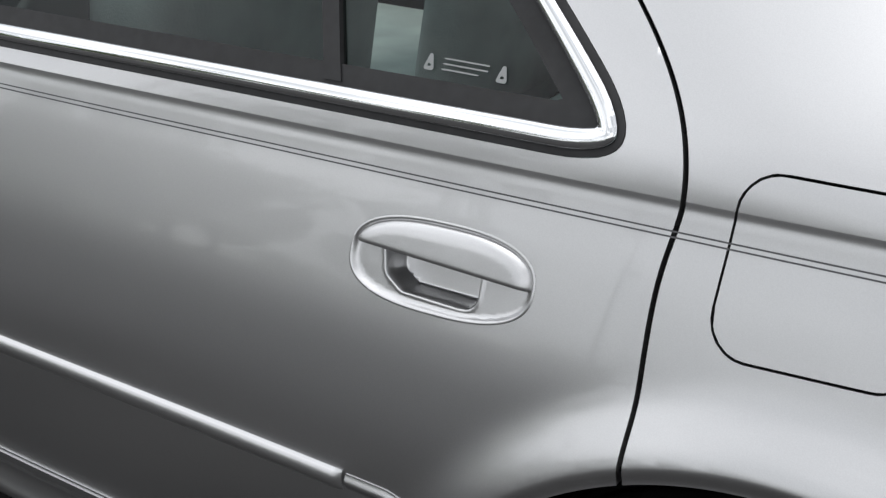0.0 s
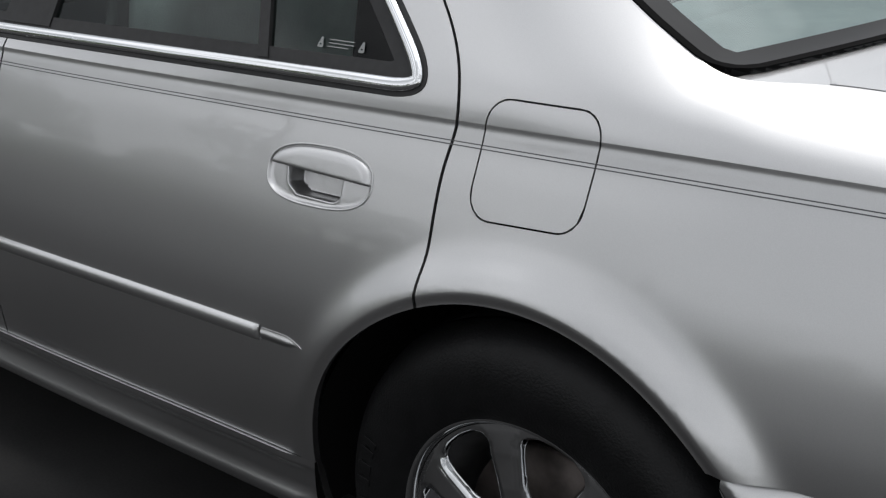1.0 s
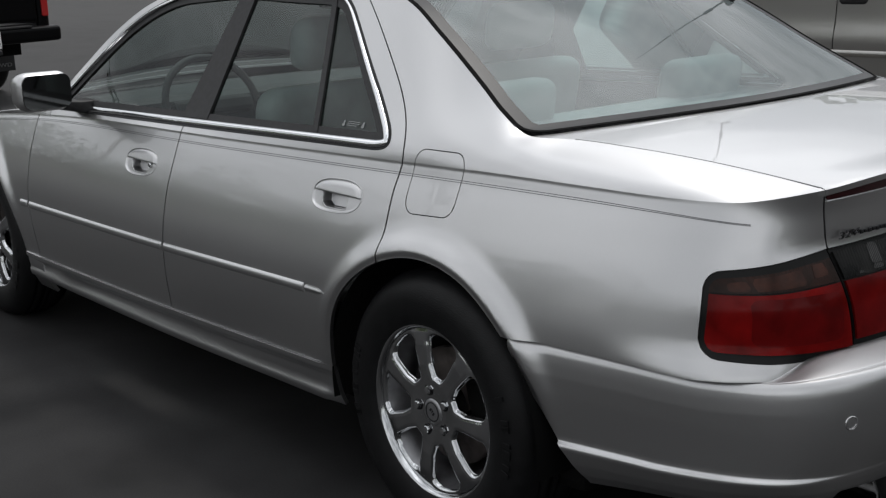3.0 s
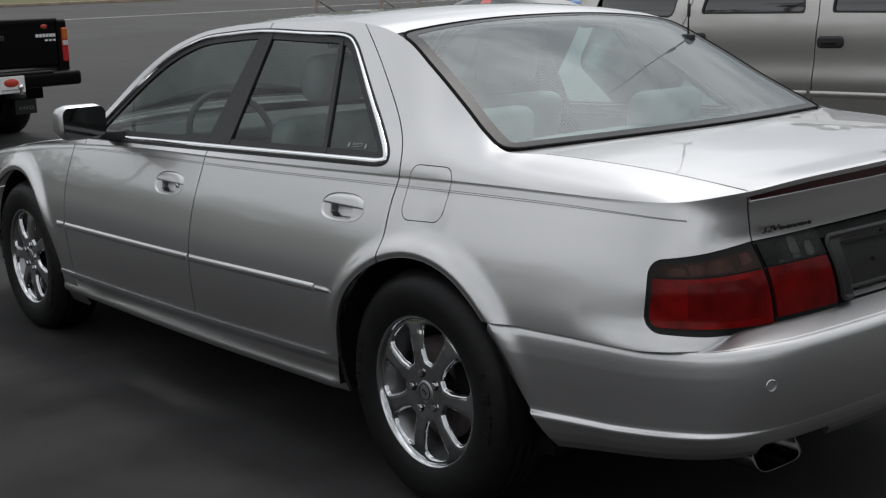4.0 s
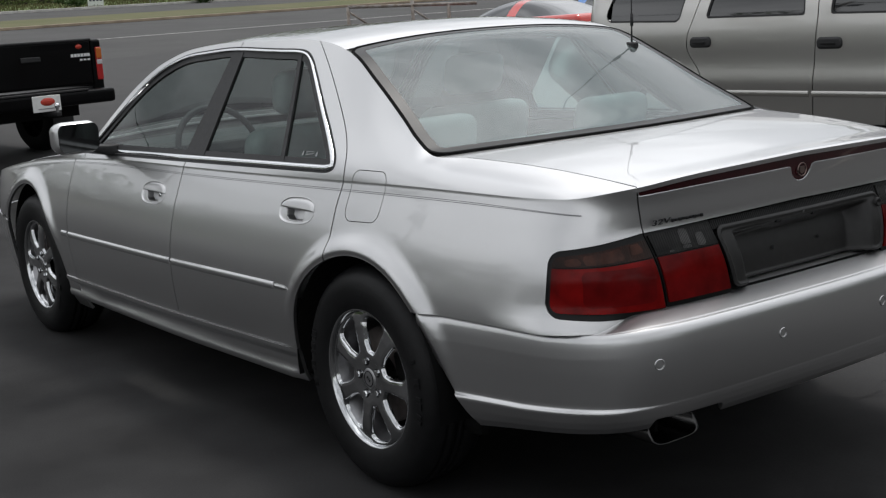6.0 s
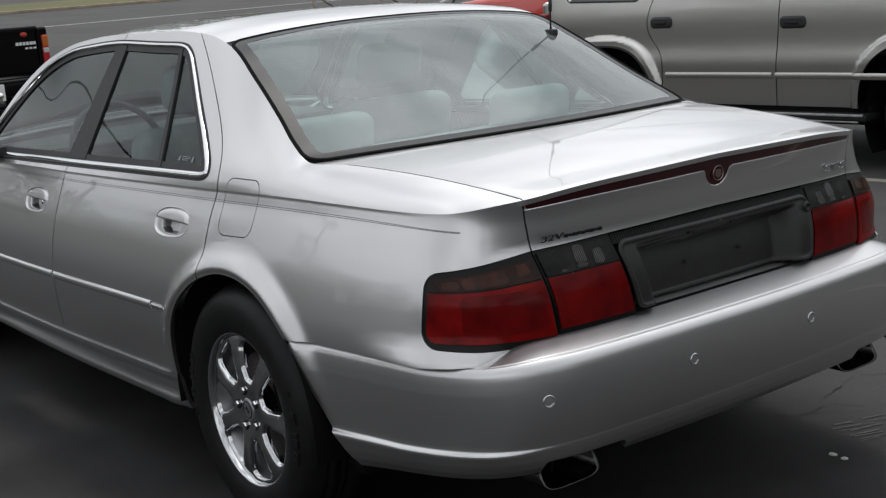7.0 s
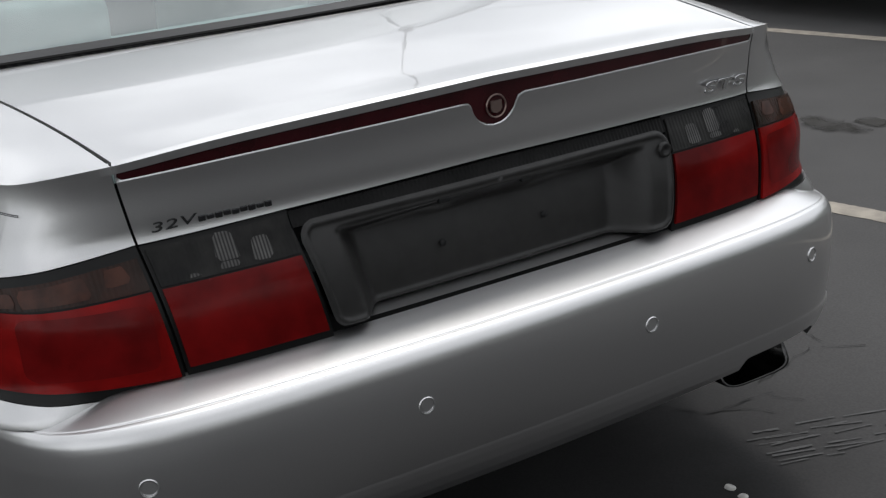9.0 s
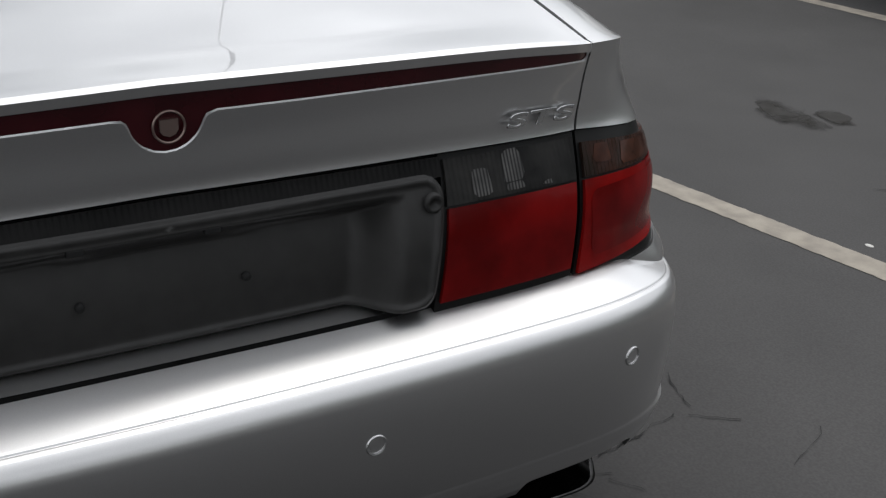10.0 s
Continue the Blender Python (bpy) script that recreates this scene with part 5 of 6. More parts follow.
part("aerial_whip", bm, BLACK_TRIM, base, "thin black aerial")

# the car stands a touch askew to the lines
car.matrix_world = Matrix.Translation((-1, -.9, 0)) @ pose(0, 0, 0, 0, 0, -.43) @ Matrix.Translation((1, .9, 0))

# ---- painted lines, stains and cracks on the lot ----
LINE_PAINT = mat("worn_line_paint", (0.27, 0.245, 0.205), 0.8, col2=(0.19, 0.17, 0.145), vscale=14, bump=.2, bscale=200)
CRACK = mat("crack_shadow", (0.008, 0.008, 0.008), 0.95)
rnd = random.Random(4)


def ground_strip(name, pts, half, m, label, cat, lift=.004, wob=0.0, kind="structure"):
    bm = bmesh.new()
    prev = None
    for i, (x, y) in enumerate(pts):
        a, b = pts[max(i - 1, 0)], pts[min(i + 1, len(pts) - 1)]
        d = Vector((b[0] - a[0], b[1] - a[1])).normalized()
        h = half * (1 + rnd.uniform(-wob, wob))
        l, r = [bm.verts.new((x + sg * d.y * h, y - sg * d.x * h, ground_z(x, y) + lift)) for sg in (-1, 1)]
        if prev:
            bm.faces.new((prev[0], prev[1], r, l))
        prev = (l, r)
    bmesh.ops.recalc_face_normals(bm, faces=bm.faces)
    for f in bm.faces:
        if f.normal.z < 0:
            f.normal_flip()
    return tagged(part(name, bm, m), label, cat, kind=kind)


ground_strip("parking_line", [(x * .02 - 3.0, 2.02 + .15 * (x * .02 - 2.34)) for x in range(276)], .049, LINE_PAINT, "worn cream painted parking line on asphalt", "line", lift=.002, wob=.06)
ground_strip("parking_line", [(x * .04 - 5.5, 4.50 + .12 * (x * .04 - 3.2)) for x in range(245)], .049, LINE_PAINT, "worn cream painted parking line on asphalt", "line", lift=.002, wob=.06)


def crack(start, turn, n, step, half, bend=.5):
    """A ragged crack that wanders from a starting point."""
    p, a, pts = Vector(start), turn, []
    for i in range(n):
        pts.append((p.x, p.y))
        a += rnd.uniform(-bend, bend) - (a - turn) * .4
        p += Vector((math.cos(a), math.sin(a))) * step * rnd.uniform(.6, 1.4)
    ground_strip("asphalt_crack", pts, half, CRACK, "thin ragged crack in the asphalt", "crack", wob=.9)


for start, turn, n, step, half in (((.545, .93), 1.72, 12, .022, .0016), ((.34, 1.27), -.25, 8, .022, .0014), ((.505, 1.19), 1.2, 6, .022, .0012), ((.47, .66), .98, 14, .022, .0018), ((.59, .77), 1.2, 10, .018, .0013),
                                   ((.62, .90), .5, 6, .016, .0011), ((-.3, 2.6), .7, 10, .06, .0012), ((-2.0, -1.9), 3.4, 12, .09, .0014), ((.75, 1.25), 2.0, 7, .03, .001)):
    crack(start, turn, n, step, half)
# oil stains and scuffs
def faded(m):
    """Lets a mark thin out towards its edge, in ragged patches."""
    nt = m.node_tree
    tc, n, d, sm, mx, tr, o = (nt.nodes.new(k) for k in ("ShaderNodeTexCoord", "ShaderNodeTexNoise", "ShaderNodeVectorMath", "ShaderNodeMapRange", "ShaderNodeMixShader", "ShaderNodeBsdfTransparent", "ShaderNodeMath"))
    n.inputs["Scale"].default_value, n.inputs["Detail"].default_value = 8.0, 3.0
    d.operation, d.inputs[1].default_value = "DISTANCE", (.5, .5, 0)
    o.operation, o.inputs[1].default_value = "MULTIPLY_ADD", .75
    sm.interpolation_type = "SMOOTHSTEP"
    for k, v in (("From Min", .46), ("From Max", .80), ("To Min", 1.0), ("To Max", 0.0)):
        sm.inputs[k].default_value = v
    flat = nt.nodes.new("ShaderNodeVectorMath")
    flat.operation, flat.inputs[1].default_value = "MULTIPLY", (1, 1, 0)
    nt.links.new(tc.outputs["Generated"], flat.inputs[0])
    nt.links.new(flat.outputs[0], d.inputs[0])
    nt.links.new(tc.outputs["Object"], n.inputs["Vector"])
    nt.links.new(n.outputs["Fac"], o.inputs[0])
    nt.links.new(d.outputs["Value"], o.inputs[2])
    nt.links.new(o.outputs[0], sm.inputs["Value"])
    nt.links.new(sm.outputs["Result"], mx.inputs[0])
    nt.links.new(tr.outputs[0], mx.inputs[1])
    nt.links.new(nt.nodes["Principled BSDF"].outputs[0], mx.inputs[2])
    nt.links.new(mx.outputs[0], nt.nodes["Material Output"].inputs[0])
    return m


STAIN = mat("oil_stain", (0.020, 0.019, 0.017), 0.8, col2=(0.036, 0.035, 0.034), vscale=13, spec=.2)
STAIN = faded(STAIN)
DAMP = mat("scuffed_asphalt", (0.030, 0.0295, 0.030), 0.6, col2=(0.046, 0.0455, 0.046), vscale=14, spec=.3)


def stain(x, y, rx, ry, rz, m, label, seed):
    bm = bmesh.new()
    c, sn = math.cos(rz), math.sin(rz)
    ring = []
    for k in range(40):
        a = 2 * math.pi * k / 40
        f = 1 + .75 * noise.noise((2.2 * math.cos(a) + seed, 2.2 * math.sin(a), seed * .7)) + .35 * noise.noise((7 * math.cos(a), 7 * math.sin(a), seed))
        u, v = rx * f * math.cos(a), ry * f * math.sin(a)
        px_, py_ = x + c * u - sn * v, y + sn * u + c * v
        ring.append(bm.verts.new((px_, py_, ground_z(px_, py_) + .003)))
    bm.faces.new(ring)
    return tagged(part("stain", bm, m), label, "stain", kind="structure")


stain(-1.02, 2.93, .24, .10, -.35, STAIN, "dark oil stain on the asphalt", 1.3)
stain(-.90, 3.05, .12, .06, -.5, STAIN, "dark oil stain on the asphalt", 4.1)
# smears of a tyre tread across the lot
for k in range(9):
    x0, y0 = .715 + .018 * k + rnd.uniform(-.004, .004), .70 - .0045 * k + rnd.uniform(0, .05)
    for j in range(rnd.choice((2, 3))):
        ln, tw = rnd.uniform(.03, .11), rnd.uniform(.28, .52)
        ground_strip("tyre_smear", [(x0 + tw * ln * t, y0 + ln * t) for t in (0, .2, .4, .6, .8, 1)], rnd.uniform(.0018, .0032), DAMP, "faint dark tyre smear on the asphalt", "tyre mark", lift=.003, wob=.6)
        x0, y0 = x0 + .38 * (ln + .03), y0 + ln + rnd.uniform(.015, .05)
# small litter by the line
LITTER = mat("pale_litter", (.42, .415, .395), .85, var=.25, vscale=60)
for k, (x, y, r, st_) in enumerate(((.851, .535, .011, 1.2), (.896, .533, .010, .9), (.02, 2.24, .008, 1.6), (.15, 2.45, .005, 1.0))):
    bm = bmesh.new()
    bmesh.ops.create_icosphere(bm, subdivisions=3, radius=r)
    for v in bm.verts:
        v.co = v.co * (1 + .8 * noise.noise(v.co * 55 + Vector((k * 3.1, 0, 0))))
        v.co.x *= st_
        v.co.z = v.co.z * .22 + r * .18
    o = part("scrap", bm, LITTER)
    o.location = (x, y, ground_z(x, y))
    tagged(o, "small pale scrap of litter on asphalt", "litter", group="scraps on the lot")

# ---- pewter sport utility vehicle in the next stall ----
SUV_PAINT = mat("pewter_paint", (0.48, 0.47, 0.448), 0.33, 1.0, coat=1.0, var=.03, vscale=900)
DARK_GLASS = mat("dark_privacy_glass", (0.012, 0.013, 0.014), 0.04, coat=1.0)
suv = thing("sport_utility_vehicle", "pewter four-door sport utility vehicle parked beyond a painted line", "car")
SY = 4.92
suv_y = spline([.30, .45, .60, .66, .71, .76, .82, .90, 1.0, 1.10, 1.22, 1.28, 1.5, 1.72], [.035, .016, .002, -.005, -.009, -.007, .000, .004, .004, .009, .026, .036, .104, .194])
SUV_ARCHES = ((-4.385, .36, .535), (-1.49, .36, .535))


def suv_arch(p, c):
    cx, cz, r = c
    return (np.abs((p[:, 0] - cx) / r) ** 2.6 + np.abs((p[:, 2] - cz) / (r * .95)) ** 2.6) ** (1 / 2.6) * r - r


def suv_side(x, z):
    x, z = np.asarray(x, float), np.asarray(z, float)
    y = SY + suv_y(z)
    p = np.stack([x, y, z], -1)
    for c in SUV_ARCHES:
        d = suv_arch(p, c)
        y = y - .042 * (1 - smooth(.045, .085, d)) * smooth(.25, .4, z)
    y = y + .25 * smooth(-4.92, -5.30, x) ** 2 + .3 * smooth(-.75, -.45, x) ** 2
    return np.stack([x, y, z], -1)


suv_rear_gap = spline([.3, .62, .80, .95, 1.22, 1.75], [-3.80, -3.78, -3.79, -3.90, -3.86, -3.72])
WQ = [(-4.78, 1.29), (-4.06, 1.27), (-3.98, 1.60), (-4.66, 1.60)]
WR = [(-3.70, 1.245), (-2.80, 1.235), (-2.84, 1.62), (-3.60, 1.62)]
WF = [(-2.53, 1.235), (-1.62, 1.215), (-2.0, 1.62), (-2.50, 1.62)]
wq, wr, wf = [(lambda p, q=q, r=r: sd_poly(p[:, 0], p[:, 2], q, r)) for q, r in ((WQ, .07), (WR, .025), (WF, .025))]
r_gap = lambda p: p[:, 0] - suv_rear_gap(p[:, 2])
m_gap = lambda p: p[:, 0] - np.interp(p[:, 2], [.3, 1.2, 1.75], [-2.72, -2.66, -2.68])
f_gap = lambda p: p[:, 0] + 1.70 + 0 * p[:, 2]
sz = np.concatenate([np.arange(.30, 1.1, .014), steps(1.1, 1.75, .03)])
A0, A1 = [(lambda p, c=c: suv_arch(p, c)) for c in SUV_ARCHES]
LOW = lambda p: p[:, 2] - .42
panel("suv_quarter", [sheet(suv_side, steps(-5.30, -3.6, .014), sz, [A0, LOW, lambda p: -r_gap(p) - .004, wq])], SUV_PAINT, suv)
panel("rear_door", [sheet(suv_side, steps(-4.0, -2.5, .016), sz, [A0, LOW, lambda p: r_gap(p) - .004, lambda p: -m_gap(p) - .004, wr])], SUV_PAINT, suv)
panel("front_door", [sheet(suv_side, steps(-2.8, -1.6, .03), sz, [A1, LOW, lambda p: m_gap(p) - .004, lambda p: -f_gap(p) - .004, wf])], SUV_PAINT, suv)
panel("front_wing", [sheet(suv_side, steps(-1.75, -.45, .03), steps(.3, 1.08, .03), [A1, LOW, lambda p: f_gap(p) - .004])], SUV_PAINT, suv)
for f, xa, xb in ((wq, -4.8, -3.8), (wr, -3.8, -2.7), (wf, -2.7, -1.5)):
    panel("side_window", [sheet(suv_side, steps(xa, xb, .05), steps(1.15, 1.75, .05), [lambda p: -f(p)], off=-.012)], DARK_GLASS, suv, "dark tinted side window", flange=0)
    panel("window_seal", [sheet(suv_side, steps(xa, xb, .03), steps(1.15, 1.75, .03), [lambda p: -f(p) - .001, lambda p: f(p) + .016], off=-.004)], BLACK_TRIM, suv)
for xa, xb in ((-3.74, -2.735), (-2.705, -1.72)):
    mdz = lambda p: .022 - np.abs(p[:, 2] - .635)
    mo = panel("side_moulding", [sheet(suv_side, steps(xa, xb, .03), steps(.58, .69, .01), [mdz, lambda p: A0(p) - .07], off=lambda p: .009 * np.sqrt(np.clip(mdz(p) / .022, 0, 1)))], SUV_PAINT, suv)
for hx, hz in ((-3.77, 1.035), (-2.55, 1.005)):
    h1 = lambda p: -sd_poly(p[:, 0], p[:, 2], [(hx - .075, hz - .008), (hx + .075, hz - .008), (hx + .075, hz + .008), (hx - .075, hz + .008)], .035)
    hb = panel("door_handle", [sheet(suv_side, steps(hx - .13, hx + .13, .012), steps(hz - .06, hz + .06, .012), [h1], off=lambda p: .004 + .012 * smooth(0, .012, h1(p)))], BLACK_TRIM, suv, "black door handle")
    part("grip", box_bm(hx - .06, hx + .06, SY - .030, SY - .018, hz - .012, hz + .006, .005), PLASTIC, hb)
# flare lips
for c in SUV_ARCHES[:1]:
    fl = lambda p: suv_arch(p, c)
    panel("arch_lip", [sheet(suv_side, steps(-4.98, -3.88, .02), steps(.34, .95, .02), [lambda p: fl(p) + .012, lambda p: .004 - fl(p)], off=.003)], BLACK_TRIM, suv, flange=.05)
# sills and running board
part("sill", box_bm(-3.88, -1.95, SY + .03, SY + .16, .30, .44, .02), SHADOW_LINER, suv)
rb = part("running_board", box_bm(-3.92, -1.92, SY - .09, SY + .10, .335, .385, .018, 3), PLASTIC, suv, "grey-black running board")
part("edge_strip", box_bm(-3.90, -1.94, SY - .096, SY - .078, .372, .388, .005), mat("worn_grey_trim", (.30, .30, .30), .5, var=.2, vscale=20), rb, "pale worn edge strip")
part("edge_strip", box_bm(-3.86, -1.98, SY - .088, SY - .07, .330, .342, .004), bpy.data.materials["worn_grey_trim"], rb)
# roof, far side, ends, floor
bm = box_bm(-5.10, -2.25, SY + .22, SY + 1.68, 1.66, 1.80, .06, 4)
part("roof", bm, SUV_PAINT, suv)
part("far_side", box_bm(-5.24, -.5, SY + 1.80, SY + 1.86, .42, 1.22, .02), SUV_PAINT, suv)
part("far_glass", box_bm(-5.0, -2.0, SY + 1.70, SY + 1.74, 1.22, 1.68), DARK_GLASS, suv)
part("tailgate", box_bm(-5.30, -5.22, SY + .16, SY + 1.80, .52, 1.24, .03), SUV_PAINT, suv)
part("tail_glass", box_bm(-5.20, -5.14, SY + .26, SY + 1.70, 1.24, 1.66, .01), DARK_GLASS, suv)
part("rear_bumper", box_bm(-5.38, -5.10, SY + .06, SY + 1.86, .44, .64, .05), SUV_PAINT, suv)
part("tail_lamp", box_bm(-5.29, -5.17, SY + .10, SY + .22, .78, 1.14, .02), RED_LENS, suv, "red tail lamp")
part("bonnet", box_bm(-1.95, -.45, SY + .06, SY + 1.82, 1.02, 1.10, .04), SUV_PAINT, suv)
part("front_end", box_bm(-.55, -.42, SY + .1, SY + 1.78, .45, 1.06, .05), SUV_PAINT, suv)
part("windscreen", box_bm(-2.2, -2.1, SY + .2, SY + 1.7, 1.1, 1.7), DARK_GLASS, suv)
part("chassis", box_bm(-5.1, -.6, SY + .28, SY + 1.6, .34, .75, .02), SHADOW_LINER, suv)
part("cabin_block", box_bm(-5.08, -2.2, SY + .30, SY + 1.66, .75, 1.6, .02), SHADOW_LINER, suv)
ALLOY = mat("dull_alloy", (.45, .45, .45), .35, .9, var=.15, vscale=25)


def plain_wheel(parent, cx, cy, cz, r, rim, wdt, spokes=5, name="wheel"):
    """A road wheel whose spokes look to -y."""
    w = new(name)
    w.parent = parent
    part("tyre", revolve([(rim, -.42 * wdt), (rim + .02, -.49 * wdt), (r - .05, -.5 * wdt), (r - .015, -.45 * wdt), (r, -.3 * wdt), (r, .3 * wdt), (r - .05, .5 * wdt), (rim, .45 * wdt)], 48), RUBBER, w, "black rubber tyre")
    part("rim", revolve([(rim - .03, -.2 * wdt), (rim - .02, -.38 * wdt), (rim - .004, -.46 * wdt), (rim + .006, -.45 * wdt), (rim + .004, -.40 * wdt)], 48), ALLOY, w)
    part("hub", revolve([(.0001, -.40 * wdt), (.05, -.40 * wdt), (.07, -.36 * wdt), (.075, -.2 * wdt)], 28), ALLOY, w)
    for k in range(spokes):
        a = 2 * math.pi * k / spokes + .3
        bm = box_bm(.05, rim - .01, -.36 * wdt, -.26 * wdt, -.035, .035, .012)
        o = part("spoke", bm, ALLOY, w)
        o.rotation_euler = (0, a, 0)
    for k in range(spokes):
        a = 2 * math.pi * (k + .5) / spokes + .3
        o = part("wheel_nut", revolve([(.0001, -.41 * wdt), (.010, -.41 * wdt), (.013, -.36 * wdt)], 8), BLACK_TRIM, w)
        o.location = (.055 * math.cos(a), 0, -.055 * math.sin(a))
    part("wheel_back", revolve([(.0001, -.05 * wdt), (rim - .02, -.05 * wdt)], 32), SHADOW_LINER, w)
    w.location = (cx, cy, cz)
    return w


for cx in (-4.43, -1.49):
    plain_wheel(suv, cx, SY + .12, .365, .365, .205, .25)
    plain_wheel(suv, cx, SY + 1.62, .365, .365, .205, .25)
    bm = bmesh.new()
    ring = [[bm.verts.new((cx + rr * math.cos(a), SY + yy, .36 + rr * math.sin(a))) for rr, yy in ((.50, .0), (.50, .45), (.02, .45))] for a in np.linspace(-.5, math.pi + .5, 30)]
    for p, q in zip(ring, ring[1:]):
        for i in range(2):
            bm.faces.new((p[i], q[i], q[i + 1], p[i + 1]))
    part("wheel_well", bm, SHADOW_LINER, suv)

# ---- black pickup, seen from behind ----
BLACK_PAINT = mat("black_paint", (0.003, 0.003, 0.0034), 0.35, spec=.1, coat=.06, var=.2, vscale=200)
pu = thing("pickup", "black pickup truck with tailgate closed, parked near the road", "pickup")
part("tailgate", box_bm(-.06, 0, -.70, .70, .70, 1.15, .025, 3), BLACK_PAINT, pu)
part("tailgate_cap", box_bm(-.075, .012, -.71, .71, 1.135, 1.165, .012), BLACK_TRIM, pu)
part("gate_handle", box_bm(-.01, .015, -.11, .11, .965, 1.015, .008), BLACK_TRIM, pu)
for sg in (-1, 1):
    bs = part("bed_side", box_bm(-1.95, .0, min(sg * .71, sg * .83), max(sg * .71, sg * .83), .62, 1.15, .03, 3), BLACK_PAINT, pu)
    tl = part("tail_lamp", box_bm(-.06, .012, min(sg * .748, sg * .818), max(sg * .748, sg * .818), .74, 1.07, .012), mat("bright_red_lens", (.42, .02, .02), .3) if sg < 0 else bpy.data.materials["bright_red_lens"], pu, "red tail lamp with amber top")
    part("amber_lens", box_bm(-.03, .016, min(sg * .752, sg * .815), max(sg * .752, sg * .815), .955, 1.065, .008), mat("amber_lens", (.50, .13, .02), .2, coat=1) if sg < 0 else bpy.data.materials["amber_lens"], tl)
    part("reverse_lens", box_bm(-.03, .016, min(sg * .752, sg * .815), max(sg * .752, sg * .815), .895, .945, .008), mat("white_lens", (.55, .55, .55), .2, coat=1) if sg < 0 else bpy.data.materials["white_lens"], tl)
    w = plain_wheel(pu, -.98, sg * .66, .365, .365, .2, .25, 6)
    w.rotation_euler = (0, 0, 0 if sg < 0 else math.pi)
    part("mud_flap", box_bm(-.60, -.59, min(sg * .55, sg * .80), max(sg * .55, sg * .80), .22, .55, .002), BLACK_TRIM, pu, "black mud flap with pale lettering")
    w = plain_wheel(pu, -4.05, sg * .66, .365, .365, .2, .25, 6)
    w.rotation_euler = (0, 0, 0 if sg < 0 else math.pi)
part("bed_floor", box_bm(-1.95, -.05, -.72, .72, .62, .68), BLACK_TRIM, pu)
part("bed_front", box_bm(-2.0, -1.94, -.82, .82, .6, 1.15, .02), BLACK_PAINT, pu)
bmpr = part("rear_bumper", box_bm(.01, .19, -.815, .815, .52, .66, .035, 3), BLACK_PAINT, pu)
part("step_pad", box_bm(.03, .185, -.5, .5, .655, .672, .004), BLACK_TRIM, bmpr)
plate = part("plate", box_bm(.19, .20, -.155, .155, .49, .645, .004), mat("white_plate", (.75, .75, .73), .4, var=.05, vscale=20), pu, "white plate with a red oval")
ov = revolve([(.0001, .003), (.05, .003), (.052, 0)], 28, "x")
o = part("plate_oval", ov, mat("red_print", (.50, .05, .03), .4), plate)
o.matrix_world = Matrix.Translation((.199, .01, .585)) @ Matrix.Diagonal((1, 1.55, .75, 1))
part("plate_bar", box_bm(.199, .202, -.10, .12, .515, .525), mat("grey_print", (.25, .25, .25), .6), plate)
part("tow_ball", revolve([(.0001, .03), (.02, .026), (.028, .01), (.026, -.01), (.014, -.022), (.014, -.06)], 20, "z"), CHROME, pu).location = (.27, .06, .54)
part("hitch_bar", box_bm(.05, .30, .03, .09, .44, .485, .01), BLACK_TRIM, pu)
WHITE_PRINT = mat("white_print", (.75, .75, .75), .5)
for k, wd in enumerate((.03, .03, .03, .03, .034, .03)):
    yy = .46 + k * .038
    part("name_bar", box_bm(-.001, .004, yy, yy + wd, .985, 1.015), WHITE_PRINT, pu)
for k in range(3):
    part("name_bar", box_bm(-.001, .004, .56 + k * .045, .59 + k * .045, .945, .962), WHITE_PRINT, pu)
for k in range(6):
    part("name_bar", box_bm(-.001, .004, -.69 + k * .05, -.652 + k * .05, .90, .95), WHITE_PRINT, pu)
o = part("round_decal", revolve([(.0001, .003), (.028, .003), (.029, 0)], 24, "x"), bpy.data.materials["red_print"], pu)
o.matrix_world = Matrix.Translation((.001, .56, 1.085)) @ Matrix.Diagonal((1, 1.3, .8, 1))
text_mesh("4WD", .052, .002, mat("dull_print", (.22, .22, .22), .6), pu, (-.588, .675, .262), "flap_lettering", 0, "pale letters", 1.5)
part("underbody", box_bm(-4.6, -.1, -.55, .55, .40, .62), SHADOW_LINER, pu)
cabp = bmesh.new()
prof = [(-2.02, .6), (-2.02, 1.18), (-2.20, 1.66), (-3.1, 1.68), (-3.55, 1.2), (-4.75, 1.10), (-4.85, .6)]
fa, fb = [[cabp.verts.new((x, y, z)) for x, z in prof] for y in (-.80, .80)]
cabp.faces.new(fa[::-1])
cabp.faces.new(fb)
for i in range(len(prof)):
    cabp.faces.new((fa[i], fa[(i + 1) % len(prof)], fb[(i + 1) % len(prof)], fb[i]))
bmesh.ops.recalc_face_normals(cabp, faces=cabp.faces)
bmesh.ops.bevel(cabp, geom=list(cabp.edges), offset=.06, segments=3, affect="EDGES", profile=.5)
part("cab", cabp, BLACK_PAINT, pu)
part("cab_glass", box_bm(-2.12, -2.04, -.62, .62, 1.2, 1.56, .02), DARK_GLASS, pu)
pu.matrix_world = pose(-9.12, 1.36, ground_z(-9.6, 0), 0, 0, 13)


# ---- low coupes beyond ----
COUPE_GLASS = mat("dark_coupe_glass", (.014, .016, .017), .06, coat=.6)


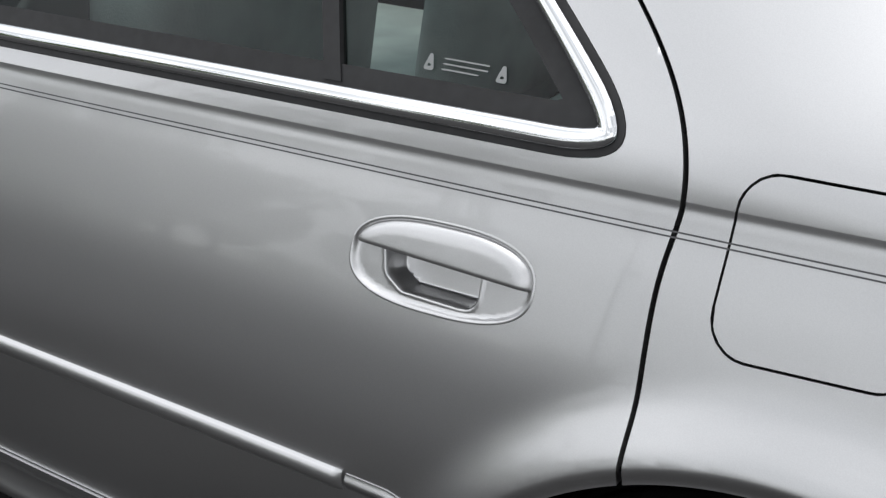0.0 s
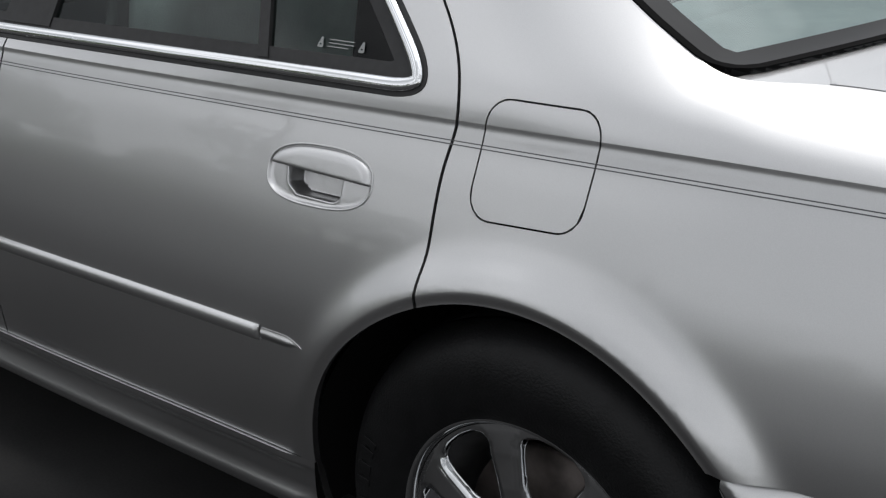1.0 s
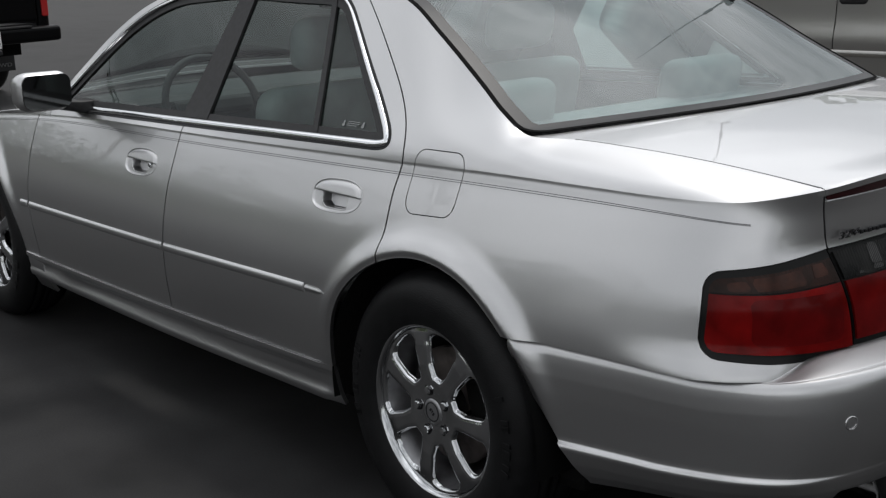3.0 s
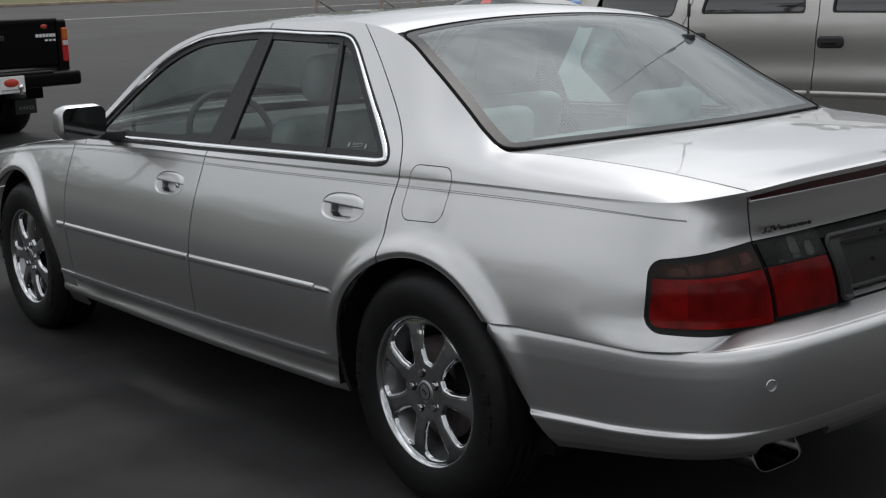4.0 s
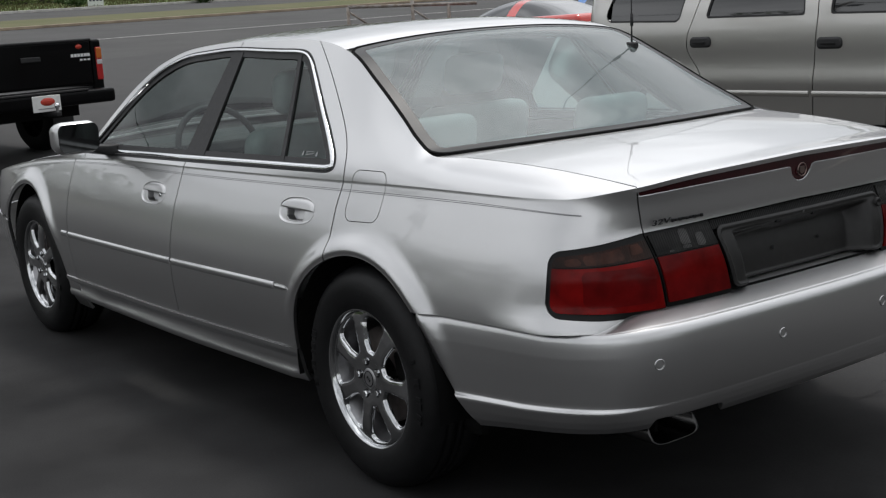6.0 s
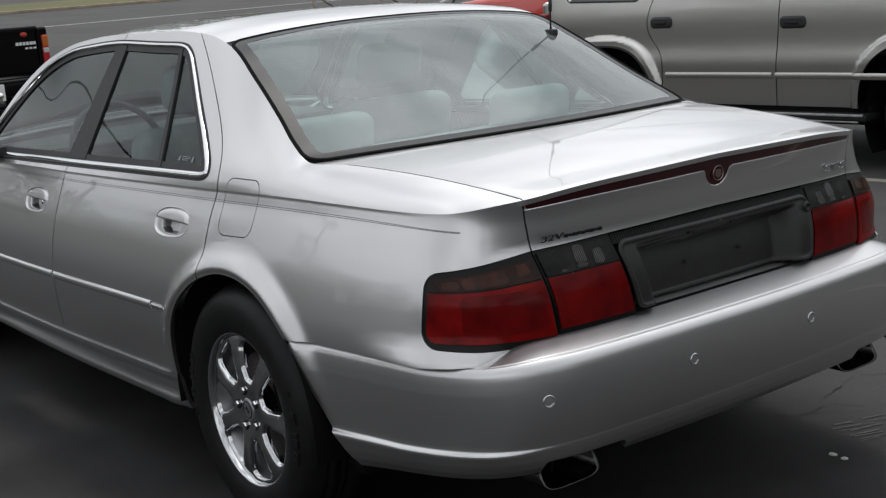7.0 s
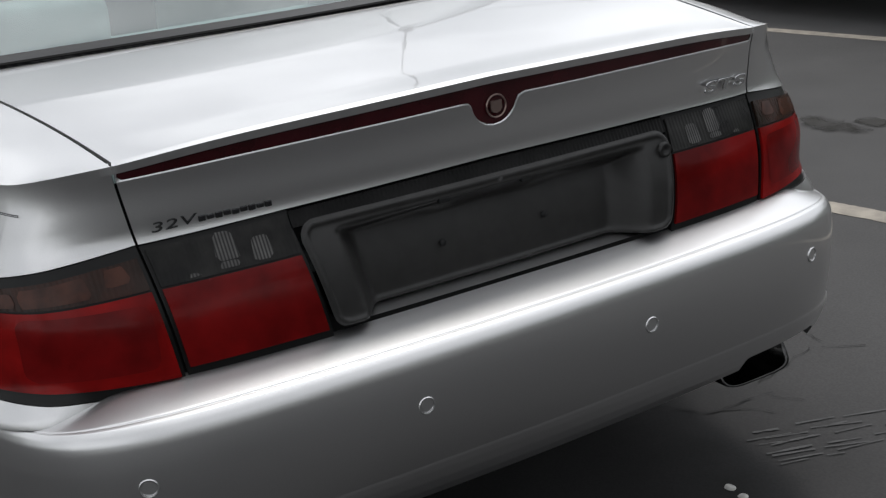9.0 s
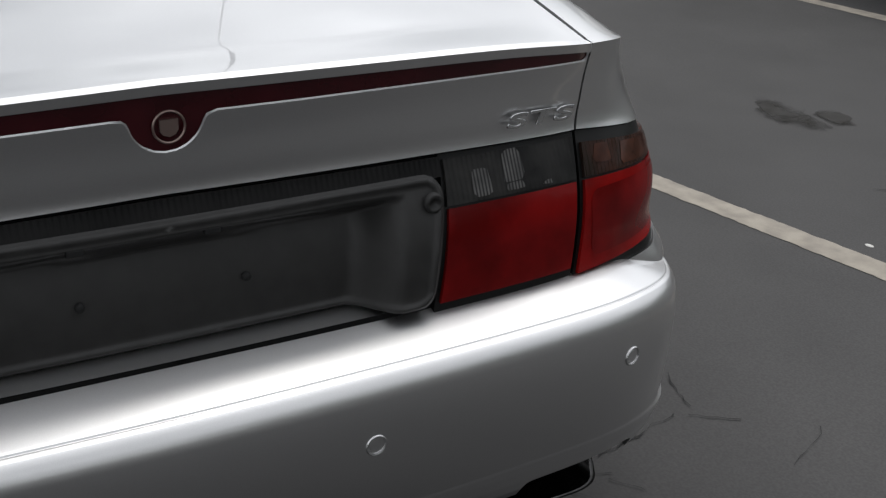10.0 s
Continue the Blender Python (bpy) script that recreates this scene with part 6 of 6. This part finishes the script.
def coupe(label, paint, at):
    """A low hatchback coupe; the nose points to -x, the near side to -y."""
    c = thing("coupe", label, "car")
    prof_low = [(-.02, .52), (-.05, .30), (.3, .20), (4.1, .20), (4.42, .34), (4.44, .74), (4.35, .96), (3.2, .95), (1.35, .85), (.35, .70)]
    bm = bmesh.new()
    ra, rb_ = [[bm.verts.new((x, y, z)) for x, z in prof_low] for y in (0, 1.78)]
    bm.faces.new(ra[::-1])
    bm.faces.new(rb_)
    n = len(prof_low)
    for i in range(n):
        bm.faces.new((ra[i], ra[(i + 1) % n], rb_[(i + 1) % n], rb_[i]))
    bmesh.ops.recalc_face_normals(bm, faces=bm.faces)
    bmesh.ops.bevel(bm, geom=list(bm.edges), offset=.07, segments=3, affect="EDGES", profile=.5)
    for f in bm.faces:
        f.smooth = True
    part("body", bm, paint, c)
    # glasshouse: windscreen, roof with hoop, hatch glass
    top = spline([1.25, 1.9, 2.4, 2.75, 3.3, 3.9, 4.25], [.76, 1.06, 1.17, 1.18, 1.06, .91, .87])

    def dome(x, t):
        z0, z1 = .82, np.maximum(top(x), .83)
        a = np.clip(t, -1, 1)
        hw = .80 - .22 * smooth(.78, 1.18, z1) * np.clip(1 - np.abs(a), 0, 1) * 0
        y = .89 + a * hw * (1 - .22 * (1 - np.abs(a) ** 4))
        z = z0 + (z1 - z0) * (1 - np.abs(a) ** 5)
        return np.stack([x, y, z], -1)
    xs_, ts_ = steps(1.25, 4.25, .05), np.linspace(-1, 1, 41)
    hoop = lambda p: .09 - np.abs(p[:, 0] - 2.72 - (1.18 - p[:, 2]) * .25)
    panel("hoop", [sheet(dome, xs_, ts_, [hoop])], paint, c, flange=.02)
    panel("roof_panel", [sheet(dome, xs_, ts_, [lambda p: -hoop(p), lambda p: p[:, 2] - 1.145, lambda p: 2.8 - p[:, 0]])], COUPE_GLASS, c, flange=0)
    side = lambda p: np.minimum(-hoop(p), np.maximum(1.145 - p[:, 2], p[:, 0] - 2.8))
    panel("glasshouse", [sheet(dome, xs_, ts_, [side])], COUPE_GLASS, c, "dark glass", flange=0)
    part("wing_mirror", box_bm(1.75, 1.86, -.12, .04, .84, .95, .03), paint, c)
    part("tail_lamp", box_bm(4.40, 4.47, .25, .55, .55, .68, .02), RED_LENS, c)
    for x in (.78, 3.52):
        plain_wheel(c, x, .10, .32, .32, .21, .24)
        w = plain_wheel(c, x, 1.68, .32, .32, .21, .24)
        w.rotation_euler = (0, 0, math.pi)
    c.matrix_world = pose(*at) @ Matrix.Diagonal((1, 1, 1.04, 1))
    return c


RED_PAINT = mat("red_paint", (0.55, 0.030, 0.018), 0.3, coat=1.0, var=.05, vscale=60)
BLUE_PAINT = mat("blue_paint", (0.02, 0.16, 0.50), 0.3, coat=1.0, var=.05, vscale=60)
coupe("red low coupe with dark glass, parked in a row", RED_PAINT, (-13.22, 8.38, ground_z(-11.5, 0) - .03))
coupe("blue low coupe with dark glass, parked in a row", BLUE_PAINT, (-14.35, 10.75, ground_z(-12.3, 0)))

# ---- pipe rail of a trailer ----
RUST = mat("rusty_steel", (.20, .16, .13), .7, .3, col2=(.32, .30, .28), vscale=18, bump=.2, bscale=90)
tr = thing("trailer", "low utility trailer with a pipe side rail", "trailer")
ra_, rb2 = Vector((-12.41, 7.20, 1.57)), Vector((-11.30, 8.70, 1.51))
for t in (0, .5, .78):
    p = ra_.lerp(rb2, t)
    part("post", tube([(p.x, p.y, .55), (p.x, p.y, p.z + (.08 if t == .5 else 0))], .026, 10), RUST, tr)
    if t < .6:
        q = ra_.lerp(rb2, t + .14)
        part("brace", tube([(p.x, p.y, p.z - .06), (q.x, q.y, p.z - .25)], .016, 8), RUST, tr)
part("top_rail", tube([ra_, ra_.lerp(rb2, .5), rb2], .024, 10), RUST, tr)
part("low_rail", tube([ra_ - Vector((0, 0, .9)), rb2 - Vector((0, 0, .9))], .03, 10), RUST, tr)
part("deck", box_bm(-13.9, -12.45, 7.3, 9.2, .62, .68, .01), RUST, tr)
for yy in (7.9, 8.7):
    plain_wheel(tr, -12.75, yy, .26 + ground_z(-12.6, 0), .30, .17, .18)

# ---- road, verges, far side ----
ROAD = mat("grey_road_asphalt", (0.058, 0.0568, 0.0555), 0.9, col2=(0.042, 0.0408, 0.040), vscale=.35, bump=.2, bscale=60, detail=8)
GRASS = mat("dry_green_grass", (0.085, 0.092, 0.032), 0.95, col2=(0.115, 0.105, 0.048), vscale=.25, bump=.6, bscale=12, detail=8)
GRASS2 = mat("green_grass", (0.085, 0.15, 0.035), 0.95, col2=(0.13, 0.16, 0.055), vscale=.35, bump=.6, bscale=8, detail=8)
CONCRETE = mat("pale_concrete", (.50, .49, .46), .9, var=.15, vscale=2)


def band(name, x0, x1, m, label, cat, slope=-.17, lift=.03, y0=-160, y1=200, thick=0.0, dip=0.0):
    """A strip between x0 + slope y and x1 + slope y, along the road."""
    bm = bmesh.new()
    rows = []
    for k in range(37):
        y = y0 + (y1 - y0) * k / 36
        row = []
        for i in range(5):
            x = x0 + (x1 - x0) * i / 4 + slope * y
            row.append(bm.verts.new((x, y, ground_z(x, y) + lift - dip * (i == 4))))
        rows.append(row)
    for p, q in zip(rows, rows[1:]):
        for i in range(4):
            bm.faces.new((p[i], p[i + 1], q[i + 1], q[i]))
    bmesh.ops.recalc_face_normals(bm, faces=bm.faces)
    for f in bm.faces:
        if f.normal.z < 0:
            f.normal_flip()
    if thick:
        r = bmesh.ops.extrude_face_region(bm, geom=list(bm.faces))
        for v in [g for g in r["geom"] if isinstance(g, bmesh.types.BMVert)]:
            v.co.z += thick
        bmesh.ops.recalc_face_normals(bm, faces=bm.faces)
    return tagged(part(name, bm, m), label, cat, kind="structure")


band("road", -43.6, -19.5, ROAD, "grey worn asphalt road with a painted lane line", "road", lift=.02, dip=.05)
band("lane_line", -31.55, -31.40, mat("lane_paint", (.55, .54, .52), .8, var=.2, vscale=1.5), "thin pale lane line on the road", "line", lift=.035)
band("kerb", -43.9, -43.6, mat("sandy_kerb", (.34, .27, .20), .9, var=.2, vscale=1.5), "sandy road edge kerb", "kerb", lift=.03, thick=.10)
band("grass_verge", -55.0, -43.9, GRASS, "dry green grass verge between road and lane", "grass", lift=.06)
band("side_lane", -69.5, -55.0, ROAD, "grey side lane behind the verge", "road", lift=.03)
band("far_kerb", -70.1, -69.5, CONCRETE, "pale concrete kerb", "kerb", lift=.04, thick=.14, y1=48)
band("far_grass", -96.0, -70.1, GRASS2, "green grass bank", "grass", lift=.06)

# tufts on the verges
tv, tf = [], []
r3 = random.Random(9)
for k in range(9000):
    far = True
    y = r3.uniform(5, 62)
    x = (r3.uniform(-95, -70.5) if far else r3.uniform(-54.8, -44.2)) - .17 * y
    h = r3.uniform(.05, .16) * (1.6 if far else 1)
    a = r3.uniform(0, 3.14)
    z = ground_z(x, y) + .05
    b = len(tv)
    tv += [(x - .05 * math.cos(a), y - .05 * math.sin(a), z), (x + .05 * math.cos(a), y + .05 * math.sin(a), z), (x + r3.uniform(-.08, .08), y + r3.uniform(-.08, .08), z + h)]
    tf.append((b, b + 1, b + 2))
me = bpy.data.meshes.new("grass_tufts")
me.from_pydata(tv, [], tf)
tagged(part("grass_tufts", me, GRASS), "tufts of green grass on the verges", "grass", kind="stuff")

# fence of dark boards along the far bank
FENCE = mat("weathered_fence_boards", (.060, .040, .028), .9, col2=(.022, .017, .014), vscale=3.0, bump=.3, bscale=20)
fv, ff = [], []
y = -70.0
while y < 110:
    w_ = r3.uniform(.16, .34)
    x = -97 - .17 * y + r3.uniform(-.05, .05)
    z = ground_z(x, y)
    h = r3.uniform(2.6, 3.2)
    b = len(fv)
    for dx in (0, .04):
        fv += [(x + dx, y, z), (x + dx, y + w_ - .03, z), (x + dx, y + w_ - .03, z + h), (x + dx, y, z + h)]
    ff += [(b + 4, b + 5, b + 6, b + 7), (b, b + 3, b + 2, b + 1), (b + 3, b + 7, b + 6, b + 2), (b, b + 1, b + 5, b + 4), (b + 1, b + 2, b + 6, b + 5), (b, b + 4, b + 7, b + 3)]
    y += w_
me = bpy.data.meshes.new("board_fence")
me.from_pydata(fv, [], ff)
tagged(part("board_fence", me, FENCE), "tall dark weathered board fence along a grass bank", "fence", kind="stuff")

LEAF = mat("leaves", (.045, .085, .022), .7, col2=(.075, .12, .035), vscale=3.0)
BARK = mat("bark", (.10, .075, .055), .9, var=.3, vscale=6, bump=.4, bscale=30)


def leaf_cloud(rr, centres, count, size):
    """Many small leaves scattered over lumpy clusters."""
    v, f = [], []
    for k in range(count):
        cx, cy, cz, cr = centres[rr.randrange(len(centres))]
        d = Vector((rr.gauss(0, 1), rr.gauss(0, 1), rr.gauss(0, .8))).normalized() * cr * (rr.random() ** .4)
        c = Vector((cx, cy, cz)) + d
        a = Vector((rr.gauss(0, 1), rr.gauss(0, 1), rr.gauss(0, 1))).normalized()
        b = a.orthogonal().normalized()
        e = a.cross(b)
        s_ = size * rr.uniform(.6, 1.4)
        i = len(v)
        v += [tuple(c - b * s_), tuple(c + e * s_ * .6), tuple(c + b * s_), tuple(c - e * s_ * .6)]
        f.append((i, i + 1, i + 2, i + 3))
    return v, f


WEEDS = mat("tall_weeds", (.075, .105, .030), .9, col2=(.11, .125, .045), vscale=1.2)
r5 = random.Random(8)
cents = []
for k in range(240):
    yy = -12 + 84 * k / 239
    xx = -95.6 - .17 * yy + r5.uniform(-.5, .9)
    cents.append((xx, yy, ground_z(xx, yy) + r5.uniform(.15, .5), r5.uniform(.35, .7)))
v, f = leaf_cloud(r5, cents, 12000, .10)
me = bpy.data.meshes.new("tall_weeds")
me.from_pydata(v, [], f)
tagged(part("tall_weeds", me, WEEDS), "tall green weeds along the foot of the fence", "weeds", kind="stuff")


def tree(seed, h, spread, leaves=2600, size=.22):
    rr = random.Random(seed)
    t = thing("tree", "broad green tree with a rough bark trunk", "tree", group="trees round the lot")
    bm = tube([(0, 0, -.2), (.05 * h * .2, 0, h * .25), (rr.uniform(-.3, .3), rr.uniform(-.3, .3), h * .55)], [h * .032, h * .024, h * .014], 10)
    cents = []
    for k in range(9):
        a = 2 * math.pi * k / 9 + rr.uniform(-.3, .3)
        r_ = spread * rr.uniform(.35, 1)
        z1 = h * rr.uniform(.30, .92)
        tube([(0, 0, h * rr.uniform(.25, .5)), (r_ * .5 * math.cos(a), r_ * .5 * math.sin(a), z1 * .8), (r_ * math.cos(a), r_ * math.sin(a), z1)], [h * .012, h * .007, h * .002], 6, bm=bm)
        cents.append((r_ * math.cos(a), r_ * math.sin(a), z1, spread * rr.uniform(.28, .5)))
    cents.append((0, 0, h * .88, spread * .45))
    part("trunk", bm, BARK, t)
    v, f = leaf_cloud(rr, cents, leaves, size)
    me = bpy.data.meshes.new("crown")
    me.from_pydata(v, [], f)
    part("crown", me, LEAF, t)
    return t


def bush(seed, at, r):
    rr = random.Random(seed)
    t = thing("bush", "rounded green bush on a grass bank", "bush", group="bushes on the bank")
    cents = [(rr.uniform(-r, r) * .6, rr.uniform(-r, r) * .6, r * rr.uniform(.4, .8), r * rr.uniform(.4, .6)) for _ in range(6)]
    v, f = leaf_cloud(rr, cents, 900, r * .10)
    me = bpy.data.meshes.new("foliage")
    me.from_pydata(v, [], f)
    part("foliage", me, LEAF, t)
    part("stem", tube([(0, 0, -.1), (0, .02, r * .5)], [.05, .02], 6), BARK, t)
    t.location = at
    return t


for k, (x, y, r) in enumerate(((-76.0, 36.5, 1.2), (-79.5, 41.0, .9), (-84.0, 45.0, 1.5), (-82, 30.0, .8), (-88, 52, 1.6), (-90, 33, 1.3), (-93, 40, 1.5), (-86, 24, 1.1))):
    bush(40 + k, (x, y, ground_z(x, y)), r)

# trees and poles mirrored in the glass and paint, behind and beside the viewer; some only darken reflections
t0 = tree(1, 9.5, 3.6)
# (27, 9), (22, 17), (14, 25): unseen trees added to darken the tail's reflections
spots = [(-28, -25, 9.5), (-34, -37, 10.5), (-20, -33, 8.0), (-5, -27, 9.0), (3, -30, 8.5), (12, -31, 9.5), (22, -28, 9), (-42, -26, 9), (-36, -42, 11), (30, -18, 10), (35, -5, 9), (27, 9, 10), (22, 17, 9), (14, 25, 10), (5, 40, 11), (-12, 44, 10)]
t0.matrix_world = pose(spots[0][0], spots[0][1], ground_z(spots[0][0], 0))
variants = [t0, tree(2, 9.5, 4.2), tree(3, 9.5, 3.2)]
variants[1].matrix_world = pose(spots[1][0], spots[1][1], ground_z(spots[1][0], 0))
variants[2].matrix_world = pose(spots[2][0], spots[2][1], ground_z(spots[2][0], 0))
for k, (x, y, h) in enumerate(spots[3:]):
    if y < -12 and x > -10:
        x, y = x * 2.4, y * 2.9
    copy_thing(variants[k % 3], pose(x, y, ground_z(x, y), 0, 0, 67 * k))
tv, tf = [], []
r4 = random.Random(21)
cents = []
for k in range(150):
    a = r4.uniform(-2.75, .45)
    d_ = r4.uniform(68, 84)
    hh = 2.0 + 2.6 * noise.noise((a * 4, d_ * .1, 3.3)) + r4.uniform(0, 1.6)
    for q in range(3):
        cents.append((d_ * math.cos(a), d_ * math.sin(a), hh * (.2 + .35 * q), 1.9))
v, f = leaf_cloud(r4, cents, 16000, .34)
me = bpy.data.meshes.new("thicket")
me.from_pydata([(x, y, z + ground_z(x, y)) for x, y, z in v], [], f)
tagged(part("thicket", me, LEAF), "far thicket of green bushes round the lot", "bushes", kind="stuff")
# tall woods behind the fence, mirrored in the paint and glass, and an added belt across the lot
cents = []
for k in range(170):
    y = -90 + 230 * k / 169
    x = -106 - .17 * y - r4.uniform(0, 9)
    hh = 12.5 + 4.5 * noise.noise((y * .05, 1.7, 0)) + r4.uniform(-1.5, 1.5)
    for q in range(5):
        cents.append((x + r4.uniform(-1, 1), y + r4.uniform(-1, 1), hh * (.08 + .2 * q), 2.6))
# unseen belt across the lot, added to darken what the tail mirrors
for k in range(110):
    a = .40 + 1.75 * k / 109
    d_ = r4.uniform(46, 60)
    hh = 7.5 + 3.0 * noise.noise((a * 5, d_ * .1, 7.1)) + r4.uniform(-1, 1)
    for q in range(4):
        cents.append((d_ * math.cos(a), d_ * math.sin(a), hh * (.1 + .25 * q), 2.0))
v, f = leaf_cloud(r4, cents, 42000, .55)
me = bpy.data.meshes.new("far_woods")
me.from_pydata([(x, y, z + ground_z(x, y)) for x, y, z in v], [], f)
tagged(part("far_woods", me, LEAF), "tall green woods beyond the fence, and an added belt across the lot", "woods", kind="stuff")
POLE_WOOD = mat("pole_wood", (.11, .085, .065), .9, var=.3, vscale=5, bump=.3, bscale=30)
GREY_STEEL = mat("grey_steel", (.25, .25, .26), .5, .6, var=.15, vscale=20)
WIRE = mat("wire", (.012, .012, .012), .6)


def utility_pole(x, y, h, rz):
    p = thing("utility_pole", "wooden utility pole with crossarm and transformers", "pole", group="utility poles")
    part("post", tube([(0, 0, -.3), (.05, 0, h * .5), (.12, 0, h)], [.17, .14, .10], 12), POLE_WOOD, p)
    part("crossarm", box_bm(-.06, .06, -1.25, 1.25, h - .75, h - .62, .01), POLE_WOOD, p)
    for yy in (-1.1, -.45, .45, 1.1):
        part("insulator", revolve([(.0001, .16), (.04, .14), (.055, .08), (.03, .04), (.045, 0)], 12, "z"), GREY_STEEL, p).location = (0, yy, h - .62)
    for yy in (-.38, .38):
        part("transformer", revolve([(.0001, .9), (.2, .88), (.24, .8), (.24, .05), (.2, 0), (.0001, 0)], 20, "z"), GREY_STEEL, p).location = (.30, yy, h - 2.2)
    part("strut", tube([(.1, 0, h - 1.6), (.1, .9, h - .75)], .025, 6), GREY_STEEL, p)
    p.matrix_world = pose(x, y, ground_z(x, y), 0, 0, rz)
    return p


poles = [(-40.0, -17.0, 11.5), (-16.5, -40.0, 11.5), (-31.0, 24.0, 11.5)]
utility_pole(*poles[0], 12)
utility_pole(*poles[1], 12)
utility_pole(-21.0, -19.5, 11.0, 30)
for dy in (-1.1, -.45, .45, 1.1):
    for (xa, ya, ha), (xb, yb, hb) in ((poles[0], poles[1]), (poles[0], (-37, 52, 11.5))):
        pts = []
        for k in range(15):
            t = k / 14
            pts.append((xa + (xb - xa) * t + .25, ya + (yb - ya) * t + dy, (ha + ground_z(xa, 0)) * (1 - t) + (hb + ground_z(xb, 0)) * t - .5 - 3.2 * t * (1 - t)))
        tagged(part("power_line", tube(pts, .016, 5), WIRE), "thin sagging black power line", "cable", group="power lines")

# roadside sign and small marker
sg_ = thing("roadside_sign", "small upright sign, blue above a white panel", "sign")
SIGN_WHITE = mat("sign_white", (.70, .71, .70), .5, var=.05, vscale=5)
sx0, sy0 = -78.4, 30.1
zg = ground_z(sx0, sy0)
for dy in (-.5, .5):
    part("post", tube([(sx0 - .05, sy0 + dy, zg), (sx0 - .05, sy0 + dy, zg + 2.6)], .05, 8), GREY_STEEL, sg_)
part("lower_panel", box_bm(sx0 - .02, sx0 + .02, sy0 - .55, sy0 + .55, zg + .15, zg + .95, .005), SIGN_WHITE, sg_)
part("upper_panel", box_bm(sx0 - .02, sx0 + .02, sy0 - .5, sy0 + .5, zg + 1.0, zg + 2.6, .005), mat("sign_blue", (.20, .30, .52), .5, var=.1, vscale=4), sg_)
for k in range(4):
    part("sign_bar", box_bm(sx0 + .02, sx0 + .026, sy0 - .45 + k * .24, sy0 - .28 + k * .24, zg + .45, zg + .80), mat("sign_print", (.06, .07, .10), .6) if k == 0 else bpy.data.materials["sign_print"], sg_)
mk = thing("marker_board", "small white marker board on a stake", "sign")
part("board", box_bm(-77.1, -77.06, 33.1, 33.75, ground_z(-77, 0) + .5, ground_z(-77, 0) + 1.1, .005), SIGN_WHITE, mk)
part("stake", tube([(-77.1, 33.4, ground_z(-77, 0)), (-77.1, 33.4, ground_z(-77, 0) + .6)], .03, 6), GREY_STEEL, mk)
